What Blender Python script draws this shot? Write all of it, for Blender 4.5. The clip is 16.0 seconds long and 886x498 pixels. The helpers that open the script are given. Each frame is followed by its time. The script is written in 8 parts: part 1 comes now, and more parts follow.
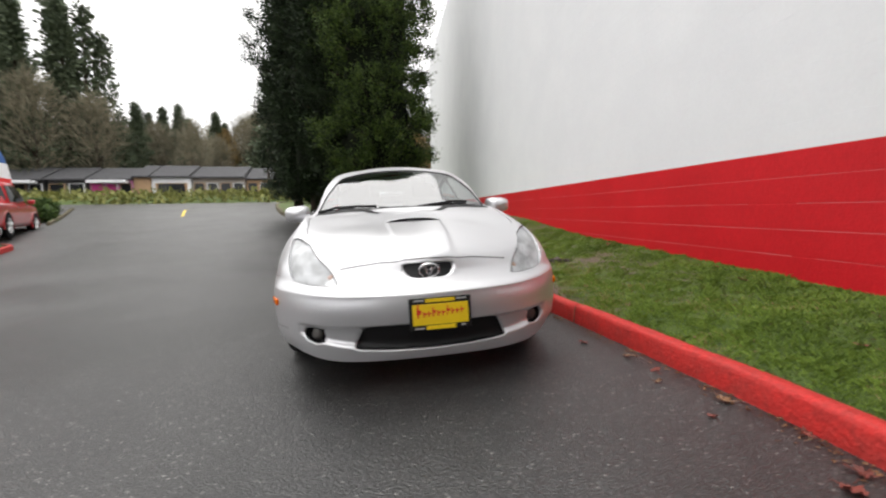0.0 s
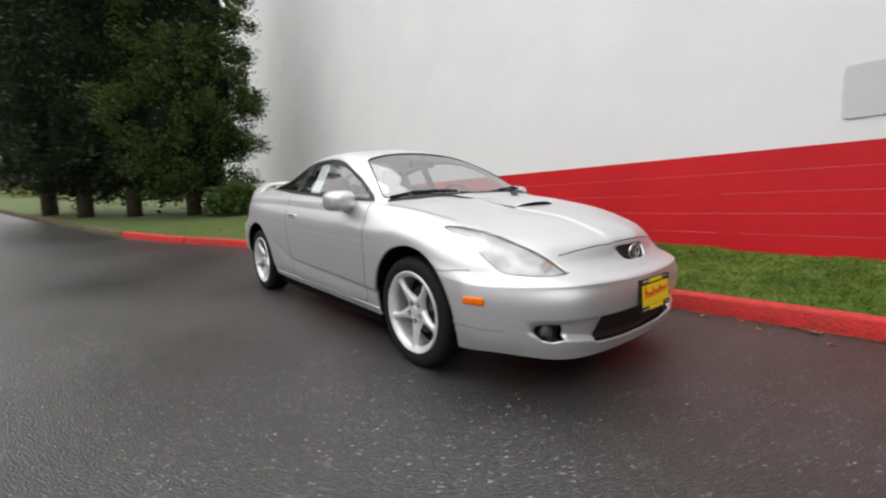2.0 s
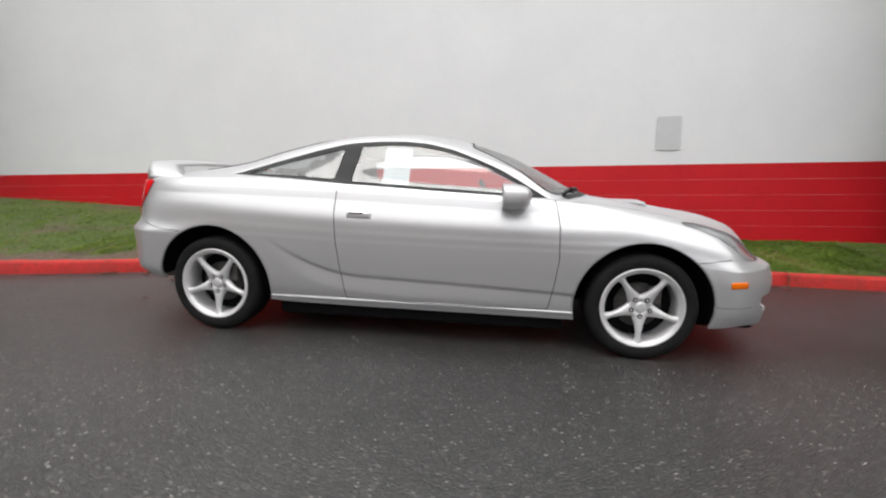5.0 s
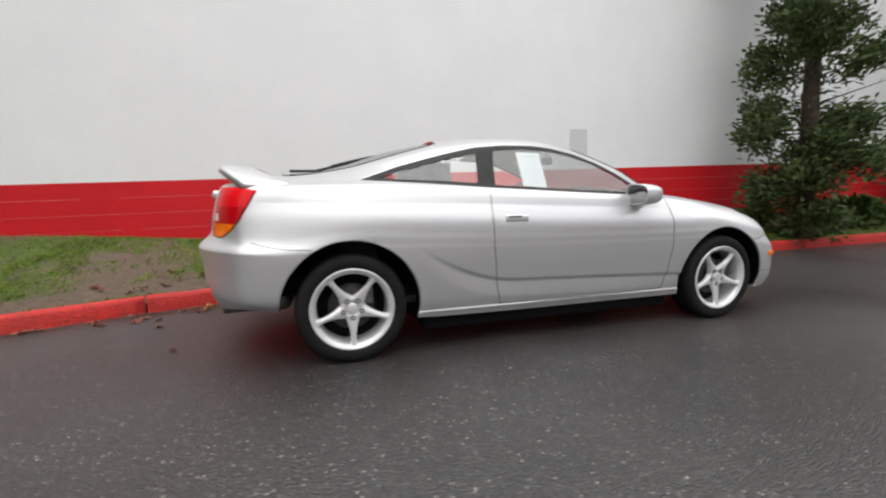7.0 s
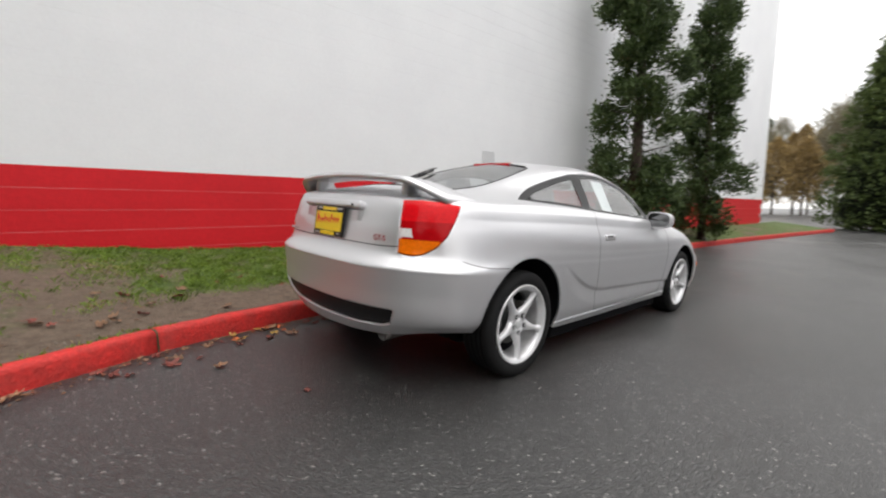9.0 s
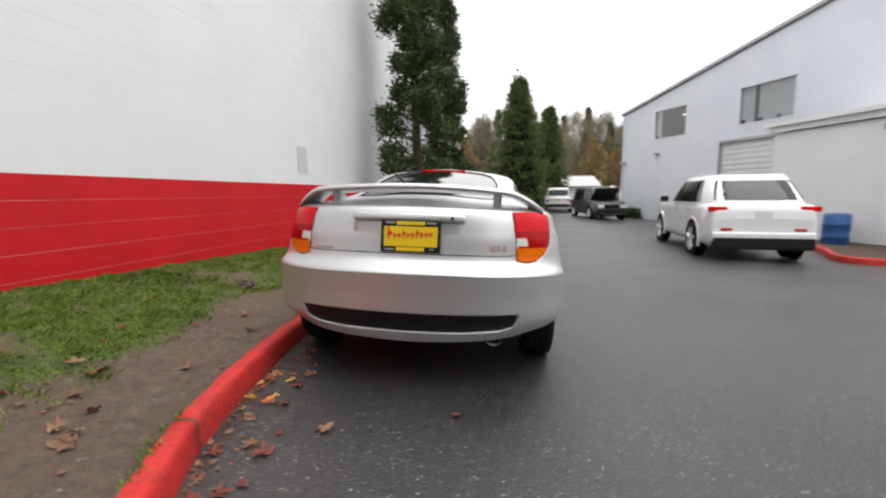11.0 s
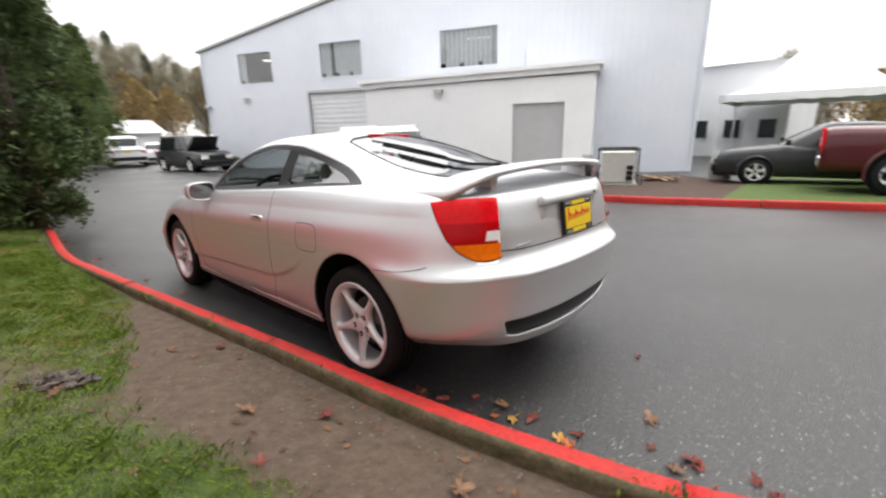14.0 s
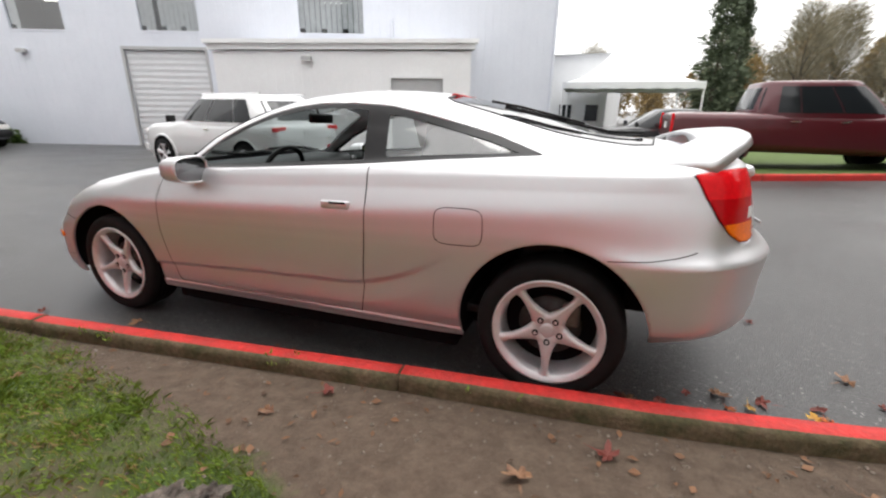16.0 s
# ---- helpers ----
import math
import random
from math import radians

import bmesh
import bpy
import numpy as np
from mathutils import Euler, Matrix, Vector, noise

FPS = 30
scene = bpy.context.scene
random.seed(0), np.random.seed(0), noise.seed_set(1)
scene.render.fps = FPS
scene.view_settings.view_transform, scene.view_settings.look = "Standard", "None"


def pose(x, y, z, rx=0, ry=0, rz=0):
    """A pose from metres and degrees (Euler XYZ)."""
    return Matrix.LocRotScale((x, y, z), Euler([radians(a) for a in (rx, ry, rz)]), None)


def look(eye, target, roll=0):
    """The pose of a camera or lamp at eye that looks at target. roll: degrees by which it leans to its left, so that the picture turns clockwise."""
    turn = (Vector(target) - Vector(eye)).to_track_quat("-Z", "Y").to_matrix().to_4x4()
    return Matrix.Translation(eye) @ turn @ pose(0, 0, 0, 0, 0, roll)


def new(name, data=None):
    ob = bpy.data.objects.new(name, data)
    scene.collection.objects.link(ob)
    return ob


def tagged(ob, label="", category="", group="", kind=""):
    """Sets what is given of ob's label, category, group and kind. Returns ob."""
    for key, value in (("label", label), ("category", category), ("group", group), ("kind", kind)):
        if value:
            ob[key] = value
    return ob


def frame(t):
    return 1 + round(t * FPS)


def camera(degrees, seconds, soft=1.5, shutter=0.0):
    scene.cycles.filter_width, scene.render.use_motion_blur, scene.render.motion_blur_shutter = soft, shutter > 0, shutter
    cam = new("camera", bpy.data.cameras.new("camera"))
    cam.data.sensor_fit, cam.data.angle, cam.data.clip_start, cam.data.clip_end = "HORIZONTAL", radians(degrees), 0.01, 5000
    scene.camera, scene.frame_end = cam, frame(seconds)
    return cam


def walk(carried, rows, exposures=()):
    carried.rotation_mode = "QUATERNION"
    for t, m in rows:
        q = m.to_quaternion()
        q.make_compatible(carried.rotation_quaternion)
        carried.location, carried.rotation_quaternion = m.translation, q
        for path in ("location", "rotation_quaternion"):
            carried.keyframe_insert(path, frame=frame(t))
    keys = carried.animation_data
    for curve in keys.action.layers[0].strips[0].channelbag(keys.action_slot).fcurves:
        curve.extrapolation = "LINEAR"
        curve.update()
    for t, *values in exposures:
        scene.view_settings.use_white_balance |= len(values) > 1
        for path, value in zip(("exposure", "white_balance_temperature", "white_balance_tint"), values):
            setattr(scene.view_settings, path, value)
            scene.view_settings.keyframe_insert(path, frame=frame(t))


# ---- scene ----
cam = camera(92.5, 16.0, 2.2, 0.5)
PATH = [
    (0, (-0.331, -4.286, 0.872), (0.022, -2.326, 0.692), -1.0),
    (0.5, (-0.808, -4.122, 0.848), (-0.288, -2.201, 0.653), -0.1),
    (1, (-1.283, -3.841, 0.826), (-0.57, -1.985, 0.611), 0.2),
    (1.5, (-1.743, -3.515, 0.795), (-0.692, -1.823, 0.611), -1.4),
    (2, (-2.149, -3.169, 0.815), (-0.883, -1.634, 0.613), -1.2),
    (2.5, (-2.535, -2.817, 0.809), (-1.084, -1.455, 0.614), -2.9),
    (3, (-2.786, -2.399, 0.81), (-1.201, -1.196, 0.606), -2.3),
    (3.5, (-3.032, -1.966, 0.82), (-1.253, -1.079, 0.601), -5.1),
    (4, (-3.162, -1.502, 0.834), (-1.306, -0.78, 0.655), -2.4),
    (4.2, (-3.207, -1.317, 0.841), (-1.329, -0.663, 0.632), -1.1),
    (6.3, (-3.309, 0.738, 0.872), (-1.349, 0.417, 0.641), -2.4),
    (6.5, (-3.258, 0.935, 0.874), (-1.31, 0.548, 0.631), -1.9),
    (7, (-3.149, 1.46, 0.883), (-1.246, 0.887, 0.653), -2.5),
    (7.5, (-2.953, 1.925, 0.89), (-1.121, 1.17, 0.616), -0.3),
    (8, (-2.771, 2.391, 0.916), (-1.051, 1.393, 0.703), -3.5),
    (8.2, (-2.677, 2.549, 0.925), (-0.995, 1.487, 0.722), -2.4),
    (10.3, (-1.21, 4.096, 1.093), (-0.537, 2.225, 0.883), -0.6),
    (10.5, (-1.019, 4.148, 1.094), (-0.482, 2.231, 0.899), -1.0),
    (11, (-0.513, 4.208, 1.102), (-0.244, 2.243, 0.844), -0.5),
    (11.5, (-0.022, 4.237, 1.119), (-0.046, 2.261, 0.812), -0.5),
    (12, (0.465, 4.128, 1.133), (0.118, 2.209, 0.69), 4.0),
    (12.5, (0.889, 3.992, 1.169), (0.156, 2.161, 0.84), 1.7),
    (13, (1.283, 3.755, 1.197), (0.257, 2.104, 0.726), -1.1),
    (13.5, (1.672, 3.354, 1.26), (0.517, 1.784, 0.809), 0.2),
    (14, (1.994, 2.961, 1.312), (0.569, 1.665, 0.775), -1.5),
    (14.5, (2.189, 2.522, 1.308), (0.659, 1.377, 0.719), -0.4),
    (15, (2.331, 2.095, 1.305), (0.699, 1.072, 0.769), -2.4),
    (15.5, (2.37, 1.723, 1.268), (0.665, 0.869, 0.666), -2.0),
    (16, (2.413, 1.434, 1.234), (0.638, 0.764, 0.6), 0.7),
]
walk(cam, [(t, look(eye, target, roll)) for t, eye, target, roll in PATH],
     [(0.0, .42), (2.5, .34), (7.0, .32), (10.5, .37), (11.5, .41), (12.0, .40), (12.5, .58), (13.0, .62), (13.5, .70), (14.5, .82), (15.5, .70), (16.0, .70)])

# ---- world and light: a bright overcast sky ----
world = bpy.data.worlds.new("overcast_sky")
scene.world = world
world.use_nodes = True
wn, wl = world.node_tree.nodes, world.node_tree.links
wn.clear()
sky = wn.new("ShaderNodeTexSky")
sky.sky_type, sky.sun_disc = "NISHITA", False
sky.sun_elevation, sky.sun_rotation = radians(48), radians(200)
cloud = wn.new("ShaderNodeMix")
cloud.data_type = "RGBA"
cloud.inputs[0].default_value = 0.93
cloud.inputs[7].default_value = (9.3, 9.1, 8.95, 1)
wbg = wn.new("ShaderNodeBackground")
wbg.inputs[1].default_value = 0.165
wout = wn.new("ShaderNodeOutputWorld")
wl.new(sky.outputs[0], cloud.inputs[6])
# an overcast sky is brighter overhead than low down
way = wn.new("ShaderNodeTexCoord")
up = wn.new("ShaderNodeSeparateXYZ")
lift = wn.new("ShaderNodeMapRange")
lift.inputs[3].default_value, lift.inputs[4].default_value = 0.64, 1.25
dome = wn.new("ShaderNodeVectorMath")
dome.operation = "SCALE"
wl.new(way.outputs["Generated"], up.inputs[0])
wl.new(up.outputs[2], lift.inputs[0])
wl.new(cloud.outputs[2], dome.inputs[0])
wl.new(lift.outputs[0], dome.inputs["Scale"])
wl.new(dome.outputs[0], wbg.inputs[0])
wl.new(wbg.outputs[0], wout.inputs[0])
sun_data = bpy.data.lights.new("sun", "SUN")
sun_data.energy, sun_data.angle, sun_data.color = 0.9, radians(40), (1.0, 0.98, 0.95)
sun = new("sun", sun_data)
sun.matrix_world = look((0, 0, 20), (5.5, -3.0, 0))


# ---- materials ----
def mat(name, color, rough=0.6, metal=0.0, var=0.0, var_scale=4.0, fine=0.0, fine_scale=60.0, bump=0.0, bump_scale=80.0,
        color2=None, coat=0.0, alpha=1.0, emit=None, emit_strength=0.0, spec=0.5, trans=0.0, rough_var=0.0, each=0.0):
    """A surface with broad stains, fine grain, relief and small differences from piece to piece."""
    m = bpy.data.materials.new(name)
    m.use_nodes = True
    nodes, links = m.node_tree.nodes, m.node_tree.links
    b = nodes["Principled BSDF"]
    b.inputs["Roughness"].default_value, b.inputs["Metallic"].default_value = rough, metal
    b.inputs["Coat Weight"].default_value, b.inputs["Coat Roughness"].default_value = coat, 0.06
    b.inputs["Specular IOR Level"].default_value = spec
    b.inputs["Transmission Weight"].default_value = trans
    b.inputs["Alpha"].default_value = alpha
    if emit:
        b.inputs["Emission Color"].default_value = (*emit, 1)
        b.inputs["Emission Strength"].default_value = emit_strength
    base = (*color, 1)
    b.inputs["Base Color"].default_value = base
    place = nodes.new("ShaderNodeNewGeometry")
    last = None
    if var > 0 or color2:
        n = nodes.new("ShaderNodeTexNoise")
        n.inputs["Scale"].default_value, n.inputs["Detail"].default_value, n.inputs["Roughness"].default_value = var_scale, 6, 0.62
        links.new(place.outputs["Position"], n.inputs["Vector"])
        r = nodes.new("ShaderNodeValToRGB")
        r.color_ramp.elements[0].position, r.color_ramp.elements[1].position = 0.36, 0.66
        c2 = color2 or tuple(max(0, c * (1 - var)) for c in color)
        r.color_ramp.elements[0].color, r.color_ramp.elements[1].color = (*c2, 1), base
        links.new(n.outputs["Fac"], r.inputs["Fac"])
        last = r.outputs["Color"]
        if rough_var:
            mr = nodes.new("ShaderNodeMapRange")
            mr.inputs[3].default_value, mr.inputs[4].default_value = rough - rough_var, rough + rough_var
            links.new(n.outputs["Fac"], mr.inputs[0])
            links.new(mr.outputs[0], b.inputs["Roughness"])
    if fine > 0:
        n2 = nodes.new("ShaderNodeTexNoise")
        n2.inputs["Scale"].default_value, n2.inputs["Detail"].default_value = fine_scale, 3
        links.new(place.outputs["Position"], n2.inputs["Vector"])
        mr2 = nodes.new("ShaderNodeMapRange")
        mr2.inputs[1].default_value, mr2.inputs[2].default_value = 0.3, 0.7
        mr2.inputs[3].default_value, mr2.inputs[4].default_value = 1 - fine, 1 + fine
        links.new(n2.outputs["Fac"], mr2.inputs[0])
        mul = nodes.new("ShaderNodeVectorMath")
        mul.operation = "SCALE"
        if last:
            links.new(last, mul.inputs[0])
        else:
            mul.inputs[0].default_value = color
        links.new(mr2.outputs[0], mul.inputs["Scale"])
        last = mul.outputs[0]
    if each > 0:
        info = nodes.new("ShaderNodeObjectInfo")
        mr3 = nodes.new("ShaderNodeMapRange")
        mr3.inputs[3].default_value, mr3.inputs[4].default_value = 1 - each, 1 + each
        links.new(info.outputs["Random"], mr3.inputs[0])
        mul2 = nodes.new("ShaderNodeVectorMath")
        mul2.operation = "SCALE"
        if last:
            links.new(last, mul2.inputs[0])
        else:
            mul2.inputs[0].default_value = color
        links.new(mr3.outputs[0], mul2.inputs["Scale"])
        last = mul2.outputs[0]
    if last:
        links.new(last, b.inputs["Base Color"])
    if bump > 0:
        nb = nodes.new("ShaderNodeTexNoise")
        nb.inputs["Scale"].default_value, nb.inputs["Detail"].default_value = bump_scale, 4
        links.new(place.outputs["Position"], nb.inputs["Vector"])
        bm_ = nodes.new("ShaderNodeBump")
        bm_.inputs["Strength"].default_value, bm_.inputs["Distance"].default_value = bump, 0.01
        links.new(nb.outputs["Fac"], bm_.inputs["Height"])
        links.new(bm_.outputs[0], b.inputs["Normal"])
    return m


def asphalt_material():
    """Worn damp asphalt: dark binder, pale stones, broad wet and dry patches."""
    m = mat("wet_asphalt", (0.03, 0.03, 0.03), 0.42, spec=0.63)
    nodes, links = m.node_tree.nodes, m.node_tree.links
    b = nodes["Principled BSDF"]
    pos = nodes.new("ShaderNodeNewGeometry")
    vor = nodes.new("ShaderNodeTexVoronoi")
    vor.inputs["Scale"].default_value = 115
    links.new(pos.outputs["Position"], vor.inputs["Vector"])
    sep = nodes.new("ShaderNodeSeparateColor")
    links.new(vor.outputs["Color"], sep.inputs[0])
    ramp = nodes.new("ShaderNodeValToRGB")
    e = ramp.color_ramp.elements
    e[0].position, e[0].color = 0.0, (0.019, 0.019, 0.019, 1)
    e[1].position, e[1].color = 1.0, (0.23, 0.222, 0.21, 1)
    for p, c in ((0.5, 0.027), (0.90, 0.043), (0.975, 0.070)):
        k = ramp.color_ramp.elements.new(p)
        k.color = (c, c * 0.98, c * 0.96, 1)
    links.new(sep.outputs[0], ramp.inputs[0])
    broad = nodes.new("ShaderNodeTexNoise")
    broad.inputs["Scale"].default_value, broad.inputs["Detail"].default_value = 0.5, 4
    links.new(pos.outputs["Position"], broad.inputs["Vector"])
    mr = nodes.new("ShaderNodeMapRange")
    mr.inputs[1].default_value, mr.inputs[2].default_value = 0.3, 0.7
    mr.inputs[3].default_value, mr.inputs[4].default_value = 0.72, 1.4
    links.new(broad.outputs["Fac"], mr.inputs[0])
    sc = nodes.new("ShaderNodeVectorMath")
    sc.operation = "SCALE"
    links.new(ramp.outputs[0], sc.inputs[0])
    links.new(mr.outputs[0], sc.inputs["Scale"])
    links.new(sc.outputs[0], b.inputs["Base Color"])
    mr2 = nodes.new("ShaderNodeMapRange")
    mr2.inputs[1].default_value, mr2.inputs[2].default_value = 0.3, 0.7
    mr2.inputs[3].default_value, mr2.inputs[4].default_value = 0.30, 0.46
    links.new(broad.outputs["Fac"], mr2.inputs[0])
    links.new(mr2.outputs[0], b.inputs["Roughness"])
    fine = nodes.new("ShaderNodeTexNoise")
    fine.inputs["Scale"].default_value, fine.inputs["Detail"].default_value = 140, 3
    links.new(pos.outputs["Position"], fine.inputs["Vector"])
    add = nodes.new("ShaderNodeMath")
    add.operation = "SUBTRACT"
    links.new(fine.outputs["Fac"], add.inputs[0])
    links.new(vor.outputs["Distance"], add.inputs[1])
    bp = nodes.new("ShaderNodeBump")
    bp.inputs["Strength"].default_value, bp.inputs["Distance"].default_value = 0.34, 0.010
    links.new(add.outputs[0], bp.inputs["Height"])
    links.new(bp.outputs[0], b.inputs["Normal"])
    return m


def lawn_material():
    """Damp soil with moss and grass: green mottled over brown earth, bare along the worn strip by the kerb."""
    m = mat("lawn_soil", (0.08, 0.1, 0.03), 0.9)
    nodes, links = m.node_tree.nodes, m.node_tree.links
    b = nodes["Principled BSDF"]
    bare = nodes.new("ShaderNodeAttribute")
    bare.attribute_name = "bare"
    pos = nodes.new("ShaderNodeNewGeometry")
    n1 = nodes.new("ShaderNodeTexNoise")
    n1.inputs["Scale"].default_value, n1.inputs["Detail"].default_value, n1.inputs["Roughness"].default_value = 2.6, 8, 0.7
    links.new(pos.outputs["Position"], n1.inputs["Vector"])
    a = nodes.new("ShaderNodeMath")
    a.operation = "ADD"
    links.new(bare.outputs["Fac"], a.inputs[0])
    links.new(n1.outputs["Fac"], a.inputs[1])
    step = nodes.new("ShaderNodeMapRange")
    step.inputs[1].default_value, step.inputs[2].default_value = 0.88, 1.12
    n3 = nodes.new("ShaderNodeTexNoise")
    n3.inputs["Scale"].default_value, n3.inputs["Detail"].default_value, n3.inputs["Roughness"].default_value = 17, 6, 0.7
    links.new(pos.outputs["Position"], n3.inputs["Vector"])
    a2 = nodes.new("ShaderNodeMath")
    a2.operation = "MULTIPLY_ADD"
    a2.inputs[1].default_value = 0.5
    links.new(n3.outputs["Fac"], a2.inputs[0])
    links.new(a.outputs[0], a2.inputs[2])
    links.new(a2.outputs[0], step.inputs[0])
    n2 = nodes.new("ShaderNodeTexNoise")
    n2.inputs["Scale"].default_value, n2.inputs["Detail"].default_value, n2.inputs["Roughness"].default_value = 15, 12, 0.78
    links.new(pos.outputs["Position"], n2.inputs["Vector"])
    soil = nodes.new("ShaderNodeValToRGB")
    soil.color_ramp.elements[0].position, soil.color_ramp.elements[1].position = 0.3, 0.75
    soil.color_ramp.elements[0].color, soil.color_ramp.elements[1].color = (0.064, 0.043, 0.029, 1), (0.190, 0.139, 0.099, 1)
    links.new(n2.outputs["Fac"], soil.inputs[0])
    moss = nodes.new("ShaderNodeValToRGB")
    moss.color_ramp.elements[0].position, moss.color_ramp.elements[1].position = 0.3, 0.75
    moss.color_ramp.elements[0].color, moss.color_ramp.elements[1].color = (0.022, 0.042, 0.007, 1), (0.11, 0.165, 0.026, 1)
    links.new(n2.outputs["Fac"], moss.inputs[0])
    mix = nodes.new("ShaderNodeMix")
    mix.data_type = "RGBA"
    links.new(step.outputs[0], mix.inputs[0])
    links.new(moss.outputs[0], mix.inputs[6])
    links.new(soil.outputs[0], mix.inputs[7])
    links.new(mix.outputs[2], b.inputs["Base Color"])
    bp = nodes.new("ShaderNodeBump")
    bp.inputs["Strength"].default_value, bp.inputs["Distance"].default_value = 0.8, 0.03
    links.new(n2.outputs["Fac"], bp.inputs["Height"])
    links.new(bp.outputs[0], b.inputs["Normal"])
    return m


def glass_material(name, tint, clear, rough=0.02):
    """Pane: a mirror-like gloss over a see-through tint."""
    m = bpy.data.materials.new(name)
    m.use_nodes = True
    nodes, links = m.node_tree.nodes, m.node_tree.links
    nodes.clear()
    out = nodes.new("ShaderNodeOutputMaterial")
    tr = nodes.new("ShaderNodeBsdfTransparent")
    tr.inputs[0].default_value = (*tint, 1)
    gl = nodes.new("ShaderNodeBsdfGlossy")
    gl.inputs["Roughness"].default_value = rough
    edge = nodes.new("ShaderNodeLayerWeight")
    edge.inputs[0].default_value = 0.5
    steep = nodes.new("ShaderNodeMath")
    steep.operation = "POWER"
    steep.inputs[1].default_value = 4.5
    links.new(edge.outputs["Facing"], steep.inputs[0])
    mr = nodes.new("ShaderNodeMapRange")
    mr.inputs[3].default_value, mr.inputs[4].default_value = 1 - clear, 1.0
    links.new(steep.outputs[0], mr.inputs[0])
    mx = nodes.new("ShaderNodeMixShader")
    links.new(mr.outputs[0], mx.inputs[0])
    links.new(tr.outputs[0], mx.inputs[1])
    links.new(gl.outputs[0], mx.inputs[2])
    links.new(mx.outputs[0], out.inputs[0])
    return m


M_ASPHALT = asphalt_material()
M_LAWN = lawn_material()
M_SILVER = mat("silver_paint", (0.67, 0.67, 0.685), 0.38, 0.74, fine=0.06, fine_scale=900, coat=0.15)
M_SILVER_DULL = mat("silver_grey_trim", (0.46, 0.46, 0.47), 0.45, 0.5)
M_TRIM = mat("black_trim", (0.012, 0.012, 0.013), 0.45, var=0.2, var_scale=20, spec=0.3)
# near-black for joints, hollows and undersides, with their shade in the colour
M_DARK = mat("void_shade_black", (0.005, 0.005, 0.006), 0.9, spec=0.1)
M_RUBBER = mat("tyre_rubber", (0.012, 0.012, 0.0125), 0.75, var=0.3, var_scale=12, bump=0.2, bump_scale=300, spec=0.2)
M_REFLECTOR = mat("lamp_reflector", (0.68, 0.685, 0.685), 0.32, 0.25, var=0.5, var_scale=15)
M_PALEAMBER = mat("pale_amber_lens", (0.62, 0.40, 0.31), 0.25)

M_ALLOY = mat("alloy", (0.74, 0.74, 0.75), 0.38, 0.45, var=0.12, var_scale=18)
M_STEEL = mat("dull_steel", (0.20, 0.19, 0.18), 0.5, 0.8, var=0.4, var_scale=25)
M_DISC = mat("dark_brake_steel", (0.07, 0.068, 0.066), 0.6, 0.6, var=0.3, var_scale=30)
M_GLASS = glass_material("car_glass", (0.86, 0.90, 0.90), 0.82)
M_WSHIELD = glass_material("windscreen_glass", (0.68, 0.75, 0.74), 0.60)
M_LENS = glass_material("clear_lens", (0.92, 0.93, 0.94), 0.90, 0.08)
M_REDLENS = mat("red_lens", (0.40, 0.003, 0.006), 0.14, spec=0.18, fine=0.10, fine_scale=60)
M_REDLENS2 = mat("bright_red_lens", (0.66, 0.007, 0.012), 0.14, spec=0.18, fine=0.10, fine_scale=60)
M_AMBER = mat("amber_lens", (0.80, 0.16, 0.004), 0.14, spec=0.2, fine=0.12, fine_scale=60)
M_WHITELENS = mat("white_lens", (0.75, 0.74, 0.72), 0.12, coat=1.0, fine=0.15, fine_scale=140)
M_MIRROR = mat("tinted_mirror", (0.25, 0.255, 0.26), 0.05, 1.0)
M_CHROME = mat("chrome", (0.75, 0.75, 0.76), 0.1, 1.0)
M_YELLOW = mat("yellow_card", (0.80, 0.56, 0.012), 0.4, fine=0.04, fine_scale=90)
M_REDINK = mat("red_ink", (0.62, 0.02, 0.02), 0.5)
M_WHITEPAPER = mat("white_paper", (0.78, 0.80, 0.81), 0.6)
M_INK = mat("grey_blue_ink", (0.45, 0.52, 0.56), 0.6)
M_SEAT = mat("grey_cloth", (0.07, 0.072, 0.075), 0.9, fine=0.2, fine_scale=200)
M_DASH = mat("dash_plastic", (0.025, 0.026, 0.028), 0.55, fine=0.15, fine_scale=150)
M_WALLWHITE = mat("white_block_paint", (0.81, 0.82, 0.83), 0.6, color2=(0.77, 0.78, 0.795), var_scale=0.9, fine=0.012, fine_scale=30, bump=0.10, bump_scale=40)
M_WALLRED = mat("red_block_paint", (0.60, 0.010, 0.017), 0.55, spec=0.3, color2=(0.53, 0.008, 0.014), var_scale=1.3, fine=0.05, fine_scale=25, bump=0.25, bump_scale=55)
M_KERBRED = mat("red_kerb_paint", (0.54, 0.028, 0.024), 0.6, color2=(0.38, 0.032, 0.027), var_scale=9, fine=0.16, fine_scale=45, bump=0.7, bump_scale=60, each=0.08, spec=0.3)
M_JOINTPINK = mat("worn_pale_joint_paint", (0.66, 0.16, 0.17), 0.6, color2=(0.55, 0.06, 0.07), var_scale=3)
M_KERBRAW = mat("mossy_concrete", (0.13, 0.10, 0.06), 0.9, color2=(0.055, 0.055, 0.022), var_scale=9, fine=0.25, fine_scale=50, bump=0.6, bump_scale=60, each=0.08)
M_BLUEGREY = mat("pale_blue_metal", (0.64, 0.668, 0.728), 0.55, color2=(0.60, 0.628, 0.69), var_scale=0.7, fine=0.02, fine_scale=14)
M_OFFWHITE = mat("white_siding", (0.76, 0.768, 0.775), 0.55, color2=(0.72, 0.728, 0.735), var_scale=0.8, fine=0.02, fine_scale=14)
M_GREYDOOR = mat("grey_steel_door", (0.40, 0.405, 0.41), 0.5, var=0.08, var_scale=2)
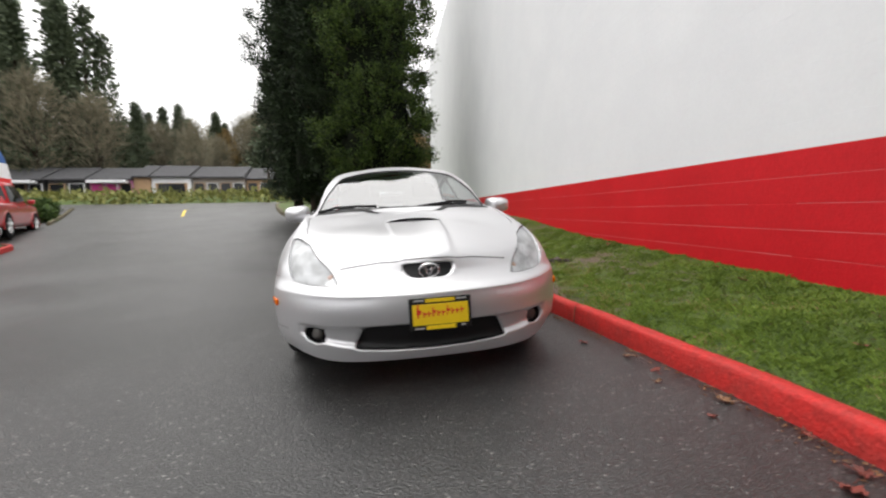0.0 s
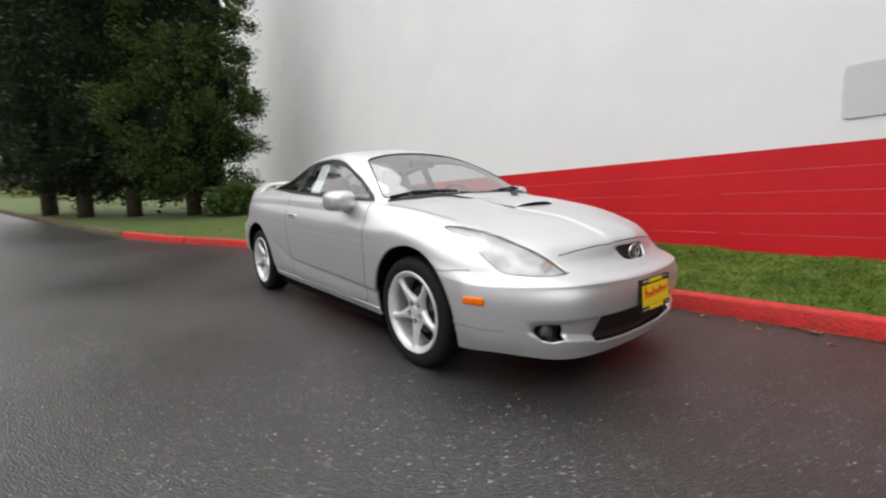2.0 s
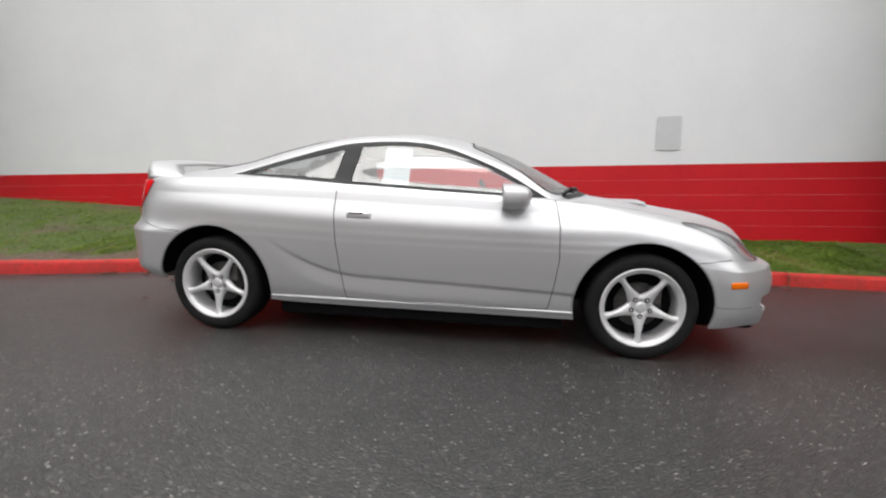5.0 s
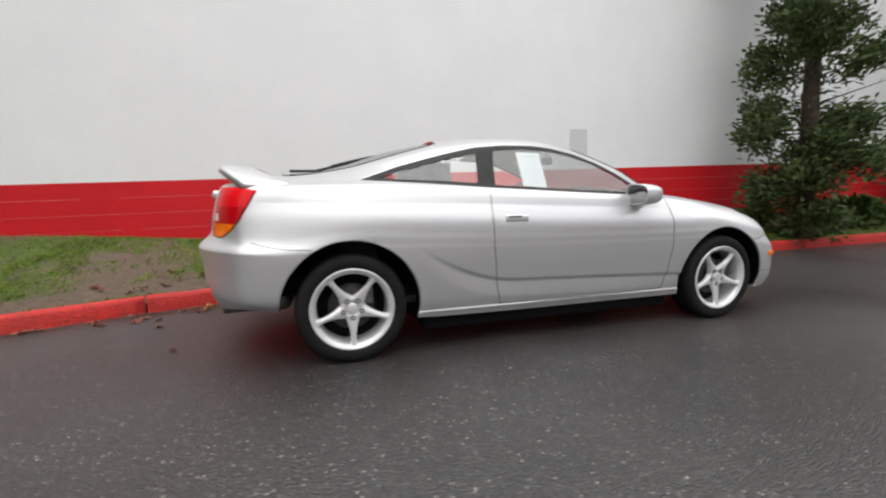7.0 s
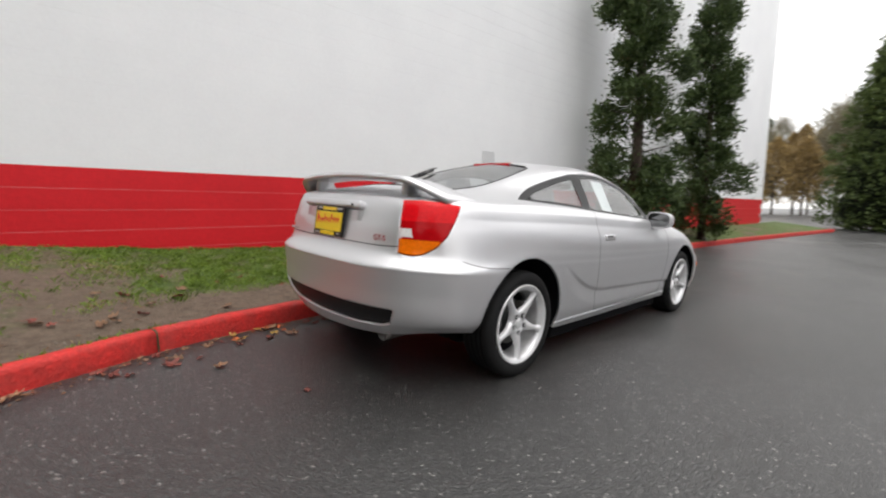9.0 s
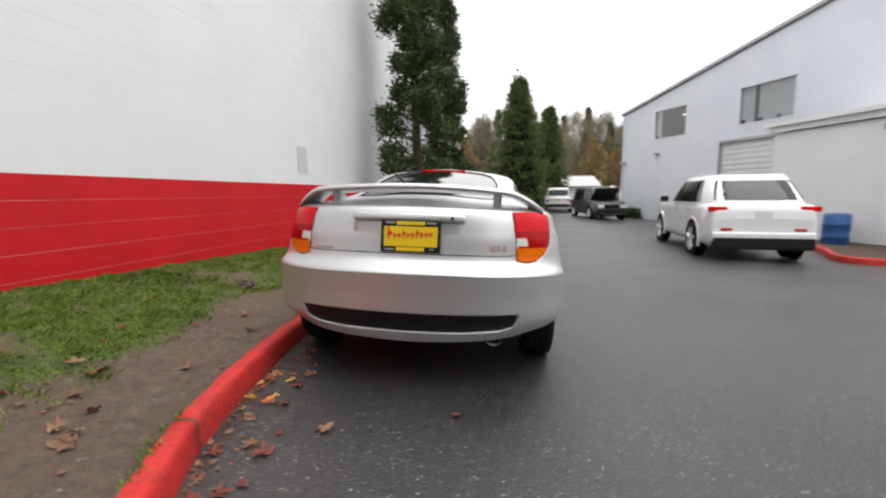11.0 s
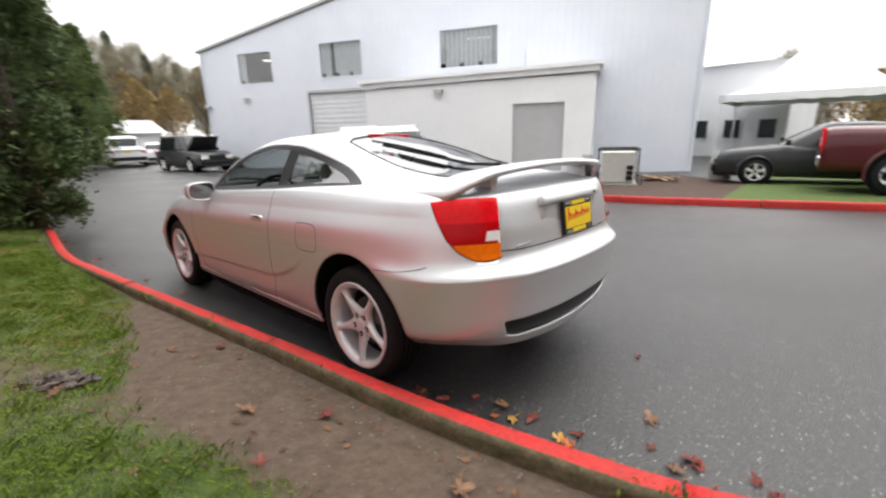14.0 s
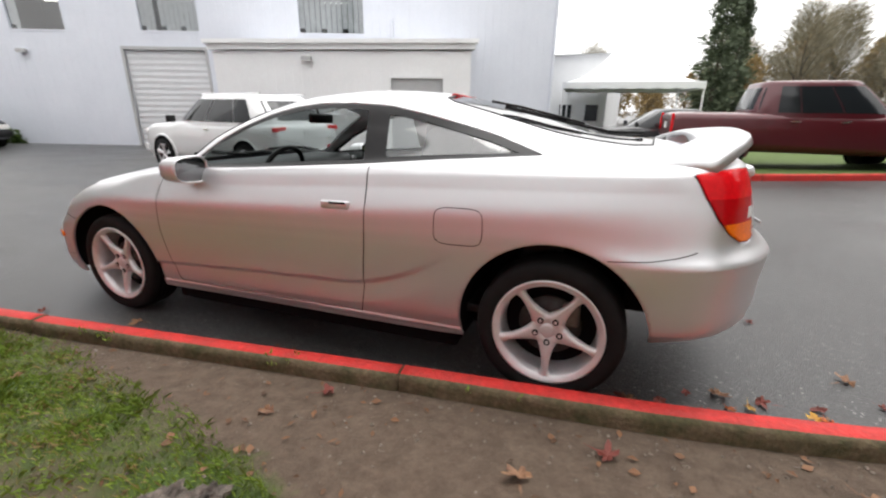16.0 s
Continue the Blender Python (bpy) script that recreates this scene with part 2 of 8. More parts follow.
M_ROLLDOOR = mat("pale_roller_door", (0.62, 0.63, 0.65), 0.5, var=0.06, var_scale=2)
M_ROOF = mat("dark_shingle", (0.07, 0.07, 0.075), 0.85, var=0.4, var_scale=3)
M_BLIND = mat("grey_fabric_blind", (0.55, 0.555, 0.56), 0.8, var=0.15, var_scale=6)
# dark grey puts the rooms' dimness into the wall colour
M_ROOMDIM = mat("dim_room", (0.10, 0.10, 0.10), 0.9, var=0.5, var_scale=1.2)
M_SHOPGLASS = glass_material("window_pane", (0.80, 0.83, 0.84), 0.86)
M_TUBE = mat("lit_tube", (0.9, 0.9, 0.88), 0.5, emit=(1.0, 0.97, 0.9), emit_strength=1.6)
M_BARK = mat("bark", (0.07, 0.05, 0.036), 0.9, var=0.45, var_scale=14, bump=0.7, bump_scale=40)
M_CONCRETE = mat("concrete", (0.36, 0.345, 0.32), 0.85, var=0.25, var_scale=2.5, fine=0.1, fine_scale=40, bump=0.3)
M_MULCH = mat("bark_mulch", (0.075, 0.042, 0.028), 0.95, var=0.5, var_scale=9, fine=0.4, fine_scale=60, bump=0.9, bump_scale=50)
M_TENT = mat("white_canvas", (0.74, 0.75, 0.76), 0.7, var=0.04, var_scale=1.5)
M_BARREL = mat("blue_plastic", (0.02, 0.09, 0.28), 0.45, var=0.2, var_scale=6)
M_WHITEPAINT = mat("white_car_paint", (0.78, 0.79, 0.80), 0.3, 0.0, coat=0.8)
M_BLACKPAINT = mat("black_car_paint", (0.014, 0.015, 0.018), 0.35, 0.0, coat=0.3)
M_MAROON = mat("dark_red_car_paint", (0.075, 0.005, 0.010), 0.3, 0.1, coat=0.5)
M_REDPAINT = mat("red_car_paint", (0.45, 0.015, 0.02), 0.3, 0.1, coat=0.8)
M_CARGLASS = mat("dark_car_glass", (0.012, 0.014, 0.016), 0.08, spec=0.4)


def foliage(name, dark, light, straw=None, start=0.3):
    """Leaves that differ from clump to clump."""
    m = bpy.data.materials.new(name)
    m.use_nodes = True
    nodes, links = m.node_tree.nodes, m.node_tree.links
    b = nodes["Principled BSDF"]
    b.inputs["Roughness"].default_value = 0.65
    b.inputs["Specular IOR Level"].default_value = 0.3
    g = nodes.new("ShaderNodeNewGeometry")
    n = nodes.new("ShaderNodeTexNoise")
    n.inputs["Scale"].default_value, n.inputs["Detail"].default_value = 1.7, 4
    links.new(g.outputs["Position"], n.inputs["Vector"])
    mx = nodes.new("ShaderNodeMath")
    mx.operation = "MULTIPLY_ADD"
    mx.inputs[1].default_value = 0.45 if straw else 0.6
    links.new(g.outputs["Random Per Island"], mx.inputs[0])
    links.new(n.outputs["Fac"], mx.inputs[2])
    r = nodes.new("ShaderNodeValToRGB")
    r.color_ramp.elements[0].position, r.color_ramp.elements[1].position = start, 1.05
    r.color_ramp.elements[0].color, r.color_ramp.elements[1].color = (*dark, 1), (*light, 1)
    if straw:
        k = r.color_ramp.elements.new(0.98)
        k.color = (*light, 1)
        r.color_ramp.elements[2].position = 1.06
        r.color_ramp.elements[2].color = (*straw, 1)
    links.new(mx.outputs[0], r.inputs[0])
    links.new(r.outputs[0], b.inputs["Base Color"])
    return m


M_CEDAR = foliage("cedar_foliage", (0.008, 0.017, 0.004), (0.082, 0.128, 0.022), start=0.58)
# cedar foliage again, with the shade these trees stand in put into the colour
M_SHADEDCEDAR = foliage("shaded_cedar_foliage", (0.005, 0.010, 0.004), (0.021, 0.038, 0.011), start=0.45)
M_PINE = foliage("pine_foliage", (0.014, 0.028, 0.010), (0.085, 0.125, 0.040))
# near-black green holds the shade inside the crowns
M_INNER = mat("crown_shade_dark", (0.009, 0.012, 0.006), 0.9, var=0.4, var_scale=6, spec=0.1)
M_CYPRESS = foliage("cypress_foliage", (0.025, 0.045, 0.012), (0.10, 0.135, 0.035))
M_FARGREEN = foliage("far_conifer_foliage", (0.035, 0.052, 0.032), (0.10, 0.125, 0.07))
M_AUTUMN = foliage("autumn_foliage", (0.13, 0.10, 0.06), (0.34, 0.235, 0.09))
M_BROWNWOOD = foliage("bare_brown_twigs", (0.11, 0.10, 0.07), (0.26, 0.235, 0.16))
M_GRASS = foliage("grass_blades", (0.042, 0.078, 0.009), (0.20, 0.29, 0.040), (0.30, 0.23, 0.10))
M_SHRUB = foliage("shrub_leaves", (0.02, 0.045, 0.012), (0.08, 0.13, 0.03))
M_LITTER = foliage("leaf_litter", (0.035, 0.022, 0.014), (0.20, 0.10, 0.05))
M_LEAFRED = mat("red_brown_leaf", (0.24, 0.05, 0.035), 0.7, color2=(0.13, 0.035, 0.025), var_scale=25, each=0.3)
M_LEAFTAN = mat("tan_leaf", (0.27, 0.15, 0.08), 0.7, color2=(0.16, 0.08, 0.045), var_scale=25, each=0.25)


# ---- building helpers ----
def thing(name, at=(0, 0, 0), turn=None, label="", category="", group="", kind=""):
    ob = new(name)
    ob.matrix_world = Matrix.Translation(at) @ (turn.to_4x4() if turn else Matrix.Identity(4))
    ob.empty_display_size = 0.1
    return tagged(ob, label, category, group, kind)


def mesh_data(name, verts, faces, material, smooth=True):
    me = bpy.data.meshes.new(name)
    me.from_pydata([tuple(v) for v in verts], [], [tuple(f) for f in faces])
    for m in (material if isinstance(material, (list, tuple)) else (material,)):
        me.materials.append(m)
    if smooth:
        me.polygons.foreach_set("use_smooth", [True] * len(me.polygons))
    me.update()
    return me


def pmesh(name, verts, faces, material, parent=None, smooth=True, label="", kind=""):
    ob = new(name, mesh_data(name, verts, faces, material, smooth))
    if parent is not None:
        ob.parent = parent
    return tagged(ob, label, kind=kind)


def part(name, bm, material, parent=None, label="", smooth=False):
    """Links a bmesh as one mesh object under a thing or a part."""
    me = bpy.data.meshes.new(name)
    bm.normal_update()
    bm.to_mesh(me)
    bm.free()
    for m in (material if isinstance(material, (list, tuple)) else (material,)):
        me.materials.append(m)
    if smooth:
        me.polygons.foreach_set("use_smooth", [True] * len(me.polygons))
    ob = new(name, me)
    if parent is not None:
        ob.parent = parent
    return tagged(ob, label)


def box(bm, c, s, bevel=0.0, rot=None, seg=2):
    """Adds a box with centre c and size s, its edges rounded."""
    r = bmesh.ops.create_cube(bm, size=1.0)
    vs = r["verts"]
    bmesh.ops.scale(bm, vec=s, verts=vs)
    if bevel > 0:
        es = list({e for v in vs for e in v.link_edges})
        g = bmesh.ops.bevel(bm, geom=es, offset=bevel, segments=seg, affect="EDGES", profile=0.5)
        vs = list({v for f in g["faces"] for v in f.verts} | {v for v in vs if v.is_valid})
    if rot is not None:
        bmesh.ops.rotate(bm, cent=(0, 0, 0), matrix=rot, verts=vs)
    bmesh.ops.translate(bm, vec=c, verts=vs)
    return vs


def tube(bm, a, b, r1, r2=None, seg=10):
    """Adds a tapered round bar from a to b."""
    a, b = Vector(a), Vector(b)
    d = b - a
    r = bmesh.ops.create_cone(bm, cap_ends=True, segments=seg, radius1=r1, radius2=r1 if r2 is None else r2, depth=d.length)
    q = d.to_track_quat("Z", "Y").to_matrix()
    bmesh.ops.rotate(bm, cent=(0, 0, 0), matrix=q, verts=r["verts"])
    bmesh.ops.translate(bm, vec=(a + b) / 2, verts=r["verts"])
    return r["verts"]


def lathe(profile, seg=48, axis="x"):
    """Vertices and faces of a profile of (along, radius) turned about an axis."""
    verts, faces = [], []
    n = len(profile)
    for k in range(seg):
        a = 2 * math.pi * k / seg
        for h, r in profile:
            verts.append((h, r * math.cos(a), r * math.sin(a)))
    for k in range(seg):
        k2 = (k + 1) % seg
        for j in range(n - 1):
            faces.append((k * n + j, k * n + j + 1, k2 * n + j + 1, k2 * n + j))
    return verts, faces


# ---- the lie of the land ----
def rise(x, y):
    """Height of the paved ground: it climbs gently to the wall and more steeply up the lane."""
    if y > 4:
        t = min(y, 7) - 4
        r = 0.108 + 0.027 * t + 0.00325 * t * t + (0.066 * (min(y, 70) - 7) if y > 7 else 0)
    elif y < -4:
        r = -0.108 + 0.003 * (max(y, -60) + 4)
    else:
        r = 0.027 * y
    fade = 1 if y < 7 else max(0.0, 1 - (y - 7) / 15)
    return 0.0314 * max(x, -14) * fade + r if x < 6 else 0.0314 * 6 * fade + r


KERB = [(-0.5, -24), (0.62, -14), (1.12, -8.5), (1.32, -5), (1.39, -3.2), (1.31, -2.2), (1.19, -1.2), (1.085, -.3), (0.96, .8), (0.86, 1.8), (0.70, 2.65),
        (0.54, 3.1), (0.30, 3.75), (-0.2, 5.4), (-0.88, 6.9), (-1.85, 9.0), (-2.75, 12), (-3.7, 15), (-4.75, 18.7), (-5.8, 23.5), (-6.1, 26), (-5.4, 27.6), (-3.0, 28.4), (6.0, 29.2)]


def spline(points, steps):
    """A smooth line through the points."""
    p = [np.array(q, float) for q in points]
    p = [2 * p[0] - p[1]] + p + [2 * p[-1] - p[-2]]
    out = []
    for i in range(1, len(p) - 2):
        for k in range(steps):
            t = k / steps
            out.append(0.5 * (2 * p[i] + (p[i + 1] - p[i - 1]) * t + (2 * p[i - 1] - 5 * p[i] + 4 * p[i + 1] - p[i + 2]) * t * t
                              + (3 * p[i] - p[i - 1] - 3 * p[i + 1] + p[i + 2]) * t ** 3))
    out.append(p[-2])
    return np.array(out)


KERB_LINE = spline(KERB, 10)


def kerb_x(y):
    """Where the foot of the main kerb runs, by y, up to the island's far tip."""
    return float(np.interp(y, KERB_LINE[:201, 1], KERB_LINE[:201, 0]))


def wall_x(y):
    return 2.80 + 0.05 * (y + 2.5)


def wall_foot(y):
    return float(np.interp(y, [-20, -2, 2, 4.5, 9, 14, 30], [0.22, 0.30, 0.45, 0.66, 0.90, 1.02, 1.6]))


# ---- ground, kerb, lawn, wall ----
def ground():
    def axis(lo, hi, fine, step):
        near = np.arange(-fine, fine + 0.01, step)
        return np.concatenate([-np.geomspace(fine + 2, -lo, 14)[::-1], near, np.geomspace(fine + 2, hi, 14)])
    xs, ys = axis(-260, 260, 16, 0.5), axis(-260, 260, 24, 0.5)
    v = [(x, y, rise(x, y)) for y in ys for x in xs]
    n = len(xs)
    f = [(j * n + i, j * n + i + 1, (j + 1) * n + i + 1, (j + 1) * n + i) for j in range(len(ys) - 1) for i in range(n - 1)]
    tagged(pmesh("ground", v, f, M_ASPHALT), "damp dark grey worn asphalt lot, gently sloping", "asphalt", kind="structure")


ground()


def kerb_run(line, name, joint, red_until, label, red_from=0.0):
    """A kerb of cast lengths laid along a line of foot points; the lengths butt with narrow open joints."""
    root = thing(name, label=label, category="kerb", kind="structure")
    seg = np.linalg.norm(np.diff(line, axis=0), axis=1)
    arc = np.concatenate([[0], np.cumsum(seg)])
    prof = [(0.0, -0.06), (0.0, 0.02), (0.008, 0.10), (0.014, 0.120), (0.028, 0.130), (0.06, 0.133), (0.094, 0.130), (0.110, 0.121), (0.116, 0.10), (0.120, -0.06)]
    s = 0.0
    rng = random.Random(5)
    while s < arc[-1] - 0.3:
        e = min(s + joint, arc[-1])
        cuts = np.linspace(s + 0.006, e - 0.006, 22)
        verts, faces = [], []
        lift = rng.uniform(-0.004, 0.004)
        for c in cuts:
            x, y = np.interp(c, arc, line[:, 0]), np.interp(c, arc, line[:, 1])
            x2, y2 = np.interp(c + 0.05, arc, line[:, 0]), np.interp(c + 0.05, arc, line[:, 1])
            x1, y1 = np.interp(c - 0.05, arc, line[:, 0]), np.interp(c - 0.05, arc, line[:, 1])
            tx, ty = x2 - x1, y2 - y1
            ln = math.hypot(tx, ty)
            nx, ny = ty / ln, -tx / ln
            z = rise(x, y)
            for o, h in prof:
                w = 0.006 * noise.noise(Vector((c * 9, o * 40, h * 40)))
                verts.append((x + nx * (o + w), y + ny * (o + w), z + h + lift + w))
        n = len(prof)
        for k in range(len(cuts) - 1):
            for j in range(n - 1):
                faces.append((k * n + j, (k + 1) * n + j, (k + 1) * n + j + 1, k * n + j + 1))
        faces.append(tuple(range(n)))
        faces.append(tuple((len(cuts) - 1) * n + j for j in range(n - 1, -1, -1)))
        ob = pmesh("kerb_stone", verts, faces, [M_KERBRED, M_KERBRAW], root)
        painted = red_from < (s + e) / 2 < red_until
        idx = []
        for k in range(len(cuts) - 1):
            for j in range(n - 1):
                idx.append(0 if painted and j < 6 else 1)
        idx += [1, 1]
        ob.data.polygons.foreach_set("material_index", idx)
        s = e
    return root


RED_END = float(np.linalg.norm(np.diff(KERB_LINE[KERB_LINE[:, 1] < 9.0], axis=0), axis=1).sum())
kerb_run(KERB_LINE, "kerb", 2.07, RED_END, "red-painted concrete kerb, worn and mossy behind")
EAST = spline([(-6.75, -2.1), (-6.85, -1.2), (-7.1, 0.3), (-7.6, 2.6), (-8.3, 5.2), (-9.15, 7.9), (-9.45, 8.6), (-10.3, 8.95), (-12, 9.0), (-17, 9.1)], 8)[::-1]
kerb_run(EAST, "kerb", 2.4, 60, "red-painted concrete kerb of the opposite island", 6.0)
SMALL = spline([(-9.5, -9.6), (-8.45, -7.9), (-7.9, -6.6), (-7.35, -5.5), (-7.5, -5.05), (-8.4, -4.9)], 6)[::-1]
kerb_run(SMALL, "kerb", 2.0, 60, "short red-painted kerb round a mulch bed")


def lawn_z(x, y):
    a = kerb_x(y) + 0.10
    b = wall_x(y) + 0.05
    t = min(1, max(0, (x - a) / (b - a)))
    low = rise(a, y) + (0.048 if -1.2 < y < 4 else 0.048 + 0.052 * min(1, (-1.2 - y) / 1.2) if y < -1.2 else 0.10)
    bump = 0.02 * noise.noise(Vector((x * 1.7, y * 1.7, 3))) * math.sin(math.pi * t)
    return low + (wall_foot(y) - low) * (t ** 0.9) + bump


def bareness(x, y):
    d = x - kerb_x(y) - 0.14
    wide = float(np.interp(y, [-1.2, -.8, .16, .8, 2, 2.8, 4, 5.5], [-.1, .08, .40, .60, .50, .38, .32, -.1]))
    strip = 1 / (1 + math.exp(min(40, max(-40, (d - wide) / .06))))
    spots = 0.15 * math.exp(-((x - 2.2) ** 2 + (y - 0.3) ** 2) / 0.5) + 0.22 * math.exp(-((x - 2.0) ** 2 + (y - 3.4) ** 2) / 1.2)
    mottle = 0.24 * noise.fractal(Vector((x * 1.1, y * 0.8, 7)), 1.0, 2.0, 3)
    return 0.12 + 0.55 * strip + spots + mottle


def lawn():
    rows = np.concatenate([np.arange(-24, -6, 0.4), np.arange(-6, 7, 0.1), np.arange(7, 26.2, 0.4)])
    cols = 34
    v, bare = [], []
    for y in rows:
        a, b = kerb_x(y) + 0.10, wall_x(y) + 0.05
        for c in range(cols):
            x = a + (b - a) * c / (cols - 1)
            v.append((x, y, lawn_z(x, y)))
            bare.append(bareness(x, y))
    f = [(j * cols + i, j * cols + i + 1, (j + 1) * cols + i + 1, (j + 1) * cols + i) for j in range(len(rows) - 1) for i in range(cols - 1)]
    ob = pmesh("lawn", v, f, M_LAWN)
    at = ob.data.attributes.new("bare", "FLOAT", "POINT")
    at.data.foreach_set("value", bare)
    tagged(ob, "patchy mossy lawn with bare trodden soil by the kerb", "lawn", kind="structure")
    rng = random.Random(11)
    gv, gf = [], []
    for k in range(190000):
        y = rng.uniform(-7.5, 8) if k % 3 == 0 else rng.uniform(-4.6, 4.2)
        a, b = kerb_x(y) + 0.14, wall_x(y)
        x = a + (b - a) * rng.random()
        clump = noise.fractal(Vector((x * 5.5, y * 5.5, 0)), 1.0, 2.0, 3)
        m = bareness(x, y) + noise.fractal(Vector((x * 2.6, y * 2.6, 0)), 1.0, 2.0, 4) * 0.16 - 0.10 * clump
        if rng.random() < (m - 0.12) * 3.0:
            continue
        z = lawn_z(x, y) - 0.004
        h, a1 = rng.uniform(0.012, 0.030) * (1.1 + 0.9 * max(-0.6, clump)), rng.uniform(0, 6.28)
        lean = rng.uniform(0.4, 1.5) * h
        w = rng.uniform(0.0012, 0.0026)
        dx, dy = math.cos(a1), math.sin(a1)
        i = len(gv)
        gv += [(x - dy * w, y + dx * w, z), (x + dy * w, y - dx * w, z), (x + dx * lean * 0.4 + dy * w * .7, y + dy * lean * 0.4 - dx * w * .7, z + h * 0.65), (x + dx * lean, y + dy * lean, z + h)]
        gf += [(i, i + 1, i + 2), (i, i + 2, i + 3)]
    tagged(pmesh("grass", gv, gf, M_GRASS, smooth=False), "short green grass blades on the mossy lawn", "grass", kind="stuff")


lawn()

BAND_TOP = 1.28
WALL_Y0, WALL_Y1, WALL_TOP = -21.0, 24.7, 10.6


def long_wall():
    d = Vector((0.05, 1, 0)).normalized()
    n = Vector((-1, 0.05, 0)).normalized()
    root = thing("wall_north", label="white painted block wall with a red painted band along its foot", category="wall", kind="structure")

    def at(y, z, out):
        return (wall_x(y) + n.x * out, y + n.y * out, z)
    core_v = [at(WALL_Y0, -0.6, -0.006), at(WALL_Y1, -0.6, -0.006), at(WALL_Y1, WALL_TOP, -0.006), at(WALL_Y0, WALL_TOP, -0.006),
              at(WALL_Y0, -0.6, -0.4), at(WALL_Y1, -0.6, -9.0), at(WALL_Y1, WALL_TOP, -9.0), at(WALL_Y0, WALL_TOP, -0.4)]
    core_v[4], core_v[7] = at(WALL_Y0, -0.6, -9.0), at(WALL_Y0, WALL_TOP, -9.0)
    pmesh("wall_core", core_v, [(0, 1, 2, 3), (1, 5, 6, 2), (5, 4, 7, 6), (4, 0, 3, 7), (3, 2, 6, 7)], M_WALLWHITE, root, smooth=False)

    def block(y, z, ln, h, out, c=0.0046):
        ring = [at(y, z, 0 - 0.006), at(y + ln, z, -0.006), at(y + ln, z + h, -0.006), at(y, z + h, -0.006)]
        e = 0.0
        top = [at(y + e, z + c, out), at(y + ln - e, z + c, out), at(y + ln - e, z + h - c, out), at(y + e, z + h - c, out)]
        return ring + top, [(4, 5, 6, 7), (0, 1, 5, 4), (1, 2, 6, 5), (2, 3, 7, 6), (3, 0, 4, 7)]
    rng = random.Random(3)
    rest_v, rest_f, red_v, red_f = [], [], [], []
    row = 0
    z = BAND_TOP - 0.2
    while z > -0.4:
        y = WALL_Y0 + (0.2 if row % 2 else 0)
        while y < WALL_Y1 - 0.4:
            if z + 0.2 > wall_foot(y) - 0.05:
                v, f = block(y, z, 0.4, 0.2, -0.0042)
                if -5.2 < y < 5.4:
                    pmesh("block", v, f, M_WALLRED, root, smooth=False)
                else:
                    k = len(red_v)
                    red_v += v
                    red_f += [tuple(i + k for i in q) for q in f]
            y += 0.4
        z -= 0.2
        row += 1
    z, row = BAND_TOP, 0
    while z < WALL_TOP - 0.1:
        y = WALL_Y0 + (0.2 if row % 2 else 0)
        while y < WALL_Y1 - 0.4:
            v, f = block(y, z, 0.4, 0.2, -0.0048, 0.0008)
            k = len(rest_v)
            rest_v += v
            rest_f += [tuple(i + k for i in q) for q in f]
            y += 0.4
        z += 0.2
        row += 1
    tagged(pmesh("red_blocks", red_v, red_f, M_WALLRED, root, smooth=False), kind="stuff")
    tagged(pmesh("white_blocks", rest_v, rest_f, M_WALLWHITE, root, smooth=False), kind="stuff")
    # worn bed joints: pale lines that break off here and there
    for k in range(1, 7):
        z = BAND_TOP - .2 * k
        y = WALL_Y0
        vv, ff = [], []
        while y < WALL_Y1 - 1:
            ln = rng.uniform(1.2, 4.5)
            e = min(y + ln, WALL_Y1)
            if z > wall_foot(y) - .05:
                i = len(vv)
                h = rng.uniform(.0022, .0042)
                vv += [at(y, z - h, -.0035), at(e, z - h, -.0035), at(e, z + h, -.0035), at(y, z + h, -.0035)]
                ff.append((i, i + 1, i + 2, i + 3))
            y = e + (rng.uniform(.02, .5) if rng.random() < .4 else 0)
        if ff:
            pmesh("bed_joint", vv, ff, M_JOINTPINK, root, smooth=False)
    # painted-over hatch
    a0, a1 = -2.80, -2.50
    out = []
    for cy, cz, s in ((a1 - 0.03, 1.87, 0), (a0 + 0.03, 1.87, 90), (a0 + 0.03, 1.50, 180), (a1 - 0.03, 1.50, 270)):
        for q in range(0, 91, 30):
            g = radians(s + q)
            out.append((cy + 0.03 * math.cos(g), cz + 0.03 * math.sin(g)))
    v = [at(y, zz, 0.003) for y, zz in out] + [at(y, zz, 0.008) for y, zz in out]
    k = len(out)
    f = [tuple(range(k, 2 * k))] + [(i, (i + 1) % k, k + (i + 1) % k, k + i) for i in range(k)]
    hatch = pmesh("wall_plate", v, f, mat("grey_plate", (0.60, 0.61, 0.62), 0.6, var=0.04, var_scale=9), smooth=False)
    tagged(hatch, "grey painted rectangular plate with rounded corners on the wall", "plate")


long_wall()


# ---- the silver coupe ----
CAR_TURN = (Matrix.Rotation(radians(-1.8), 3, "Y") @ Matrix.Rotation(radians(1.55), 3, "X"))
car = thing("coupe", (0, 0, 0), CAR_TURN, "silver two-door coupe with rear wing and five-spoke alloys", "car")

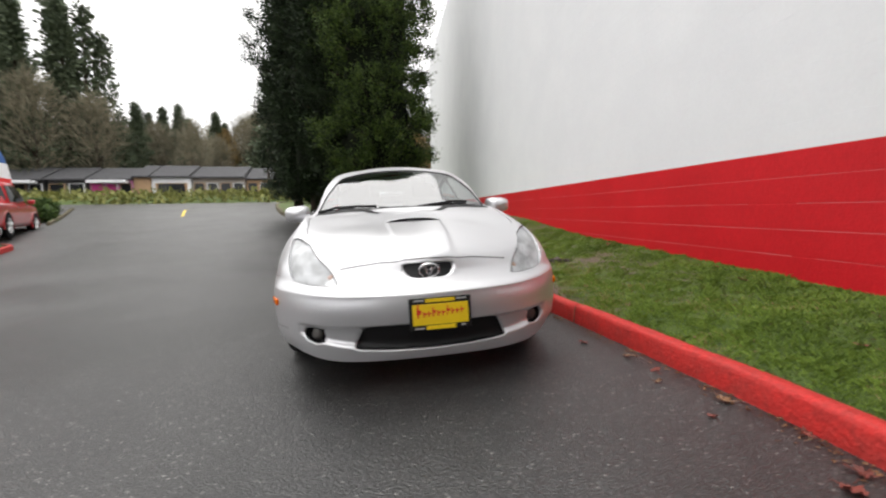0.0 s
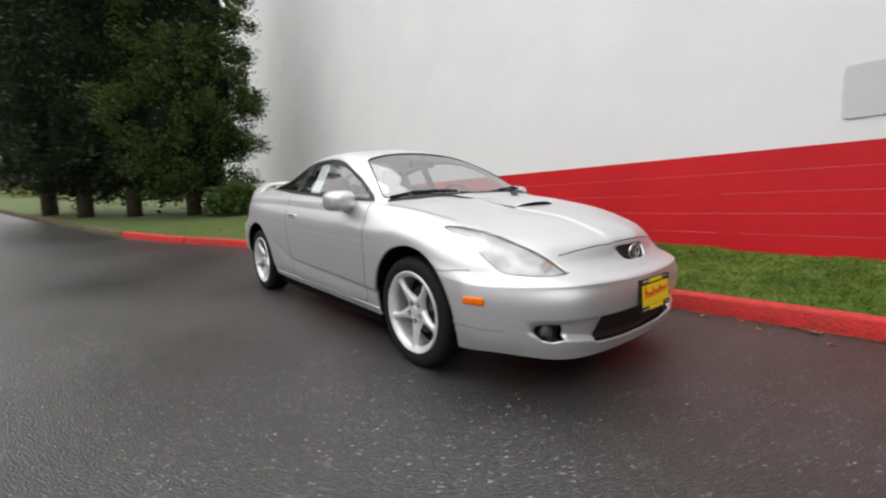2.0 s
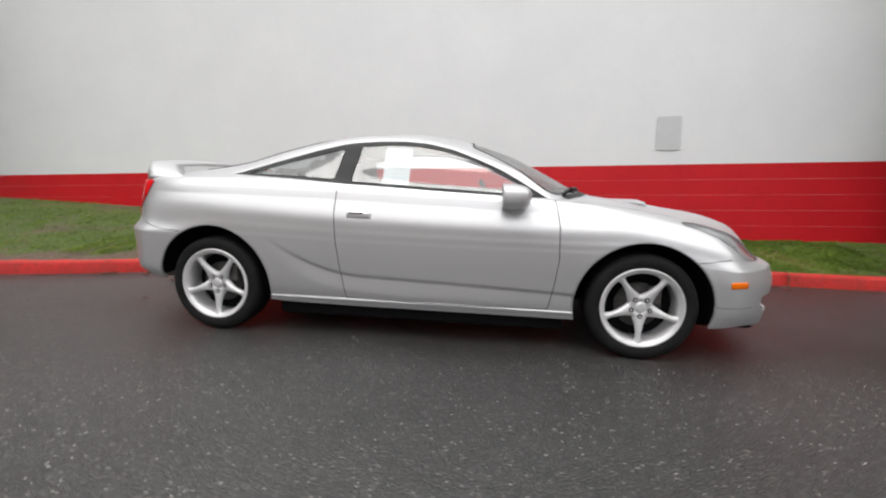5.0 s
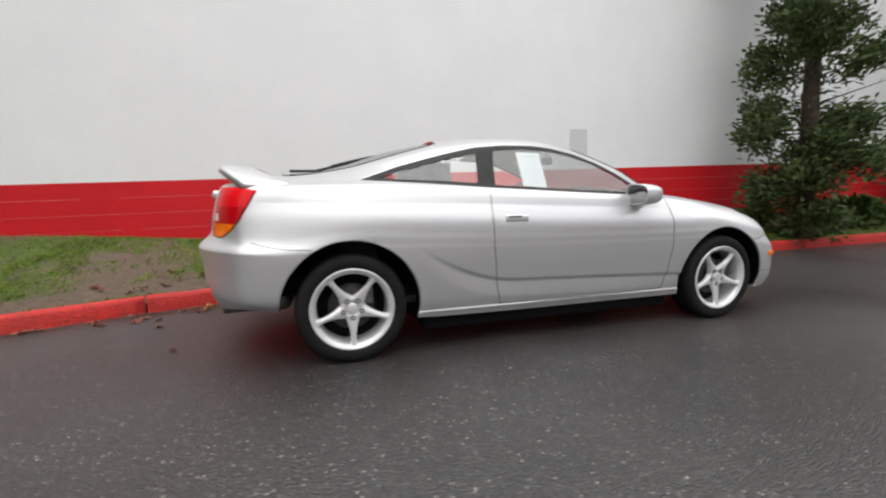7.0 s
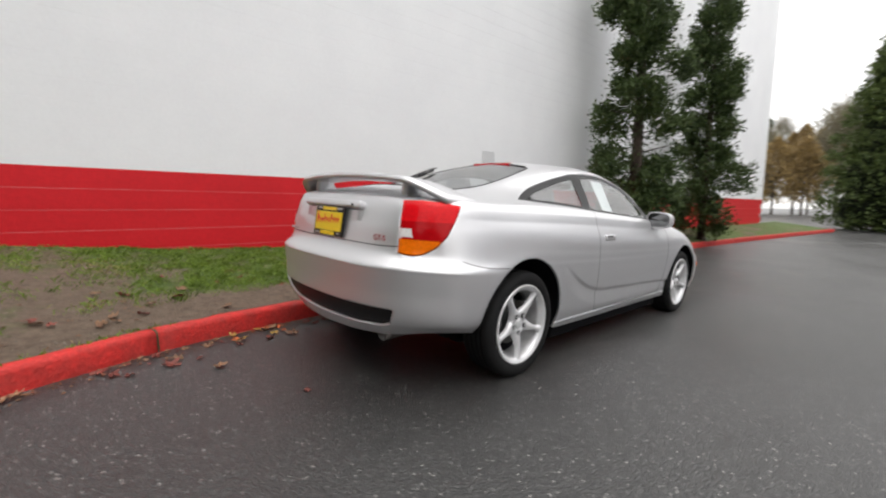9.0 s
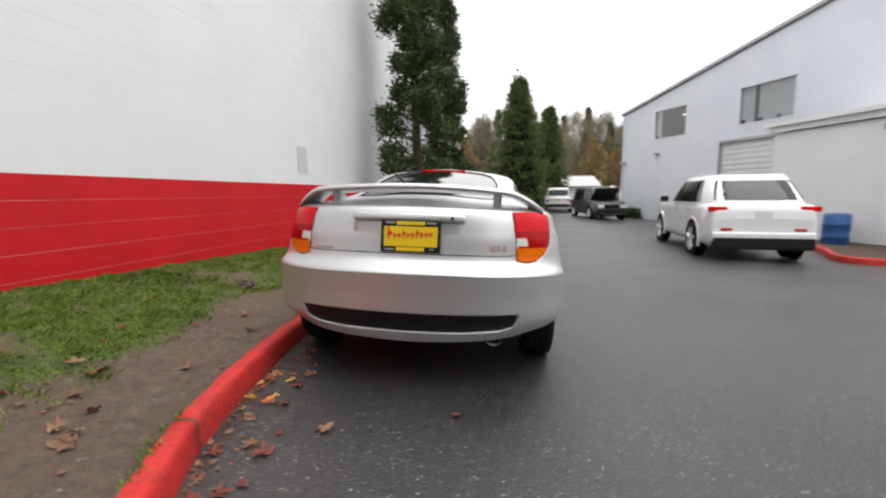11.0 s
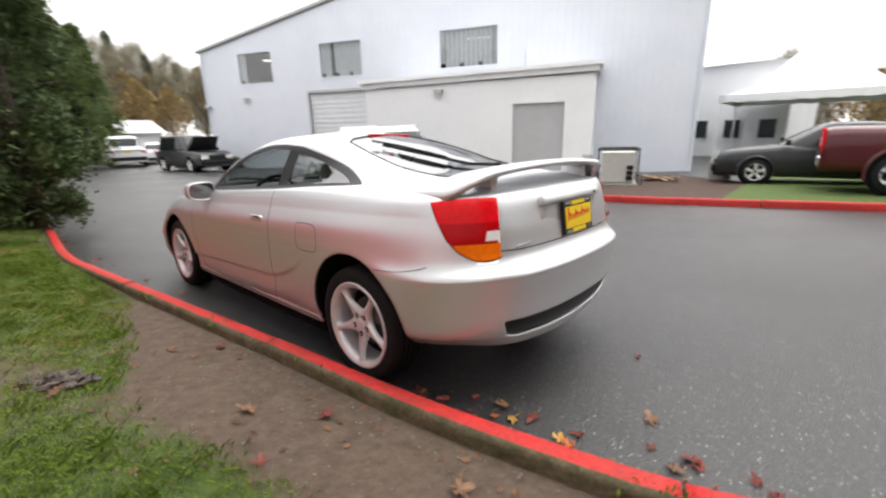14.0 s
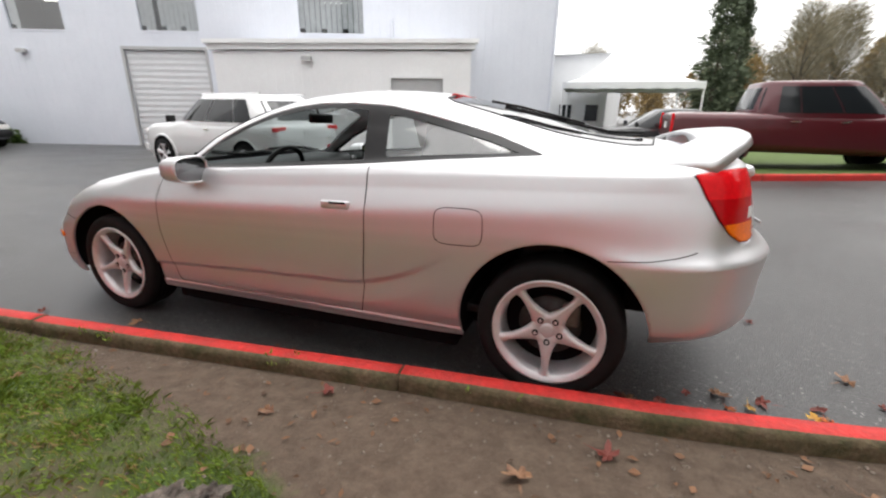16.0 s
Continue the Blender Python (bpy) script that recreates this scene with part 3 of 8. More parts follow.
# Lengthwise lines of the half body, from the nose's middle round the corner, along the flank and round to the tail's middle.
C0 = [(0, -2.14, .170), (.50, -2.085, .178), (.755, -1.85, .212), (.82, -1.64, .205), (.80, -1.3, .21), (.80, -.93, .205), (.79, -.5, .202), (.79, 0, .202), (.795, .5, .205), (.80, .93, .215), (.80, 1.3, .25), (.80, 1.66, .31), (.725, 1.86, .325), (.45, 2.01, .28), (0, 2.06, .26)]
C1 = [(0, -2.175, .27), (.50, -2.11, .27), (.79, -1.85, .29), (.85, -1.64, .31), (.845, -1.3, .32), (.835, -.93, .31), (.825, -.5, .30), (.825, 0, .30), (.83, .5, .305), (.84, .93, .32), (.85, 1.3, .34), (.848, 1.655, .375), (.785, 1.88, .39), (.495, 2.065, .39), (0, 2.115, .39)]
C2 = [(0, -2.20, .43), (.50, -2.13, .43), (.80, -1.845, .435), (.862, -1.64, .45), (.868, -1.3, .49), (.855, -.93, .48), (.845, -.5, .47), (.845, 0, .47), (.85, .5, .48), (.86, .93, .50), (.8675, 1.3, .51), (.862, 1.65, .515), (.793, 1.882, .52), (.50, 2.078, .525), (0, 2.13, .525)]
C3 = [(0, -2.19, .53), (.48, -2.11, .53), (.787, -1.83, .537), (.856, -1.62, .56), (.865, -1.28, .62), (.862, -.93, .62), (.855, -.5, .62), (.855, 0, .625), (.86, .5, .635), (.865, .93, .65), (.8675, 1.3, .66), (.862, 1.64, .64), (.793, 1.885, .643), (.50, 2.088, .647), (0, 2.14, .649)]
C4 = [(0, -2.105, .615), (.45, -2.0, .607), (.735, -1.805, .628), (.822, -1.60, .67), (.838, -1.25, .745), (.848, -.93, .745), (.848, -.5, .75), (.848, 0, .765), (.85, .5, .785), (.85, .93, .81), (.845, 1.3, .83), (.812, 1.63, .84), (.71, 1.885, .84), (.46, 2.015, .84), (0, 2.045, .84)]
C5 = [(0, -2.075, 0.691), (0.4, -1.955, 0.682), (0.665, -1.765, 0.712), (0.755, -1.54, 0.762), (0.755, -1.2, 0.832), (0.775, -0.93, 0.862), (0.785, -0.5, 0.89), (0.785, 0, 0.915), (0.785, 0.5, 0.935), (0.782, 0.93, 0.952), (0.775, 1.3, 0.96), (0.75, 1.645, 0.963), (0.665, 1.87, 0.965), (0.43, 1.975, 0.968), (0, 2, 0.97)]
C6 = [(0, -1.985, 0.742), (0.33, -1.885, 0.738), (0.55, -1.685, 0.765), (0.64, -1.47, 0.812), (0.66, -1.18, 0.86), (0.7, -0.93, 0.882), (0.735, -0.5, 0.925), (0.735, 0, 0.955), (0.728, 0.5, 0.985), (0.71, 0.93, 1.002), (0.69, 1.3, 1), (0.65, 1.6, .992), (0.58, 1.8, .992), (0.39, 1.9, .996), (0, 1.93, 1)]
C7 = [(0, -1.83, 0.789), (0.2, -1.78, 0.792), (0.36, -1.61, 0.814), (0.42, -1.42, 0.834), (0.48, -1.18, 0.882), (0.56, -0.95, 0.91), (0.655, -0.52, 1.04), (0.66, 0, 1.1), (0.645, 0.5, 1.11), (0.6, 0.93, 1.09), (0.55, 1.27, 1.055), (0.5, 1.53, 1.03), (0.43, 1.7, 1.022), (0.3, 1.8, 1.022), (0, 1.83, 1.025)]
C8 = [(0, -1.62, 0.822), (0.12, -1.6, 0.824), (0.2, -1.5, 0.835), (0.26, -1.38, 0.852), (0.32, -1.2, 0.884), (0.42, -0.98, 0.93), (0.585, -0.5, 1.1), (0.555, 0, 1.235), (0.535, 0.5, 1.235), (0.48, 0.93, 1.165), (0.43, 1.25, 1.09), (0.38, 1.48, 1.05), (0.32, 1.63, 1.04), (0.2, 1.71, 1.04), (0, 1.74, 1.042)]
C9 = [(0, -1.4, 0.858), (0.06, -1.39, 0.858), (0.1, -1.35, 0.861), (0.14, -1.3, 0.868), (0.18, -1.18, 0.893), (0.24, -1, 0.935), (0.35, -0.5, 1.165), (0.31, 0, 1.285), (0.29, 0.5, 1.28), (0.26, 0.93, 1.205), (0.22, 1.22, 1.125), (0.19, 1.42, 1.075), (0.15, 1.55, 1.06), (0.1, 1.61, 1.06), (0, 1.63, 1.06)]
C10 = [(0, -1.25, .875), (0, -1.24, .877), (0, -1.22, .88), (0, -1.19, .883), (0, -1.12, .895), (0, -1.0, .945), (0, -.5, 1.185), (0, 0, 1.306), (0, .5, 1.302), (0, .93, 1.225), (0, 1.2, 1.14), (0, 1.37, 1.083), (0, 1.47, 1.066), (0, 1.52, 1.06), (0, 1.54, 1.058)]


def hermite_weights(t):
    return np.array([-0.5 * t + t * t - 0.5 * t ** 3, 1 - 2.5 * t * t + 1.5 * t ** 3, 0.5 * t + 2 * t * t - 1.5 * t ** 3, -0.5 * t * t + 0.5 * t ** 3])


# the edge above the bumpers: a ledge at nose and tail that runs out along the flanks
EDGE = np.einsum("r,rik->ik", hermite_weights(1 / 3), np.array([C2, C3, C4, C5], float))
EDGE[:4] = (0, -2.150, .562), (.47, -2.05, .560), (.765, -1.818, .570), (.846, -1.61, .598)
EDGE[11:] = (.842, 1.638, .69), (.757, 1.868, .702), (.485, 2.035, .708), (0, 2.078, .710)
# just under that edge, so that it stays crisp at nose and tail
UNDER = np.einsum("r,rik->ik", hermite_weights(0.75), np.array([C1, C2, C3, C4], float))
UNDER[:3] = (0, -2.200, .508), (.485, -2.118, .508), (.793, -1.838, .514)
UNDER[12:] = (.794, 1.887, .614), (.50, 2.09, .617), (0, 2.142, .619)
NET = np.array([C0, C1, C2, UNDER, C3, EDGE, C4, C5, C6, C7, C8, C9, C10], float)
# ghost rows and columns keep the surface smooth over the middle line
FLIP = np.array([-1.0, 1, 1])
NET = np.concatenate([2 * NET[:1] - NET[1:2], NET, NET[-2:-1] * FLIP], 0)
NET = np.concatenate([NET[:, 1:2] * FLIP, NET, NET[:, -2:-1] * FLIP], 1)


def ramp01(t):
    t = min(1.0, max(0.0, t))
    return t * t * (3 - 2 * t)


def skin(u, v):
    """A point of the half body: u along (0 nose to 14 tail), v up (0 sill to 10 middle line)."""
    u, v = min(max(u, 0), 13.99999), min(max(v, 0), 9.99999)
    v = v if v < 2 else 2 + (v - 2) / .75 if v < 2.75 else 3 + (v - 2.75) * 4 if v < 3 else 4 + (v - 3) * 3 if v < 10 / 3 else 5 + (v - 10 / 3) * 1.5 if v < 4 else v + 2
    i, j = int(u), int(v)
    a, b = hermite_weights(u - i), hermite_weights(v - j)
    p = np.einsum("i,j,jik->k", a, b, NET[j:j + 4, i:i + 4])
    x, y, z = p
    if y < -1.3 and z > 0.57:
        # the raised middle of the bonnet, from the scoop's ends down to the grille
        half = 0.178 + 0.05 * (y + 1.46)
        rim = ramp01((half - x) / 0.022 + 0.5)
        p[2] += 0.008 * rim * ramp01((-1.36 - y) / 0.10) * ramp01((z - 0.585) / 0.03)
    if y < -1.7 and z < 0.42:
        # the front apron steps back under a lip that runs from fog lamp to fog lamp
        foot = 0.222 + 0.06 * (x / 0.6) ** 2
        p[1] += 0.032 * ramp01((0.372 - z) / 0.014) * ramp01((z - foot) / 0.03) * ramp01((0.70 - x) / 0.06)
    if -0.9 < y < 1.9 and x > 0.6:
        # crisp shoulder under the windows
        crest = 0.897 + 0.037 * y if y < 0.6 else 0.9192 + 0.020 * (y - 0.6)
        p[0] += 0.011 * max(0.0, 1 - abs(z - crest) / 0.055) * ramp01((y + 0.9) / 0.25) * ramp01((1.85 - y) / 0.25)
    if -0.95 < y < 0.95 and x > 0.6 and z < 0.3:
        # the sill stands proud under the doors
        p[0] += 0.009 * ramp01((0.256 - z) / 0.010)
    if -0.98 < y < 0.95 and x > 0.6 and z < 0.7:
        # the lower crease: the skin steps in under an edge and comes back out towards the sill
        low = 0.363 + 0.036 * (y + 0.6) + (0.55 * (y - 0.32) ** 2 if y > 0.32 else 0)
        p[0] -= 0.013 * (max(0.0, 1 - (low - z) / 0.10) if z < low else ramp01(1 - (z - low) / 0.014)) * ramp01((0.95 - y) / 0.35)
    return p


D1 = 1 / math.sqrt(2)
PLANES = {"side": np.array([[0, 1, 0], [0, 0, 1.0]]), "top": np.array([[1, 0, 0], [0, 1.0, 0]]), "front": np.array([[1, 0, 0], [0, 0, 1.0]]),
          "tail": np.array([[-D1, D1, 0], [0, 0, 1.0]]), "nose": np.array([[D1, D1, 0], [0, 0, 1.0]])}


def circle(cy, cz, r, n=64):
    return [(cy + r * math.cos(2 * math.pi * k / n), cz + r * math.sin(2 * math.pi * k / n)) for k in range(n)]


def rounded(pts, steps=5):
    """A closed outline smoothed through its points."""
    p = [np.array(q, float) for q in pts]
    n, out = len(p), []
    for i in range(n):
        a, b, c, d = p[i - 1], p[i], p[(i + 1) % n], p[(i + 2) % n]
        for k in range(steps):
            t = k / steps
            w = hermite_weights(t)
            out.append(tuple(w[0] * a + w[1] * b + w[2] * c + w[3] * d))
    return out


# openings: name, plane, outline, range of u, range of v
CUTS = [
    ("arch", "side", circle(-1.3, 0.30, 0.372), (2.2, 6.2), (-1, 4.6)),
    ("arch", "side", circle(1.3, 0.305, 0.378), (8.2, 12.0), (-1, 4.6)),
    ("door_glass", "side", [(-.70, .915), (-.2, .938), (.42, .972), (.385, 1.19), (.2, 1.203), (.02, 1.195), (-.15, 1.165), (-.32, 1.11), (-.5, 1.03)], (4.5, 9.5), (5.2, 8.6)),
    ("quarter_glass", "side", [(.53, .985), (.8, 1.0), (1.12, 1.012), (1.0, 1.052), (.85, 1.092), (.7, 1.13), (.56, 1.16), (.50, 1.168)], (7.5, 11.2), (5.2, 8.6)),
    ("side_trim", "side", [(-.77, .897), (-.72, .897), (-.2, .920), (.45, .955), (.8, .98), (1.23, 1.003), (1.0, 1.082), (.85, 1.123), (.7, 1.162), (.5, 1.207), (.3, 1.224), (.1, 1.225), (-.05, 1.21), (-.2, 1.175), (-.35, 1.118), (-.5, 1.052)], (4.3, 11.3), (5.2, 8.7)),
    ("windscreen", "top", [(-.05, -1.03), (.3, -1.01), (.52, -.935), (.655, -.83), (.665, -.79), (.61, -.62), (.555, -.47), (.505, -.34), (.47, -.31), (.25, -.285), (-.05, -.28)], (3.0, 8.0), (5.6, 10.1)),
    ("rear_glass", "top", [(-.05, .66), (.32, .68), (.40, .75), (.445, 1.0), (.455, 1.3), (.44, 1.55), (.38, 1.64), (-.05, 1.68)], (8.0, 14.1), (5.6, 10.1)),
    ("headlamp", "nose", [(-1.106, .566), (-1.023, .627), (-.945, .672), (-.831, .722), (-.739, .752), (-.62, .776), (-.54, .782), (-.522, .774), (-.587, .742), (-.658, .700), (-.727, .643), (-.791, .590), (-.829, .574), (-.93, .564), (-1.06, .562)], (0.3, 5.0), (2.6, 6.4)),
    ("tail_lamp", "tail", [(.716, .948), (.806, .962), (.90, .966), (.998, .964), (1.003, .86), (1.008, .712), (.95, .703), (.89, .710), (.825, .745), (.775, .80), (.742, .87)], (10.5, 13.6), (3.0, 5.9)),
    ("mouth", "front", [(-.05, .222), (.2, .226), (.385, .240), (.40, .250), (.352, .352), (.335, .359), (.2, .362), (-.05, .363)], (-.1, 2.4), (-.5, 3.0)),
    ("fog_recess", "front", [(.545, .312), (.555, .282), (.60, .268), (.645, .282), (.662, .315), (.650, .345), (.60, .353), (.555, .345)], (0.5, 3.2), (-.5, 3.0)),
    ("grille_slot", "front", [(-.05, .588), (.07, .588), (.108, .598), (.130, .626), (.136, .652), (.12, .660), (-.05, .664)], (-.1, 2.0), (3.0, 6.2)),
    ("rear_slot", "front", [(-.05, .318), (.3, .322), (.50, .336), (.565, .358), (.595, .425), (.585, .437), (.3, .432), (-.05, .430)], (11.8, 14.1), (.3, 3.0)),
]


def inside(points, poly):
    """Which of the points lie within a closed outline."""
    res = np.zeros(len(points), bool)
    for p, q in zip(poly, np.roll(poly, -1, 0)):
        if p[1] != q[1]:
            cross = (p[1] > points[:, 1]) != (q[1] > points[:, 1])
            res ^= cross & (points[:, 0] < p[0] + (points[:, 1] - p[1]) * (q[0] - p[0]) / (q[1] - p[1]))
    return res


def coupe_body():
    """The net of the half body drawn to the outlines of the openings, and which opening owns each half of each cell."""
    nu, nv = 14 * 24, 10 * 21
    au, av = np.arange(nu + 1) * 14 / nu, np.arange(nv + 1) * 10 / nv
    uv = np.stack(np.meshgrid(au, av, indexing="ij"), -1)
    pos = np.array([[skin(u, v) for v in av] for u in au])
    eps = 1e-3
    owner = np.full((nu, nv, 2), "", dtype=object)
    diagonal = np.zeros((nu, nv), int)
    taken = np.zeros((nu + 1, nv + 1), bool)
    for name, plane, outline, ur, vr in CUTS:
        P = PLANES[plane]
        poly = np.array(outline, float)
        step = np.roll(poly, -1, 0) - poly
        i0, i1 = np.searchsorted(au, ur[0]), np.searchsorted(au, ur[1], side="right")
        j0, j1 = np.searchsorted(av, vr[0]), np.searchsorted(av, vr[1], side="right")
        flat = pos[i0:i1, j0:j1] @ P.T
        shape = flat.shape[:2]
        pts = flat.reshape(-1, 2)
        t = np.clip(((pts[:, None] - poly) * step).sum(2) / np.maximum((step * step).sum(1), 1e-12), 0, 1)
        near = poly + step * t[..., None]
        dist = np.linalg.norm(near - pts[:, None], axis=2)
        pick = dist.argmin(1)
        near = near[np.arange(len(pts)), pick].reshape(*shape, 2)
        dist = dist.min(1).reshape(shape)
        within = inside(pts, poly).reshape(shape)
        move = np.zeros(shape, bool)
        for ax in (0, 1):
            a = (slice(None, -1), slice(None)) if ax == 0 else (slice(None), slice(None, -1))
            b = (slice(1, None), slice(None)) if ax == 0 else (slice(None), slice(1, None))
            cross = within[a] != within[b]
            first = dist[a] <= dist[b]
            move[a] |= cross & first
            move[b] |= cross & ~first
        edge = np.zeros(shape, bool)
        for i, j in np.argwhere(move):
            gi, gj = i + i0, j + j0
            edge[i, j] = True
            if taken[gi, gj]:
                continue
            w = uv[gi, gj].copy()
            goal = near[i, j]
            middle = abs(pos[gi, gj][0]) < 1e-6
            for _ in range(5):
                s0 = P @ skin(*w)
                J = np.stack([(P @ skin(w[0] + eps, w[1]) - P @ skin(w[0] - eps, w[1])) / (2 * eps), (P @ skin(w[0], w[1] + eps) - P @ skin(w[0], w[1] - eps)) / (2 * eps)], 1)
                if abs(np.linalg.det(J)) < 1e-7:
                    break
                w = w + np.clip(np.linalg.solve(J, goal - s0), -0.06, 0.06)
            d = np.abs(w - uv[gi, gj])
            if not middle and d[0] < 0.085 and d[1] < 0.12:
                uv[gi, gj] = w
                pos[gi, gj] = skin(*w)
                taken[gi, gj] = True
        flat = pos[i0:i1, j0:j1] @ P.T
        both = edge[:-1, 1:] & edge[1:, :-1] & ~(edge[:-1, :-1] & edge[1:, 1:])
        free = (owner[i0:i1 - 1, j0:j1 - 1, 0] == "") & (owner[i0:i1 - 1, j0:j1 - 1, 1] == "")
        sub = diagonal[i0:i1 - 1, j0:j1 - 1]
        sub[free & both] = 1
        q00, q10, q11, q01 = flat[:-1, :-1], flat[1:, :-1], flat[1:, 1:], flat[:-1, 1:]
        for half in (0, 1):
            c0 = (q00 + q10 + q11) / 3 if half == 0 else (q00 + q11 + q01) / 3
            c1 = (q00 + q10 + q01) / 3 if half == 0 else (q10 + q11 + q01) / 3
            c = np.where(sub[..., None] == 0, c0, c1)
            hit = inside(c.reshape(-1, 2), poly).reshape(sub.shape)
            o = owner[i0:i1 - 1, j0:j1 - 1, half]
            o[hit & (o == "")] = name
    return pos, owner, diagonal, nu, nv


BODY, OWNER, DIAGONAL, NU, NV = coupe_body()
NORMAL = np.cross(np.gradient(BODY, axis=0), np.gradient(BODY, axis=1))
NORMAL /= np.maximum(np.linalg.norm(NORMAL, axis=2, keepdims=True), 1e-9)


def patch(name, inward=0.0, mirror=True):
    """Vertices and faces of the panels of one opening (or of the shell), set inward by some metres."""
    shape = BODY - NORMAL * inward
    verts, faces = [], []
    for side in ((1, -1) if mirror else (1,)):
        index = {}

        def at(a, b):
            p = shape[a, b]
            if (a, b) not in index:
                index[(a, b)] = len(verts)
                verts.append((p[0] * side, p[1], p[2]))
            return index[(a, b)]
        for i in range(NU):
            for j in range(NV):
                own = OWNER[i, j] == name
                if not own.any():
                    continue
                k = ((i, j), (i + 1, j), (i + 1, j + 1), (i, j + 1))
                if own.all():
                    todo = [k]
                else:
                    tri = ((0, 1, 2), (0, 2, 3)) if DIAGONAL[i, j] == 0 else ((0, 1, 3), (1, 2, 3))
                    todo = [[k[m] for m in tri[0 if own[0] else 1]]]
                for q in todo:
                    q = list(dict.fromkeys(at(*c) for c in q))
                    if len(q) > 2:
                        faces.append(tuple(q) if side == -1 else tuple(q[::-1]))
    return verts, faces


def weld(ob, dist=0.0004):
    bm = bmesh.new()
    bm.from_mesh(ob.data)
    bmesh.ops.remove_doubles(bm, verts=bm.verts, dist=dist)
    bmesh.ops.recalc_face_normals(bm, faces=bm.faces)
    bm.to_mesh(ob.data)
    bm.free()
    return ob


def on_body(x, y=None, z=None, back=False):
    """The place on the half body with given x and z (front or rear face), by y and z (flank) or by x and y (top)."""
    flat = BODY.reshape(-1, 3)
    if y is None:
        sel = flat[(flat[:, 1] > 0.5) if back else (flat[:, 1] < -0.9)]
        k = ((sel[:, 0] - abs(x)) ** 2 + (sel[:, 2] - z) ** 2).argmin()
    elif z is None:
        sel = flat[flat[:, 2] > 0.5]
        k = ((sel[:, 0] - abs(x)) ** 2 + (sel[:, 1] - y) ** 2).argmin()
    else:
        sel = flat
        k = ((sel[:, 1] - y) ** 2 + (sel[:, 2] - z) ** 2).argmin()
    return sel[k]


v, f = patch("")
body = weld(pmesh("body", v, f, M_SILVER, car, label="silver metallic painted steel shell"))
solid = body.modifiers.new("thickness", "SOLIDIFY")
solid.thickness, solid.offset = 0.014, -1


for side, tag in ((1, "left"), (-1, "right")):
    for name, pname, material, inward, label in (("door_glass", "door_window", M_GLASS, 0.006, "clear side window"), ("quarter_glass", "quarter_window", M_GLASS, 0.006, "fixed rear quarter window"),
                                                 ("side_trim", "window_trim", M_TRIM, 0.002, "black window surround"), ("tail_lamp", "tail_lamp", M_REDLENS, -0.004, "red and amber tail lamp"),
                                                 ("headlamp", "headlamp", M_LENS, 0.005, "clear swept-back headlamp lens")):
        if name == "door_glass" and side == 1:
            continue  # the driver's window is wound down
        v, f = patch(name, inward, mirror=False)
        v = [(x * side, y, z) for x, y, z in v]
        ob = weld(pmesh(pname, v, f, material, car, label=label))
        if name == "headlamp":
            v, f = patch(name, 0.013, mirror=False)
            v = [(x * side, y, z) for x, y, z in v]
            weld(pmesh("reflector", v, f, M_REFLECTOR, ob))
            bm = bmesh.new()
            for c, r in (((.60, -1.78, .60), .055), ((.665, -1.66, .655), .048), ((.53, -1.905, .578), .038)):
                s = bmesh.ops.create_uvsphere(bm, u_segments=20, v_segments=12, radius=r)
                bmesh.ops.scale(bm, vec=(1, 1, .8), verts=s["verts"])
                bmesh.ops.translate(bm, vec=(c[0] * side, c[1], c[2]), verts=s["verts"])
            part("lamp_bowl", bm, M_CHROME, ob, smooth=True)
            bm = bmesh.new()
            for c in ((.505, -1.95, .585),):
                s = bmesh.ops.create_uvsphere(bm, u_segments=14, v_segments=8, radius=.026)
                bmesh.ops.translate(bm, vec=(c[0] * side, c[1], c[2]), verts=s["verts"])
            part("indicator_bulb", bm, M_PALEAMBER, ob, smooth=True)
        if name == "tail_lamp":
            ob.data.materials.append(M_REDLENS2)
            ob.data.materials.append(M_AMBER)
            ob.data.materials.append(M_WHITELENS)
            idx = []
            for p in ob.data.polygons:
                c = sum((ob.data.vertices[k].co for k in p.vertices), Vector()) / len(p.vertices)
                w = abs(c.x)
                g = (c.y - w) * D1
                idx.append(2 if c.z < .778 else 3 if (.785 < c.z < .832 and g > .945) else 1 if c.z > .865 else 0)
            ob.data.polygons.foreach_set("material_index", idx)
            th = ob.modifiers.new("thickness", "SOLIDIFY")
            th.thickness, th.offset = 0.014, -1


import collections


def gasket(name, pname, radius, both=True, inward=0.0):
    """A thin dark seal round an opening."""
    v, f = patch(name, inward, mirror=False)
    count = collections.Counter(tuple(sorted((a, b))) for q in f for a, b in zip(q, q[1:] + q[:1]))
    edges = [e for e, n in count.items() if n == 1 and not (abs(v[e[0]][0]) < 1e-4 and abs(v[e[1]][0]) < 1e-4)]
    for side in (1, -1):
        vv, ff = [], []
        for a, b in edges:
            p, q = Vector(v[a]), Vector(v[b])
            d = (q - p).normalized()
            s_ = d.cross(Vector((.3, .2, .9))).normalized() * radius
            t_ = d.cross(s_).normalized() * radius
            k = len(vv)
            for c in (p, q):
                vv += [((c + o).x * side, (c + o).y, (c + o).z) for o in (s_, t_, -s_, -t_)]
            ff += [(k + i, k + (i + 1) % 4, k + 4 + (i + 1) % 4, k + 4 + i) for i in range(4)]
        pmesh(pname, vv, ff, M_TRIM, car, smooth=False)


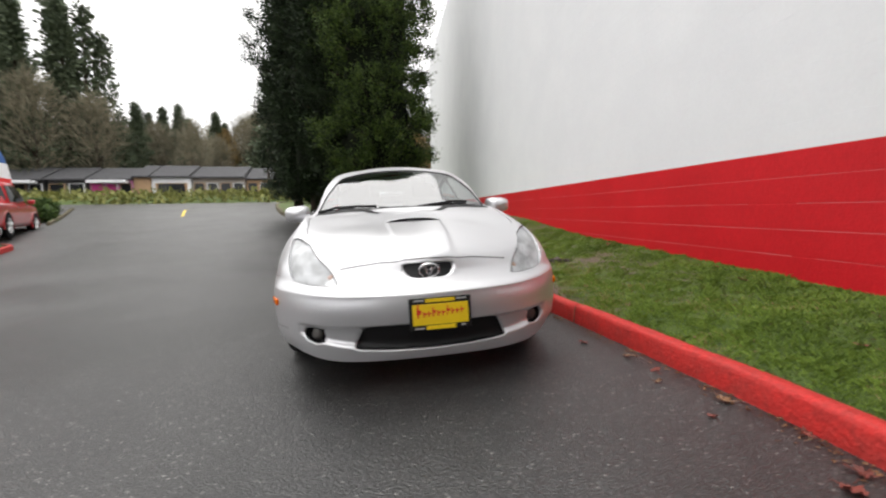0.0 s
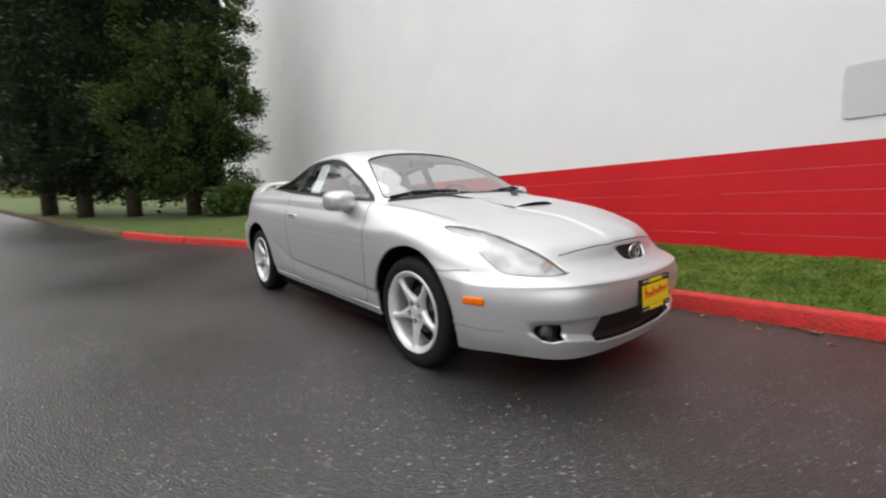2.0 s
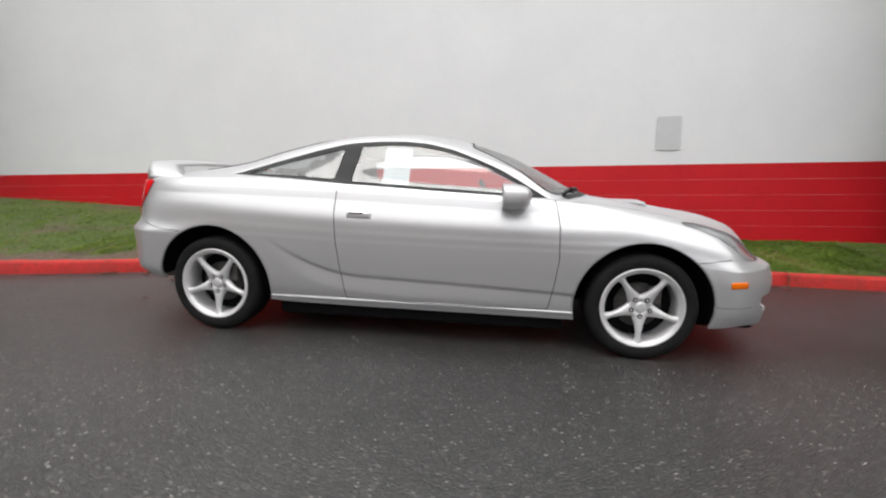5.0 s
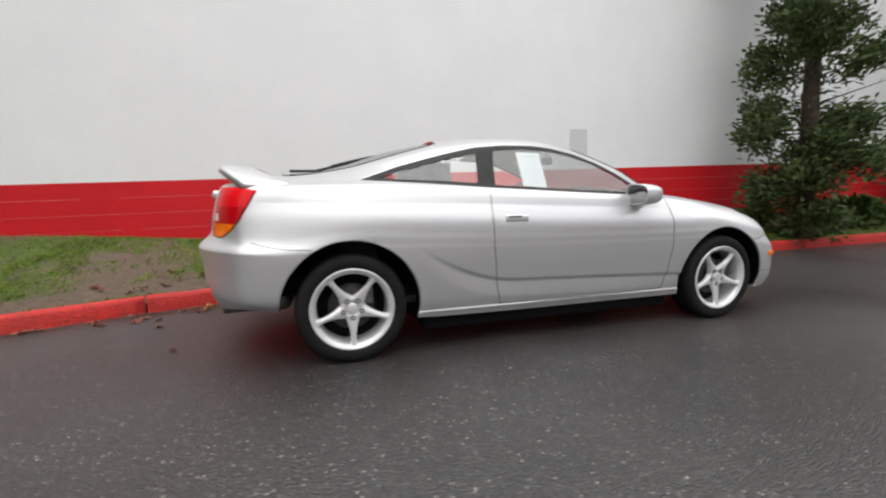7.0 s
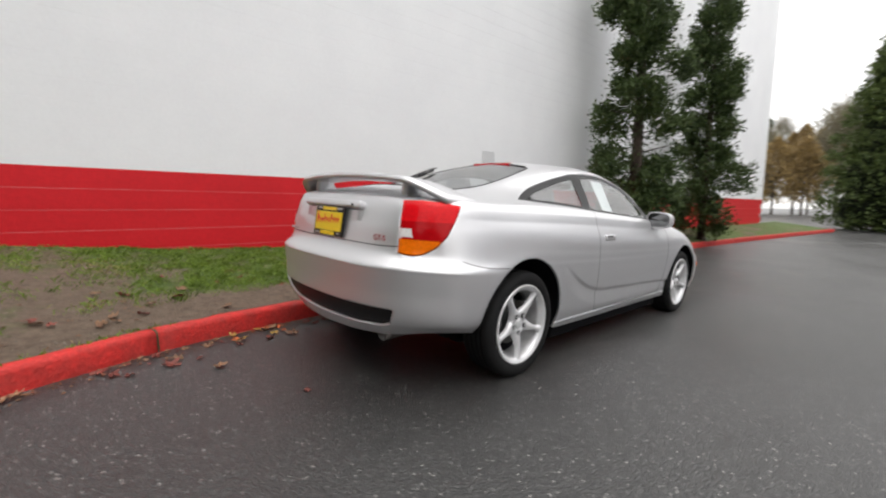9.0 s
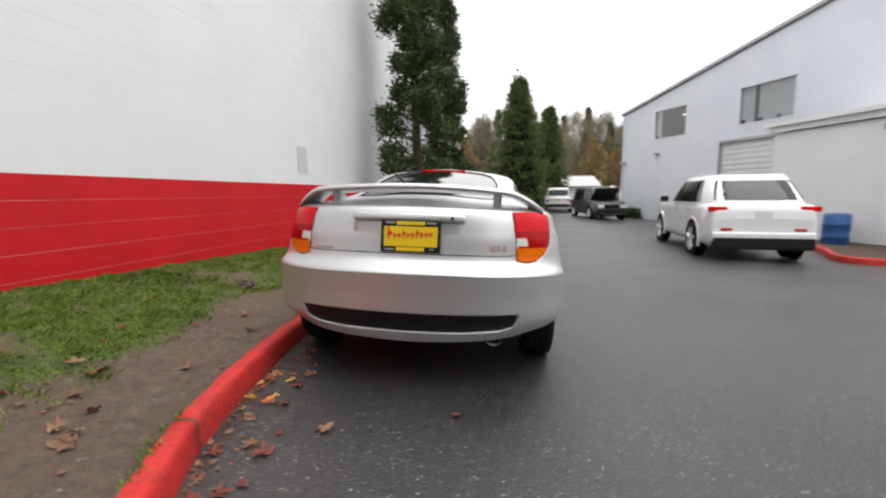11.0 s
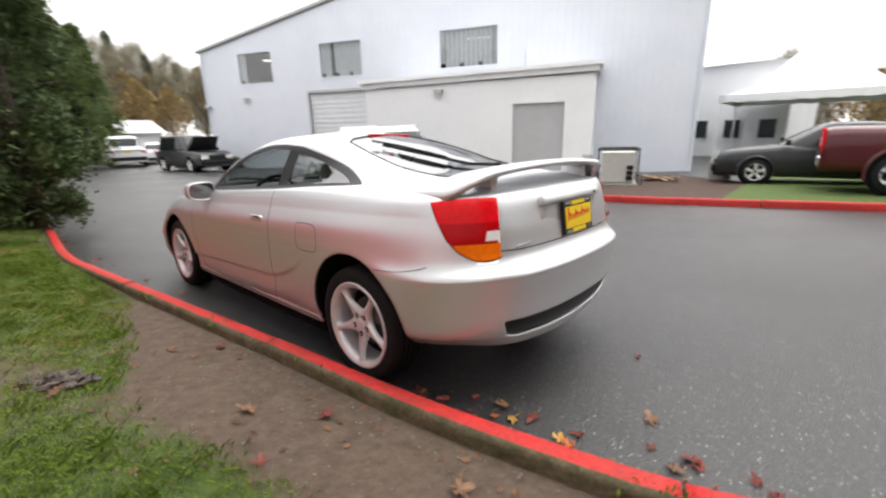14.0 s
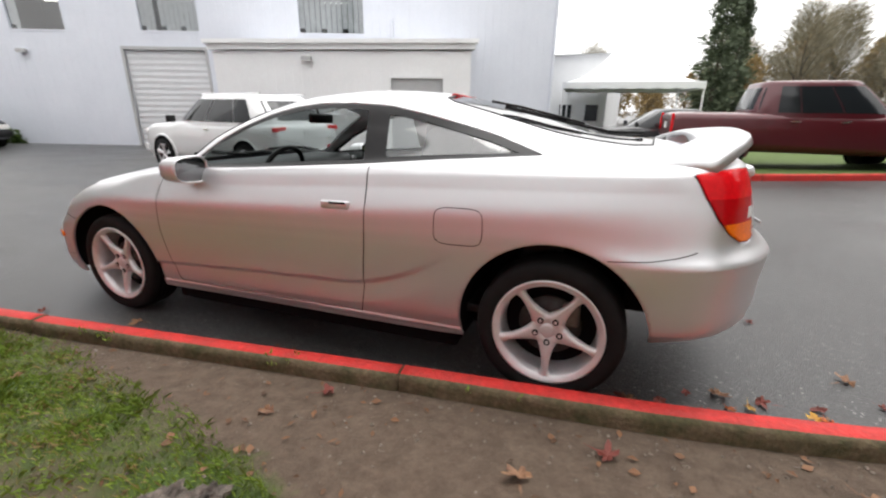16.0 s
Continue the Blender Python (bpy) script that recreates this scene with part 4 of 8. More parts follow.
gasket("headlamp", "lamp_seal", .0015)
gasket("tail_lamp", "lamp_seal", .0022)
gasket("windscreen", "screen_seal", .005)
gasket("rear_glass", "screen_seal", .005)
for name, pname, material, label in (("windscreen", "windscreen", M_WSHIELD, "raked windscreen"), ("rear_glass", "rear_window", M_WSHIELD, "sloping heated rear window")):
    v, f = patch(name, 0.003)
    weld(pmesh(pname, v, f, material, car, label=label))
for name, pname, depth in (("mouth", "lower_intake", 0.035), ("grille_slot", "grille", 0.016), ("rear_slot", "rear_vent", 0.016)):
    v, f = patch(name, depth)
    weld(pmesh(pname, v, f, M_TRIM, car, label="black plastic mesh insert"))
for side in (1, -1):
    v, f = patch("fog_recess", 0.05, mirror=False)
    v = [(x * side, y, z) for x, y, z in v]
    rec = weld(pmesh("fog_lamp_recess", v, f, M_TRIM, car))
    bm = bmesh.new()
    s = bmesh.ops.create_uvsphere(bm, u_segments=20, v_segments=12, radius=0.033)
    bmesh.ops.scale(bm, vec=(1, .5, 1), verts=s["verts"])
    bmesh.ops.rotate(bm, cent=(0, 0, 0), matrix=Matrix.Rotation(radians(25 * side), 3, "Z"), verts=s["verts"])
    fog = on_body(.60, None, .31)
    bmesh.ops.translate(bm, vec=(.592 * side, fog[1] + .026, .31), verts=s["verts"])
    part("fog_lamp", bm, M_STEEL, rec, "round clear fog lamp", smooth=True)


def seam(name, pts, width=0.0045, side=None, material=None, label="", lift=0.0012, parent=None):
    """A narrow dark joint between panels, laid along places of the skin given as (u, v)."""
    line = []
    p = [np.array(q, float) for q in pts]
    for a, b in zip(p[:-1], p[1:]):
        n = max(2, int(np.abs(b - a).max() * 12))
        line += [a + (b - a) * k / n for k in range(n)]
    line.append(p[-1])
    line = np.array(line)
    for s in ((1, -1) if side is None else (side,)):
        verts, faces = [], []
        for k, (u, w) in enumerate(line):
            c = skin(u, w)
            du, dv = skin(u + .02, w) - skin(u - .02, w), skin(u, w + .02) - skin(u, w - .02)
            n = np.cross(du, dv)
            n /= max(np.linalg.norm(n), 1e-9)
            if n @ (c - np.array([0, c[1] * .6, .5])) < 0:
                n = -n
            q0, q1 = skin(*line[max(k - 1, 0)]), skin(*line[min(k + 1, len(line) - 1)])
            t = q1 - q0
            t /= max(np.linalg.norm(t), 1e-9)
            b = np.cross(n, t) * width / 2
            for q in (c + b + n * lift, c - b + n * lift):
                verts.append((q[0] * s, q[1], q[2]))
            if k:
                m = 2 * k
                faces.append((m - 2, m - 1, m + 1, m))
        pmesh(name, verts, faces, material or M_DARK, parent or car, label=label)


RAW_U, RAW_V = np.arange(0, 14, 0.07), np.arange(0, 9, 0.07)
RAW = np.array([[skin(u, w) for w in RAW_V] for u in RAW_U])


def refine(u, v, axes, goal):
    """Slides (u, v) until two coordinates of the skin meet the goal."""
    k, w = list(axes), np.array([u, v], float)
    for _ in range(4):
        p = skin(*w)[k]
        J = np.stack([(skin(w[0] + .005, w[1])[k] - skin(w[0] - .005, w[1])[k]) / .01, (skin(w[0], w[1] + .005)[k] - skin(w[0], w[1] - .005)[k]) / .01], 1)
        if abs(np.linalg.det(J)) < 1e-6:
            break
        w = w + np.clip(np.linalg.solve(J, np.array(goal) - p), -.05, .05)
    if abs(w[0] - u) > .15 or abs(w[1] - v) > .15:
        return u, v
    return w[0], w[1]


def uv_at(y, z):
    """The (u, v) of the flank at y and z."""
    d = (RAW[..., 1] - y) ** 2 + (RAW[..., 2] - z) ** 2 + 0.3 * (RAW[..., 0] < 0.45)
    i, j = np.unravel_index(d.argmin(), d.shape)
    return refine(RAW_U[i], RAW_V[j], (1, 2), (y, z))


def uv_xy(x, y):
    """The (u, v) of the bonnet, roof or deck at x and y."""
    d = (RAW[..., 0] - x) ** 2 + (RAW[..., 1] - y) ** 2 + 0.3 * (RAW[..., 2] < 0.56)
    i, j = np.unravel_index(d.argmin(), d.shape)
    return refine(RAW_U[i], RAW_V[j], (0, 1), (x, y))


def uv_xz(x, z):
    """The (u, v) of the nose at x and z."""
    d = (RAW[..., 0] - x) ** 2 + (RAW[..., 2] - z) ** 2 + 0.3 * (RAW[..., 1] > -1.5)
    i, j = np.unravel_index(d.argmin(), d.shape)
    return refine(RAW_U[i], RAW_V[j], (0, 2), (x, z))


# panel joints
seam("door_gap", [uv_at(-.80, .885), uv_at(-.83, .75), uv_at(-.835, .55), uv_at(-.815, .40), uv_at(-.785, .26)])
seam("door_gap", [uv_at(.48, .945), uv_at(.485, .80), uv_at(.475, .60), uv_at(.45, .40), uv_at(.42, .255)])
seam("door_gap", [uv_at(-.785, .262), uv_at(-.2, .25), uv_at(.42, .258)])
seam("bonnet_gap", [uv_xz(x, z) for x, z in ((.001, .684), (.12, .680), (.24, .669), (.36, .653), (.455, .638))], .005)
seam("bonnet_gap", [uv_xy(.665, -1.50), uv_xy(.69, -1.30), uv_xy(.71, -1.1), uv_xy(.715, -.92)])
seam("bumper_gap", [uv_at(-1.74, .590), uv_at(-1.66, .585), uv_at(-1.56, .575)], .0035)
seam("bumper_gap", [uv_at(1.50, .642), uv_at(1.60, .648), uv_at(1.70, .662), uv_at(1.79, .688)], .0035)
seam("hatch_gap", [(12.55, 3.55), (13, 3.5), (13.5, 3.5), (13.999, 3.5)])
seam("sunroof_gap", [uv_xy(.001, -.16), uv_xy(.28, -.15), uv_xy(.33, -.10), uv_xy(.33, .24), uv_xy(.28, .30), uv_xy(.001, .31)], 0.008)
FLAP = [2 * math.pi * k / 32 for k in range(33)]
seam("fuel_flap_gap", [uv_at(.92 + math.copysign(abs(math.cos(a)) ** .45, math.cos(a)) * .105, .722 + math.copysign(abs(math.sin(a)) ** .45, math.sin(a)) * .076) for a in FLAP], .0035, side=1)
seam("sill_line", [uv_at(-.92, .235), uv_at(0, .225), uv_at(.9, .245)], 0.006, material=M_SILVER_DULL)
seam("bumper_slit", [uv_at(-1.66, .335), uv_at(-1.80, .33), uv_at(-1.90, .325)], 0.009, material=M_SILVER_DULL)

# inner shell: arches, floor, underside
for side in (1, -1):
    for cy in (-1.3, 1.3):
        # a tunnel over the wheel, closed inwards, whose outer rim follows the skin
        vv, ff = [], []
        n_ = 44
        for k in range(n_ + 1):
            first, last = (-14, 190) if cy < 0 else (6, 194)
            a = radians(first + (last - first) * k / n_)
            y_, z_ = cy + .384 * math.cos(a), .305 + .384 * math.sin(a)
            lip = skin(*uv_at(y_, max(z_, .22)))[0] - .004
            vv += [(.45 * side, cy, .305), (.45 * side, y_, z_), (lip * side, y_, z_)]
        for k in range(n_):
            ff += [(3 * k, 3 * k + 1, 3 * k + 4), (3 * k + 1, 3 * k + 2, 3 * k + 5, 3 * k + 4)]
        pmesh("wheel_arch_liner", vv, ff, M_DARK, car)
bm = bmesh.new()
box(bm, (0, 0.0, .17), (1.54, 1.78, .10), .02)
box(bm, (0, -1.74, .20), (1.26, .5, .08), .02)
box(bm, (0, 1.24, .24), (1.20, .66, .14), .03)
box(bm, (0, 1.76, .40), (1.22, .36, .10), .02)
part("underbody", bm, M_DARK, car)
# silencer pipe
bm = bmesh.new()
vv, ff = lathe([(-.2, .030), (.0, .034), (.10, .037), (.102, .034), (.0, .030), (-.12, .028), (-.12, 0)], 24)
bm.free()
pmesh("exhaust_pipe", [(-.47 + b * 1.1, 1.90 + a, .277 + c * .85) for a, b, c in vv], ff, [M_STEEL], car, label="dark oval exhaust tip")
bm = bmesh.new()
box(bm, (-.38, 1.72, .315), (.42, .20, .11), .05, seg=3)
part("silencer", bm, M_STEEL, car, smooth=True)


# wheels
def wheel(side, y):
    hub = new("wheel")
    hub.parent = car
    hub.matrix_local = pose(.742 * side, y, .303, 0, 0, 0 if side == 1 else 180)
    hub.empty_display_size = .1
    prof = [(-.095, .222), (-.100, .232), (-.103, .262), (-.098, .285), (-.086, .297), (-.07, .3015), (-.045, .304), (0, .305), (.045, .304), (.07, .3015), (.086, .297), (.098, .285), (.103, .262), (.100, .238), (.090, .223)]
    grooved = []
    for h, r in prof:
        grooved.append((h, r))
    v, f = lathe(grooved, 72)
    pmesh("tyre", v, f, M_RUBBER, hub, label="black road tyre")
    for gx in (-.05, -.017, .017, .05):
        v, f = lathe([(gx - .004, .3052), (gx + .004, .3052)], 60)
        pmesh("tread_groove", v, f, M_DARK, hub.children[0])
    v, f = lathe([(.088, .227), (.098, .2285), (.102, .224), (.101, .219), (.096, .213), (.092, .203), (.084, .197), (.05, .194), (-.03, .192), (-.09, .212), (-.095, .224)], 72)
    rim = pmesh("rim", v, f, M_ALLOY, hub, label="silver five-spoke alloy rim")
    # spokes: five tapered arms with flared roots, dished towards the hub
    for k in range(5):
        a = radians(-90 + 72 * k)
        bm = bmesh.new()
        secs = []
        for r, w, x, d in ((.030, .036, .070, .03), (.05, .038, .071, .032), (.066, .0345, .073, .03), (.082, .028, .076, .028), (.10, .0225, .080, .026), (.125, .0175, .084, .025), (.15, .0145, .087, .024), (.175, .0145, .089, .022), (.191, .019, .090, .022), (.203, .034, .091, .02)):
            ring = []
            for px, pw in ((x - d, -w * 1.05), (x - .008, -w), (x, -w * .62), (x + .002, 0), (x, w * .62), (x - .008, w), (x - d, w * 1.05)):
                ring.append(bm.verts.new((px, r * math.cos(a) - pw * math.sin(a), r * math.sin(a) + pw * math.cos(a))))
            secs.append(ring)
        for q, p in zip(secs[:-1], secs[1:]):
            for m in range(6):
                bm.faces.new((q[m], q[m + 1], p[m + 1], p[m]))
        bmesh.ops.recalc_face_normals(bm, faces=bm.faces)
        part("spoke", bm, M_ALLOY, rim, smooth=True)
    v, f = lathe([(.045, .070), (.066, .068), (.071, .060), (.072, .036), (.066, .034), (.066, .031), (.074, .029), (.076, .022), (.076, .0)], 40)
    pmesh("hub_cap", v, f, M_ALLOY, rim)
    for k in range(5):
        a = radians(-90 + 72 * k)
        c, s = .052 * math.cos(a), .052 * math.sin(a)
        bm = bmesh.new()
        tube(bm, (.06, c, s), (.0762, c, s), .0135, .0135, 16)
        part("nut_well", bm, M_DARK, rim)
        bm = bmesh.new()
        tube(bm, (.066, c, s), (.0785, c, s), .0085, .0075, 6)
        part("wheel_nut", bm, M_ALLOY, rim)
    v, f = lathe([(.01, .0), (.012, .128), (.004, .13), (-.006, .128), (-.008, 0)], 48)
    pmesh("brake_disc", v, f, M_DISC, hub, label="dull steel brake disc")
    bm = bmesh.new()
    box(bm, (.012, .085, .06), (.05, .07, .10), .012)
    part("brake_caliper", bm, M_STEEL, hub)
    # near-black disc closes the wheel; the shade behind the spokes is its colour
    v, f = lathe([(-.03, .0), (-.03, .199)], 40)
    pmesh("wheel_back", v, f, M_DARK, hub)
    return hub


for s_, y_ in ((1, -1.3), (1, 1.3), (-1, -1.3), (-1, 1.3)):
    wheel(s_, y_)

# door mirrors: a domed shell with the glass set into its back
def mirror_ring(y, k, side, n=32):
    out = []
    for q in range(n):
        a = 2 * math.pi * q / n
        c, d = math.cos(a), math.sin(a)
        x = math.copysign(abs(c) ** .62, c) * .098 * k
        z = math.copysign(abs(d) ** .62, d) * (.074 - .012 * (x / .098 + 1) / 2) * k
        out.append(((.862 + x) * side, -.572 + y - .10 * max(0, x), .905 + z))
    return out


for side in (1, -1):
    rows = [mirror_ring(y, k, side) for y, k in ((.058, .86), (.070, .93), (.066, .985), (.045, 1.0), (.0, .99), (-.035, .93), (-.062, .80), (-.080, .58), (-.090, .30), (-.092, .03))]
    v, f = [p for r in rows for p in r], []
    for j in range(len(rows) - 1):
        for q in range(32):
            f.append((j * 32 + q, j * 32 + (q + 1) % 32, (j + 1) * 32 + (q + 1) % 32, (j + 1) * 32 + q))
    mirror = weld(pmesh("door_mirror", v, f, M_SILVER, car, label="silver painted door mirror"))
    bm = bmesh.new()
    vs = box(bm, (0, 0, 0), (.12, .06, .05), .018, seg=3)
    bmesh.ops.rotate(bm, cent=(0, 0, 0), matrix=Matrix.Rotation(radians(-28 * side), 3, "Y"), verts=vs)
    bmesh.ops.translate(bm, vec=(.80 * side, -.60, .868), verts=bm.verts)
    part("mirror_foot", bm, M_SILVER, mirror, smooth=True)
    v = mirror_ring(.060, .87, side) + mirror_ring(.052, .87, side)
    pmesh("mirror_glass", v, [tuple(range(32)), tuple(range(63, 31, -1))] + [(q, (q + 1) % 32, 32 + (q + 1) % 32, 32 + q) for q in range(32)], M_MIRROR, mirror, smooth=False, label="dark mirror glass")

# door handles
for side in (1, -1):
    c = on_body(0, .33, .775)
    bm = bmesh.new()
    box(bm, (c[0] * side, .33, .775), (.022, .150, .040), .010, seg=3)
    h = part("door_handle", bm, M_SILVER, car, "silver flap door handle", smooth=True)
    bm = bmesh.new()
    box(bm, ((c[0] + .009) * side, .345, .785), (.006, .088, .010), .002)
    part("handle_recess", bm, M_DARK, h)

# side marker lamps, waist rub line
for side in (1, -1):
    c = on_body(0, -1.785, .458)
    bm = bmesh.new()
    vs = box(bm, (0, 0, 0), (.016, .105, .036), .0075, seg=4)
    bmesh.ops.rotate(bm, cent=(0, 0, 0), matrix=Matrix.Rotation(radians(-20 * side), 3, "Z"), verts=bm.verts)
    bmesh.ops.translate(bm, vec=((c[0] - .003) * side, -1.785, .458), verts=bm.verts)
    part("side_marker", bm, M_AMBER, car, "amber side marker lamp", smooth=True)

# bonnet scoop
bm = bmesh.new()
rows = []
for k in range(13):
    x = -.185 + .37 * k / 12
    e = 1 - (abs(x) / .185) ** 2.5
    b0 = skin(*uv_xy(abs(x), -1.40))
    zf = b0[2]
    ring = [(x, -1.52 + .03 * (x / .185) ** 2, zf - .030), (x, -1.50 + .03 * (x / .185) ** 2, zf - .004 + .012 * e), (x, -1.45, zf + .003 + .018 * e), (x, -1.34, zf + .010 + .012 * e), (x, -1.22, skin(*uv_xy(abs(x), -1.22))[2] + .002)]
    rows.append([bm.verts.new(p) for p in ring])
for a, b in zip(rows[:-1], rows[1:]):
    for m in range(1, 4):
        bm.faces.new((a[m], b[m], b[m + 1], a[m + 1]))
scoop = part("bonnet_scoop", bm, M_SILVER, car, "silver bonnet air scoop", smooth=True)
bm = bmesh.new()
rows = []
for k in range(13):
    x = -.175 + .35 * k / 12
    e = 1 - (abs(x) / .185) ** 2.5
    zf = skin(*uv_xy(abs(x), -1.48))[2]
    rows.append([bm.verts.new((x, -1.507 + .03 * (x / .185) ** 2, zf - .012)), bm.verts.new((x, -1.503 + .03 * (x / .185) ** 2, zf + .002 + .015 * e))])
for a, b in zip(rows[:-1], rows[1:]):
    bm.faces.new((a[0], b[0], b[1], a[1]))
part("scoop_mouth", bm, M_DARK, scoop)

# emblem: rings of chrome on the black slot
bm = bmesh.new()
def ring(bm, c, rx, rz, r, seg=28):
    prev, first = None, None
    for k in range(seg):
        a = 2 * math.pi * k / seg
        p = [bm.verts.new((c[0] + (rx + r * math.cos(b)) * math.cos(a), c[1] + r * math.sin(b), c[2] + (rz + r * math.cos(b)) * math.sin(a))) for b in (0, 2.09, 4.19)]
        if prev:
            for m in range(3):
                bm.faces.new((prev[m], prev[(m + 1) % 3], p[(m + 1) % 3], p[m]))
        else:
            first = p
        prev = p
    for m in range(3):
        bm.faces.new((prev[m], prev[(m + 1) % 3], first[(m + 1) % 3], first[m]))
fc = on_body(0.0, None, .622)
ring(bm, (0, fc[1] - .004, .622), .052, .035, .006)
ring(bm, (0, fc[1] - .004, .628), .016, .026, .005)
ring(bm, (0, fc[1] - .004, .640), .034, .012, .005)
part("emblem", bm, M_CHROME, car, "chrome oval emblem", smooth=True)


# plates with frames and dealer cards
M_BADGE = mat("dark_red_badge", (0.30, 0.01, 0.015), 0.4)


def text_mesh(name, text, size, material, parent, m, extrude=.0008, shear=0.0):
    cu = bpy.data.curves.new(name, "FONT")
    cu.body, cu.size, cu.extrude, cu.align_x, cu.align_y, cu.shear = text, size, extrude, "CENTER", "CENTER", shear
    tmp = bpy.data.objects.new(name, cu)
    scene.collection.objects.link(tmp)
    bpy.context.view_layer.update()
    me = bpy.data.meshes.new_from_object(tmp)
    bpy.data.objects.remove(tmp)
    me.materials.clear()
    me.materials.append(material)
    ob = new(name, me)
    ob.parent = parent
    ob.matrix_local = m
    return ob


def licence_plate(name, y, z, x, face, tilt):
    root = new(name)
    root.parent = car
    root.empty_display_size = .05
    root.matrix_local = pose(x, y, z, 90 + tilt, 0, 0 if face < 0 else 180)
    tagged(root, "black plate frame round a yellow dealer card")
    bm = bmesh.new()
    box(bm, (0, .0, 0), (.318, .165, .012), .004)
    part("plate_frame", bm, M_TRIM, root)
    bm = bmesh.new()
    box(bm, (0, -.002, .0065), (.285, .105, .006), .002)
    part("dealer_card", bm, M_YELLOW, root, "yellow dealer card")
    for cx, cy, w, h in ((0, .068, .15, .018), (0, -.068, .15, .02)):
        bm = bmesh.new()
        box(bm, (cx, cy, .007), (w, h, .004), .001)
        part("frame_label", bm, M_YELLOW, root)
    for cx, cy, w in ((-.11, .07, .05), (.11, .07, .05), (-.11, -.07, .05), (.115, -.066, .022)):
        bm = bmesh.new()
        box(bm, (cx, cy, .007), (w, .008, .003), .0005)
        part("frame_mark", bm, M_SILVER_DULL, root)
    # lettering as plain strokes in its colour
    rng = random.Random(2)
    x0 = -.125
    bm = bmesh.new()
    for k in range(10):
        w = .021 if k else .03
        h = (.066 if k == 0 else .046 if k in (3, 6) else .030)
        box(bm, (x0 + w / 2, -.008 + h / 2 - (.012 if k == 0 else .006) + k * .0012, .0105), (w * .8, h * .30, .002), rot=None)
        box(bm, (x0 + w * .3, -.008 + h / 2 - .008 + k * .0012, .0106), (w * .28, h, .002))
        x0 += w + .003
    part("red_script", bm, M_REDINK, root)
    return root


licence_plate("front_plate", -2.205, .418, .035, -1, -4)
licence_plate("rear_plate", 2.063, .828, -.018, 1, -7)

# tail panel: recess round the plate, handle blade above it, badges
bm = bmesh.new()
rows = []
for k in range(15):
    x = -.30 + .6 * min(max(k - 1, 0), 12) / 12
    ring_ = []
    for z_ in (.700, .74, .80, .86, .898):
        yb = float(np.interp(abs(x), [0, .44], [2.068, 2.038])) - (z_ - .70) * .17
        ring_.append(bm.verts.new((x, yb + (.004 + .055 * (z_ - .70) if 0 < k < 14 else -.012), z_)))
    rows.append(ring_)
for a, b in zip(rows[:-1], rows[1:]):
    for m in range(4):
        bm.faces.new((a[m], b[m], b[m + 1], a[m + 1]))
part("plate_recess", bm, M_SILVER, car, smooth=True)
bm = bmesh.new()
box(bm, (0, 2.026, .926), (.60, .05, .046), .014, Matrix.Rotation(radians(20), 3, "X"), 3)
blade = part("boot_blade", bm, M_SILVER, car, "silver lip above the rear plate", smooth=True)
bm = bmesh.new()
tube(bm, (-.235, 2.049, .925), (-.235, 2.053, .925), .010, .010, 16)
part("lock_barrel", bm, M_DARK, blade)
text_mesh("trim_badge", "GT-S", .040, M_BADGE, car, pose(-.475, 2.043, .775, 84, 0, 188), .002)
bm = bmesh.new()
box(bm, (.46, 2.040, .755), (.10, .006, .012), .002)
part("maker_badge", bm, M_SILVER_DULL, car)

# rear wing: a bowed blade whose ends sweep down to the haunches, on two short legs
bm = bmesh.new()
rows = []
N = 48
for k in range(N + 1):
    t = -1 + 2 * k / N
    a = abs(t)
    x = .715 * t
    drop = .075 * max(0, (a - .72) / .28) ** 1.6
    bow = .046 * (1 - t * t)
    zc = 1.045 + bow - drop
    yc = 1.85 + .045 * (1 - t * t) - .16 * max(0, (a - .70) / .30) ** 1.5
    ch = .115 + .05 * max(0, (a - .7) / .3)
    prof_ = [(-ch, -.014), (-ch * .6, .007), (0, .014), (ch * .5, .017), (ch * .70, .017), (ch * .83, -.012), (ch * .5, -.014), (0, -.016), (-ch * .7, -.024)]
    rows.append([bm.verts.new((x, yc + p, zc + q)) for p, q in prof_])
for a, b in zip(rows[:-1], rows[1:]):
    for m in range(9):
        bm.faces.new((a[m], b[m], b[(m + 1) % 9], a[(m + 1) % 9]))
bm.faces.new(rows[0])
bm.faces.new(rows[-1][::-1])
bmesh.ops.recalc_face_normals(bm, faces=bm.faces)
wing = part("rear_wing", bm, M_SILVER, car, "silver bowed rear wing", smooth=True)
for side in (1, -1):
    bm = bmesh.new()
    vs = box(bm, (.46 * side, 1.835, 1.013), (.045, .12, .115), .018, seg=3)
    part("wing_leg", bm, M_SILVER, wing, smooth=True)

# third brake lamp, wipers, washer arm
bm = bmesh.new()
box(bm, (0, .665, 1.272), (.36, .035, .022), .009, rot=None, seg=3)
part("high_brake_lamp", bm, M_REDLENS, car, "red high brake lamp", smooth=True)


def wiper(name, pts, r=.007, drop=.0):
    bm = bmesh.new()
    for a, b in zip(pts[:-1], pts[1:]):
        tube(bm, a, b, r, r * .9, 8)
    part(name, bm, M_TRIM, car, "black wiper", smooth=True)


def glass_at(x, y, up=.012):
    q = skin(*uv_xy(abs(x), y))
    return (x, y, q[2] + up)


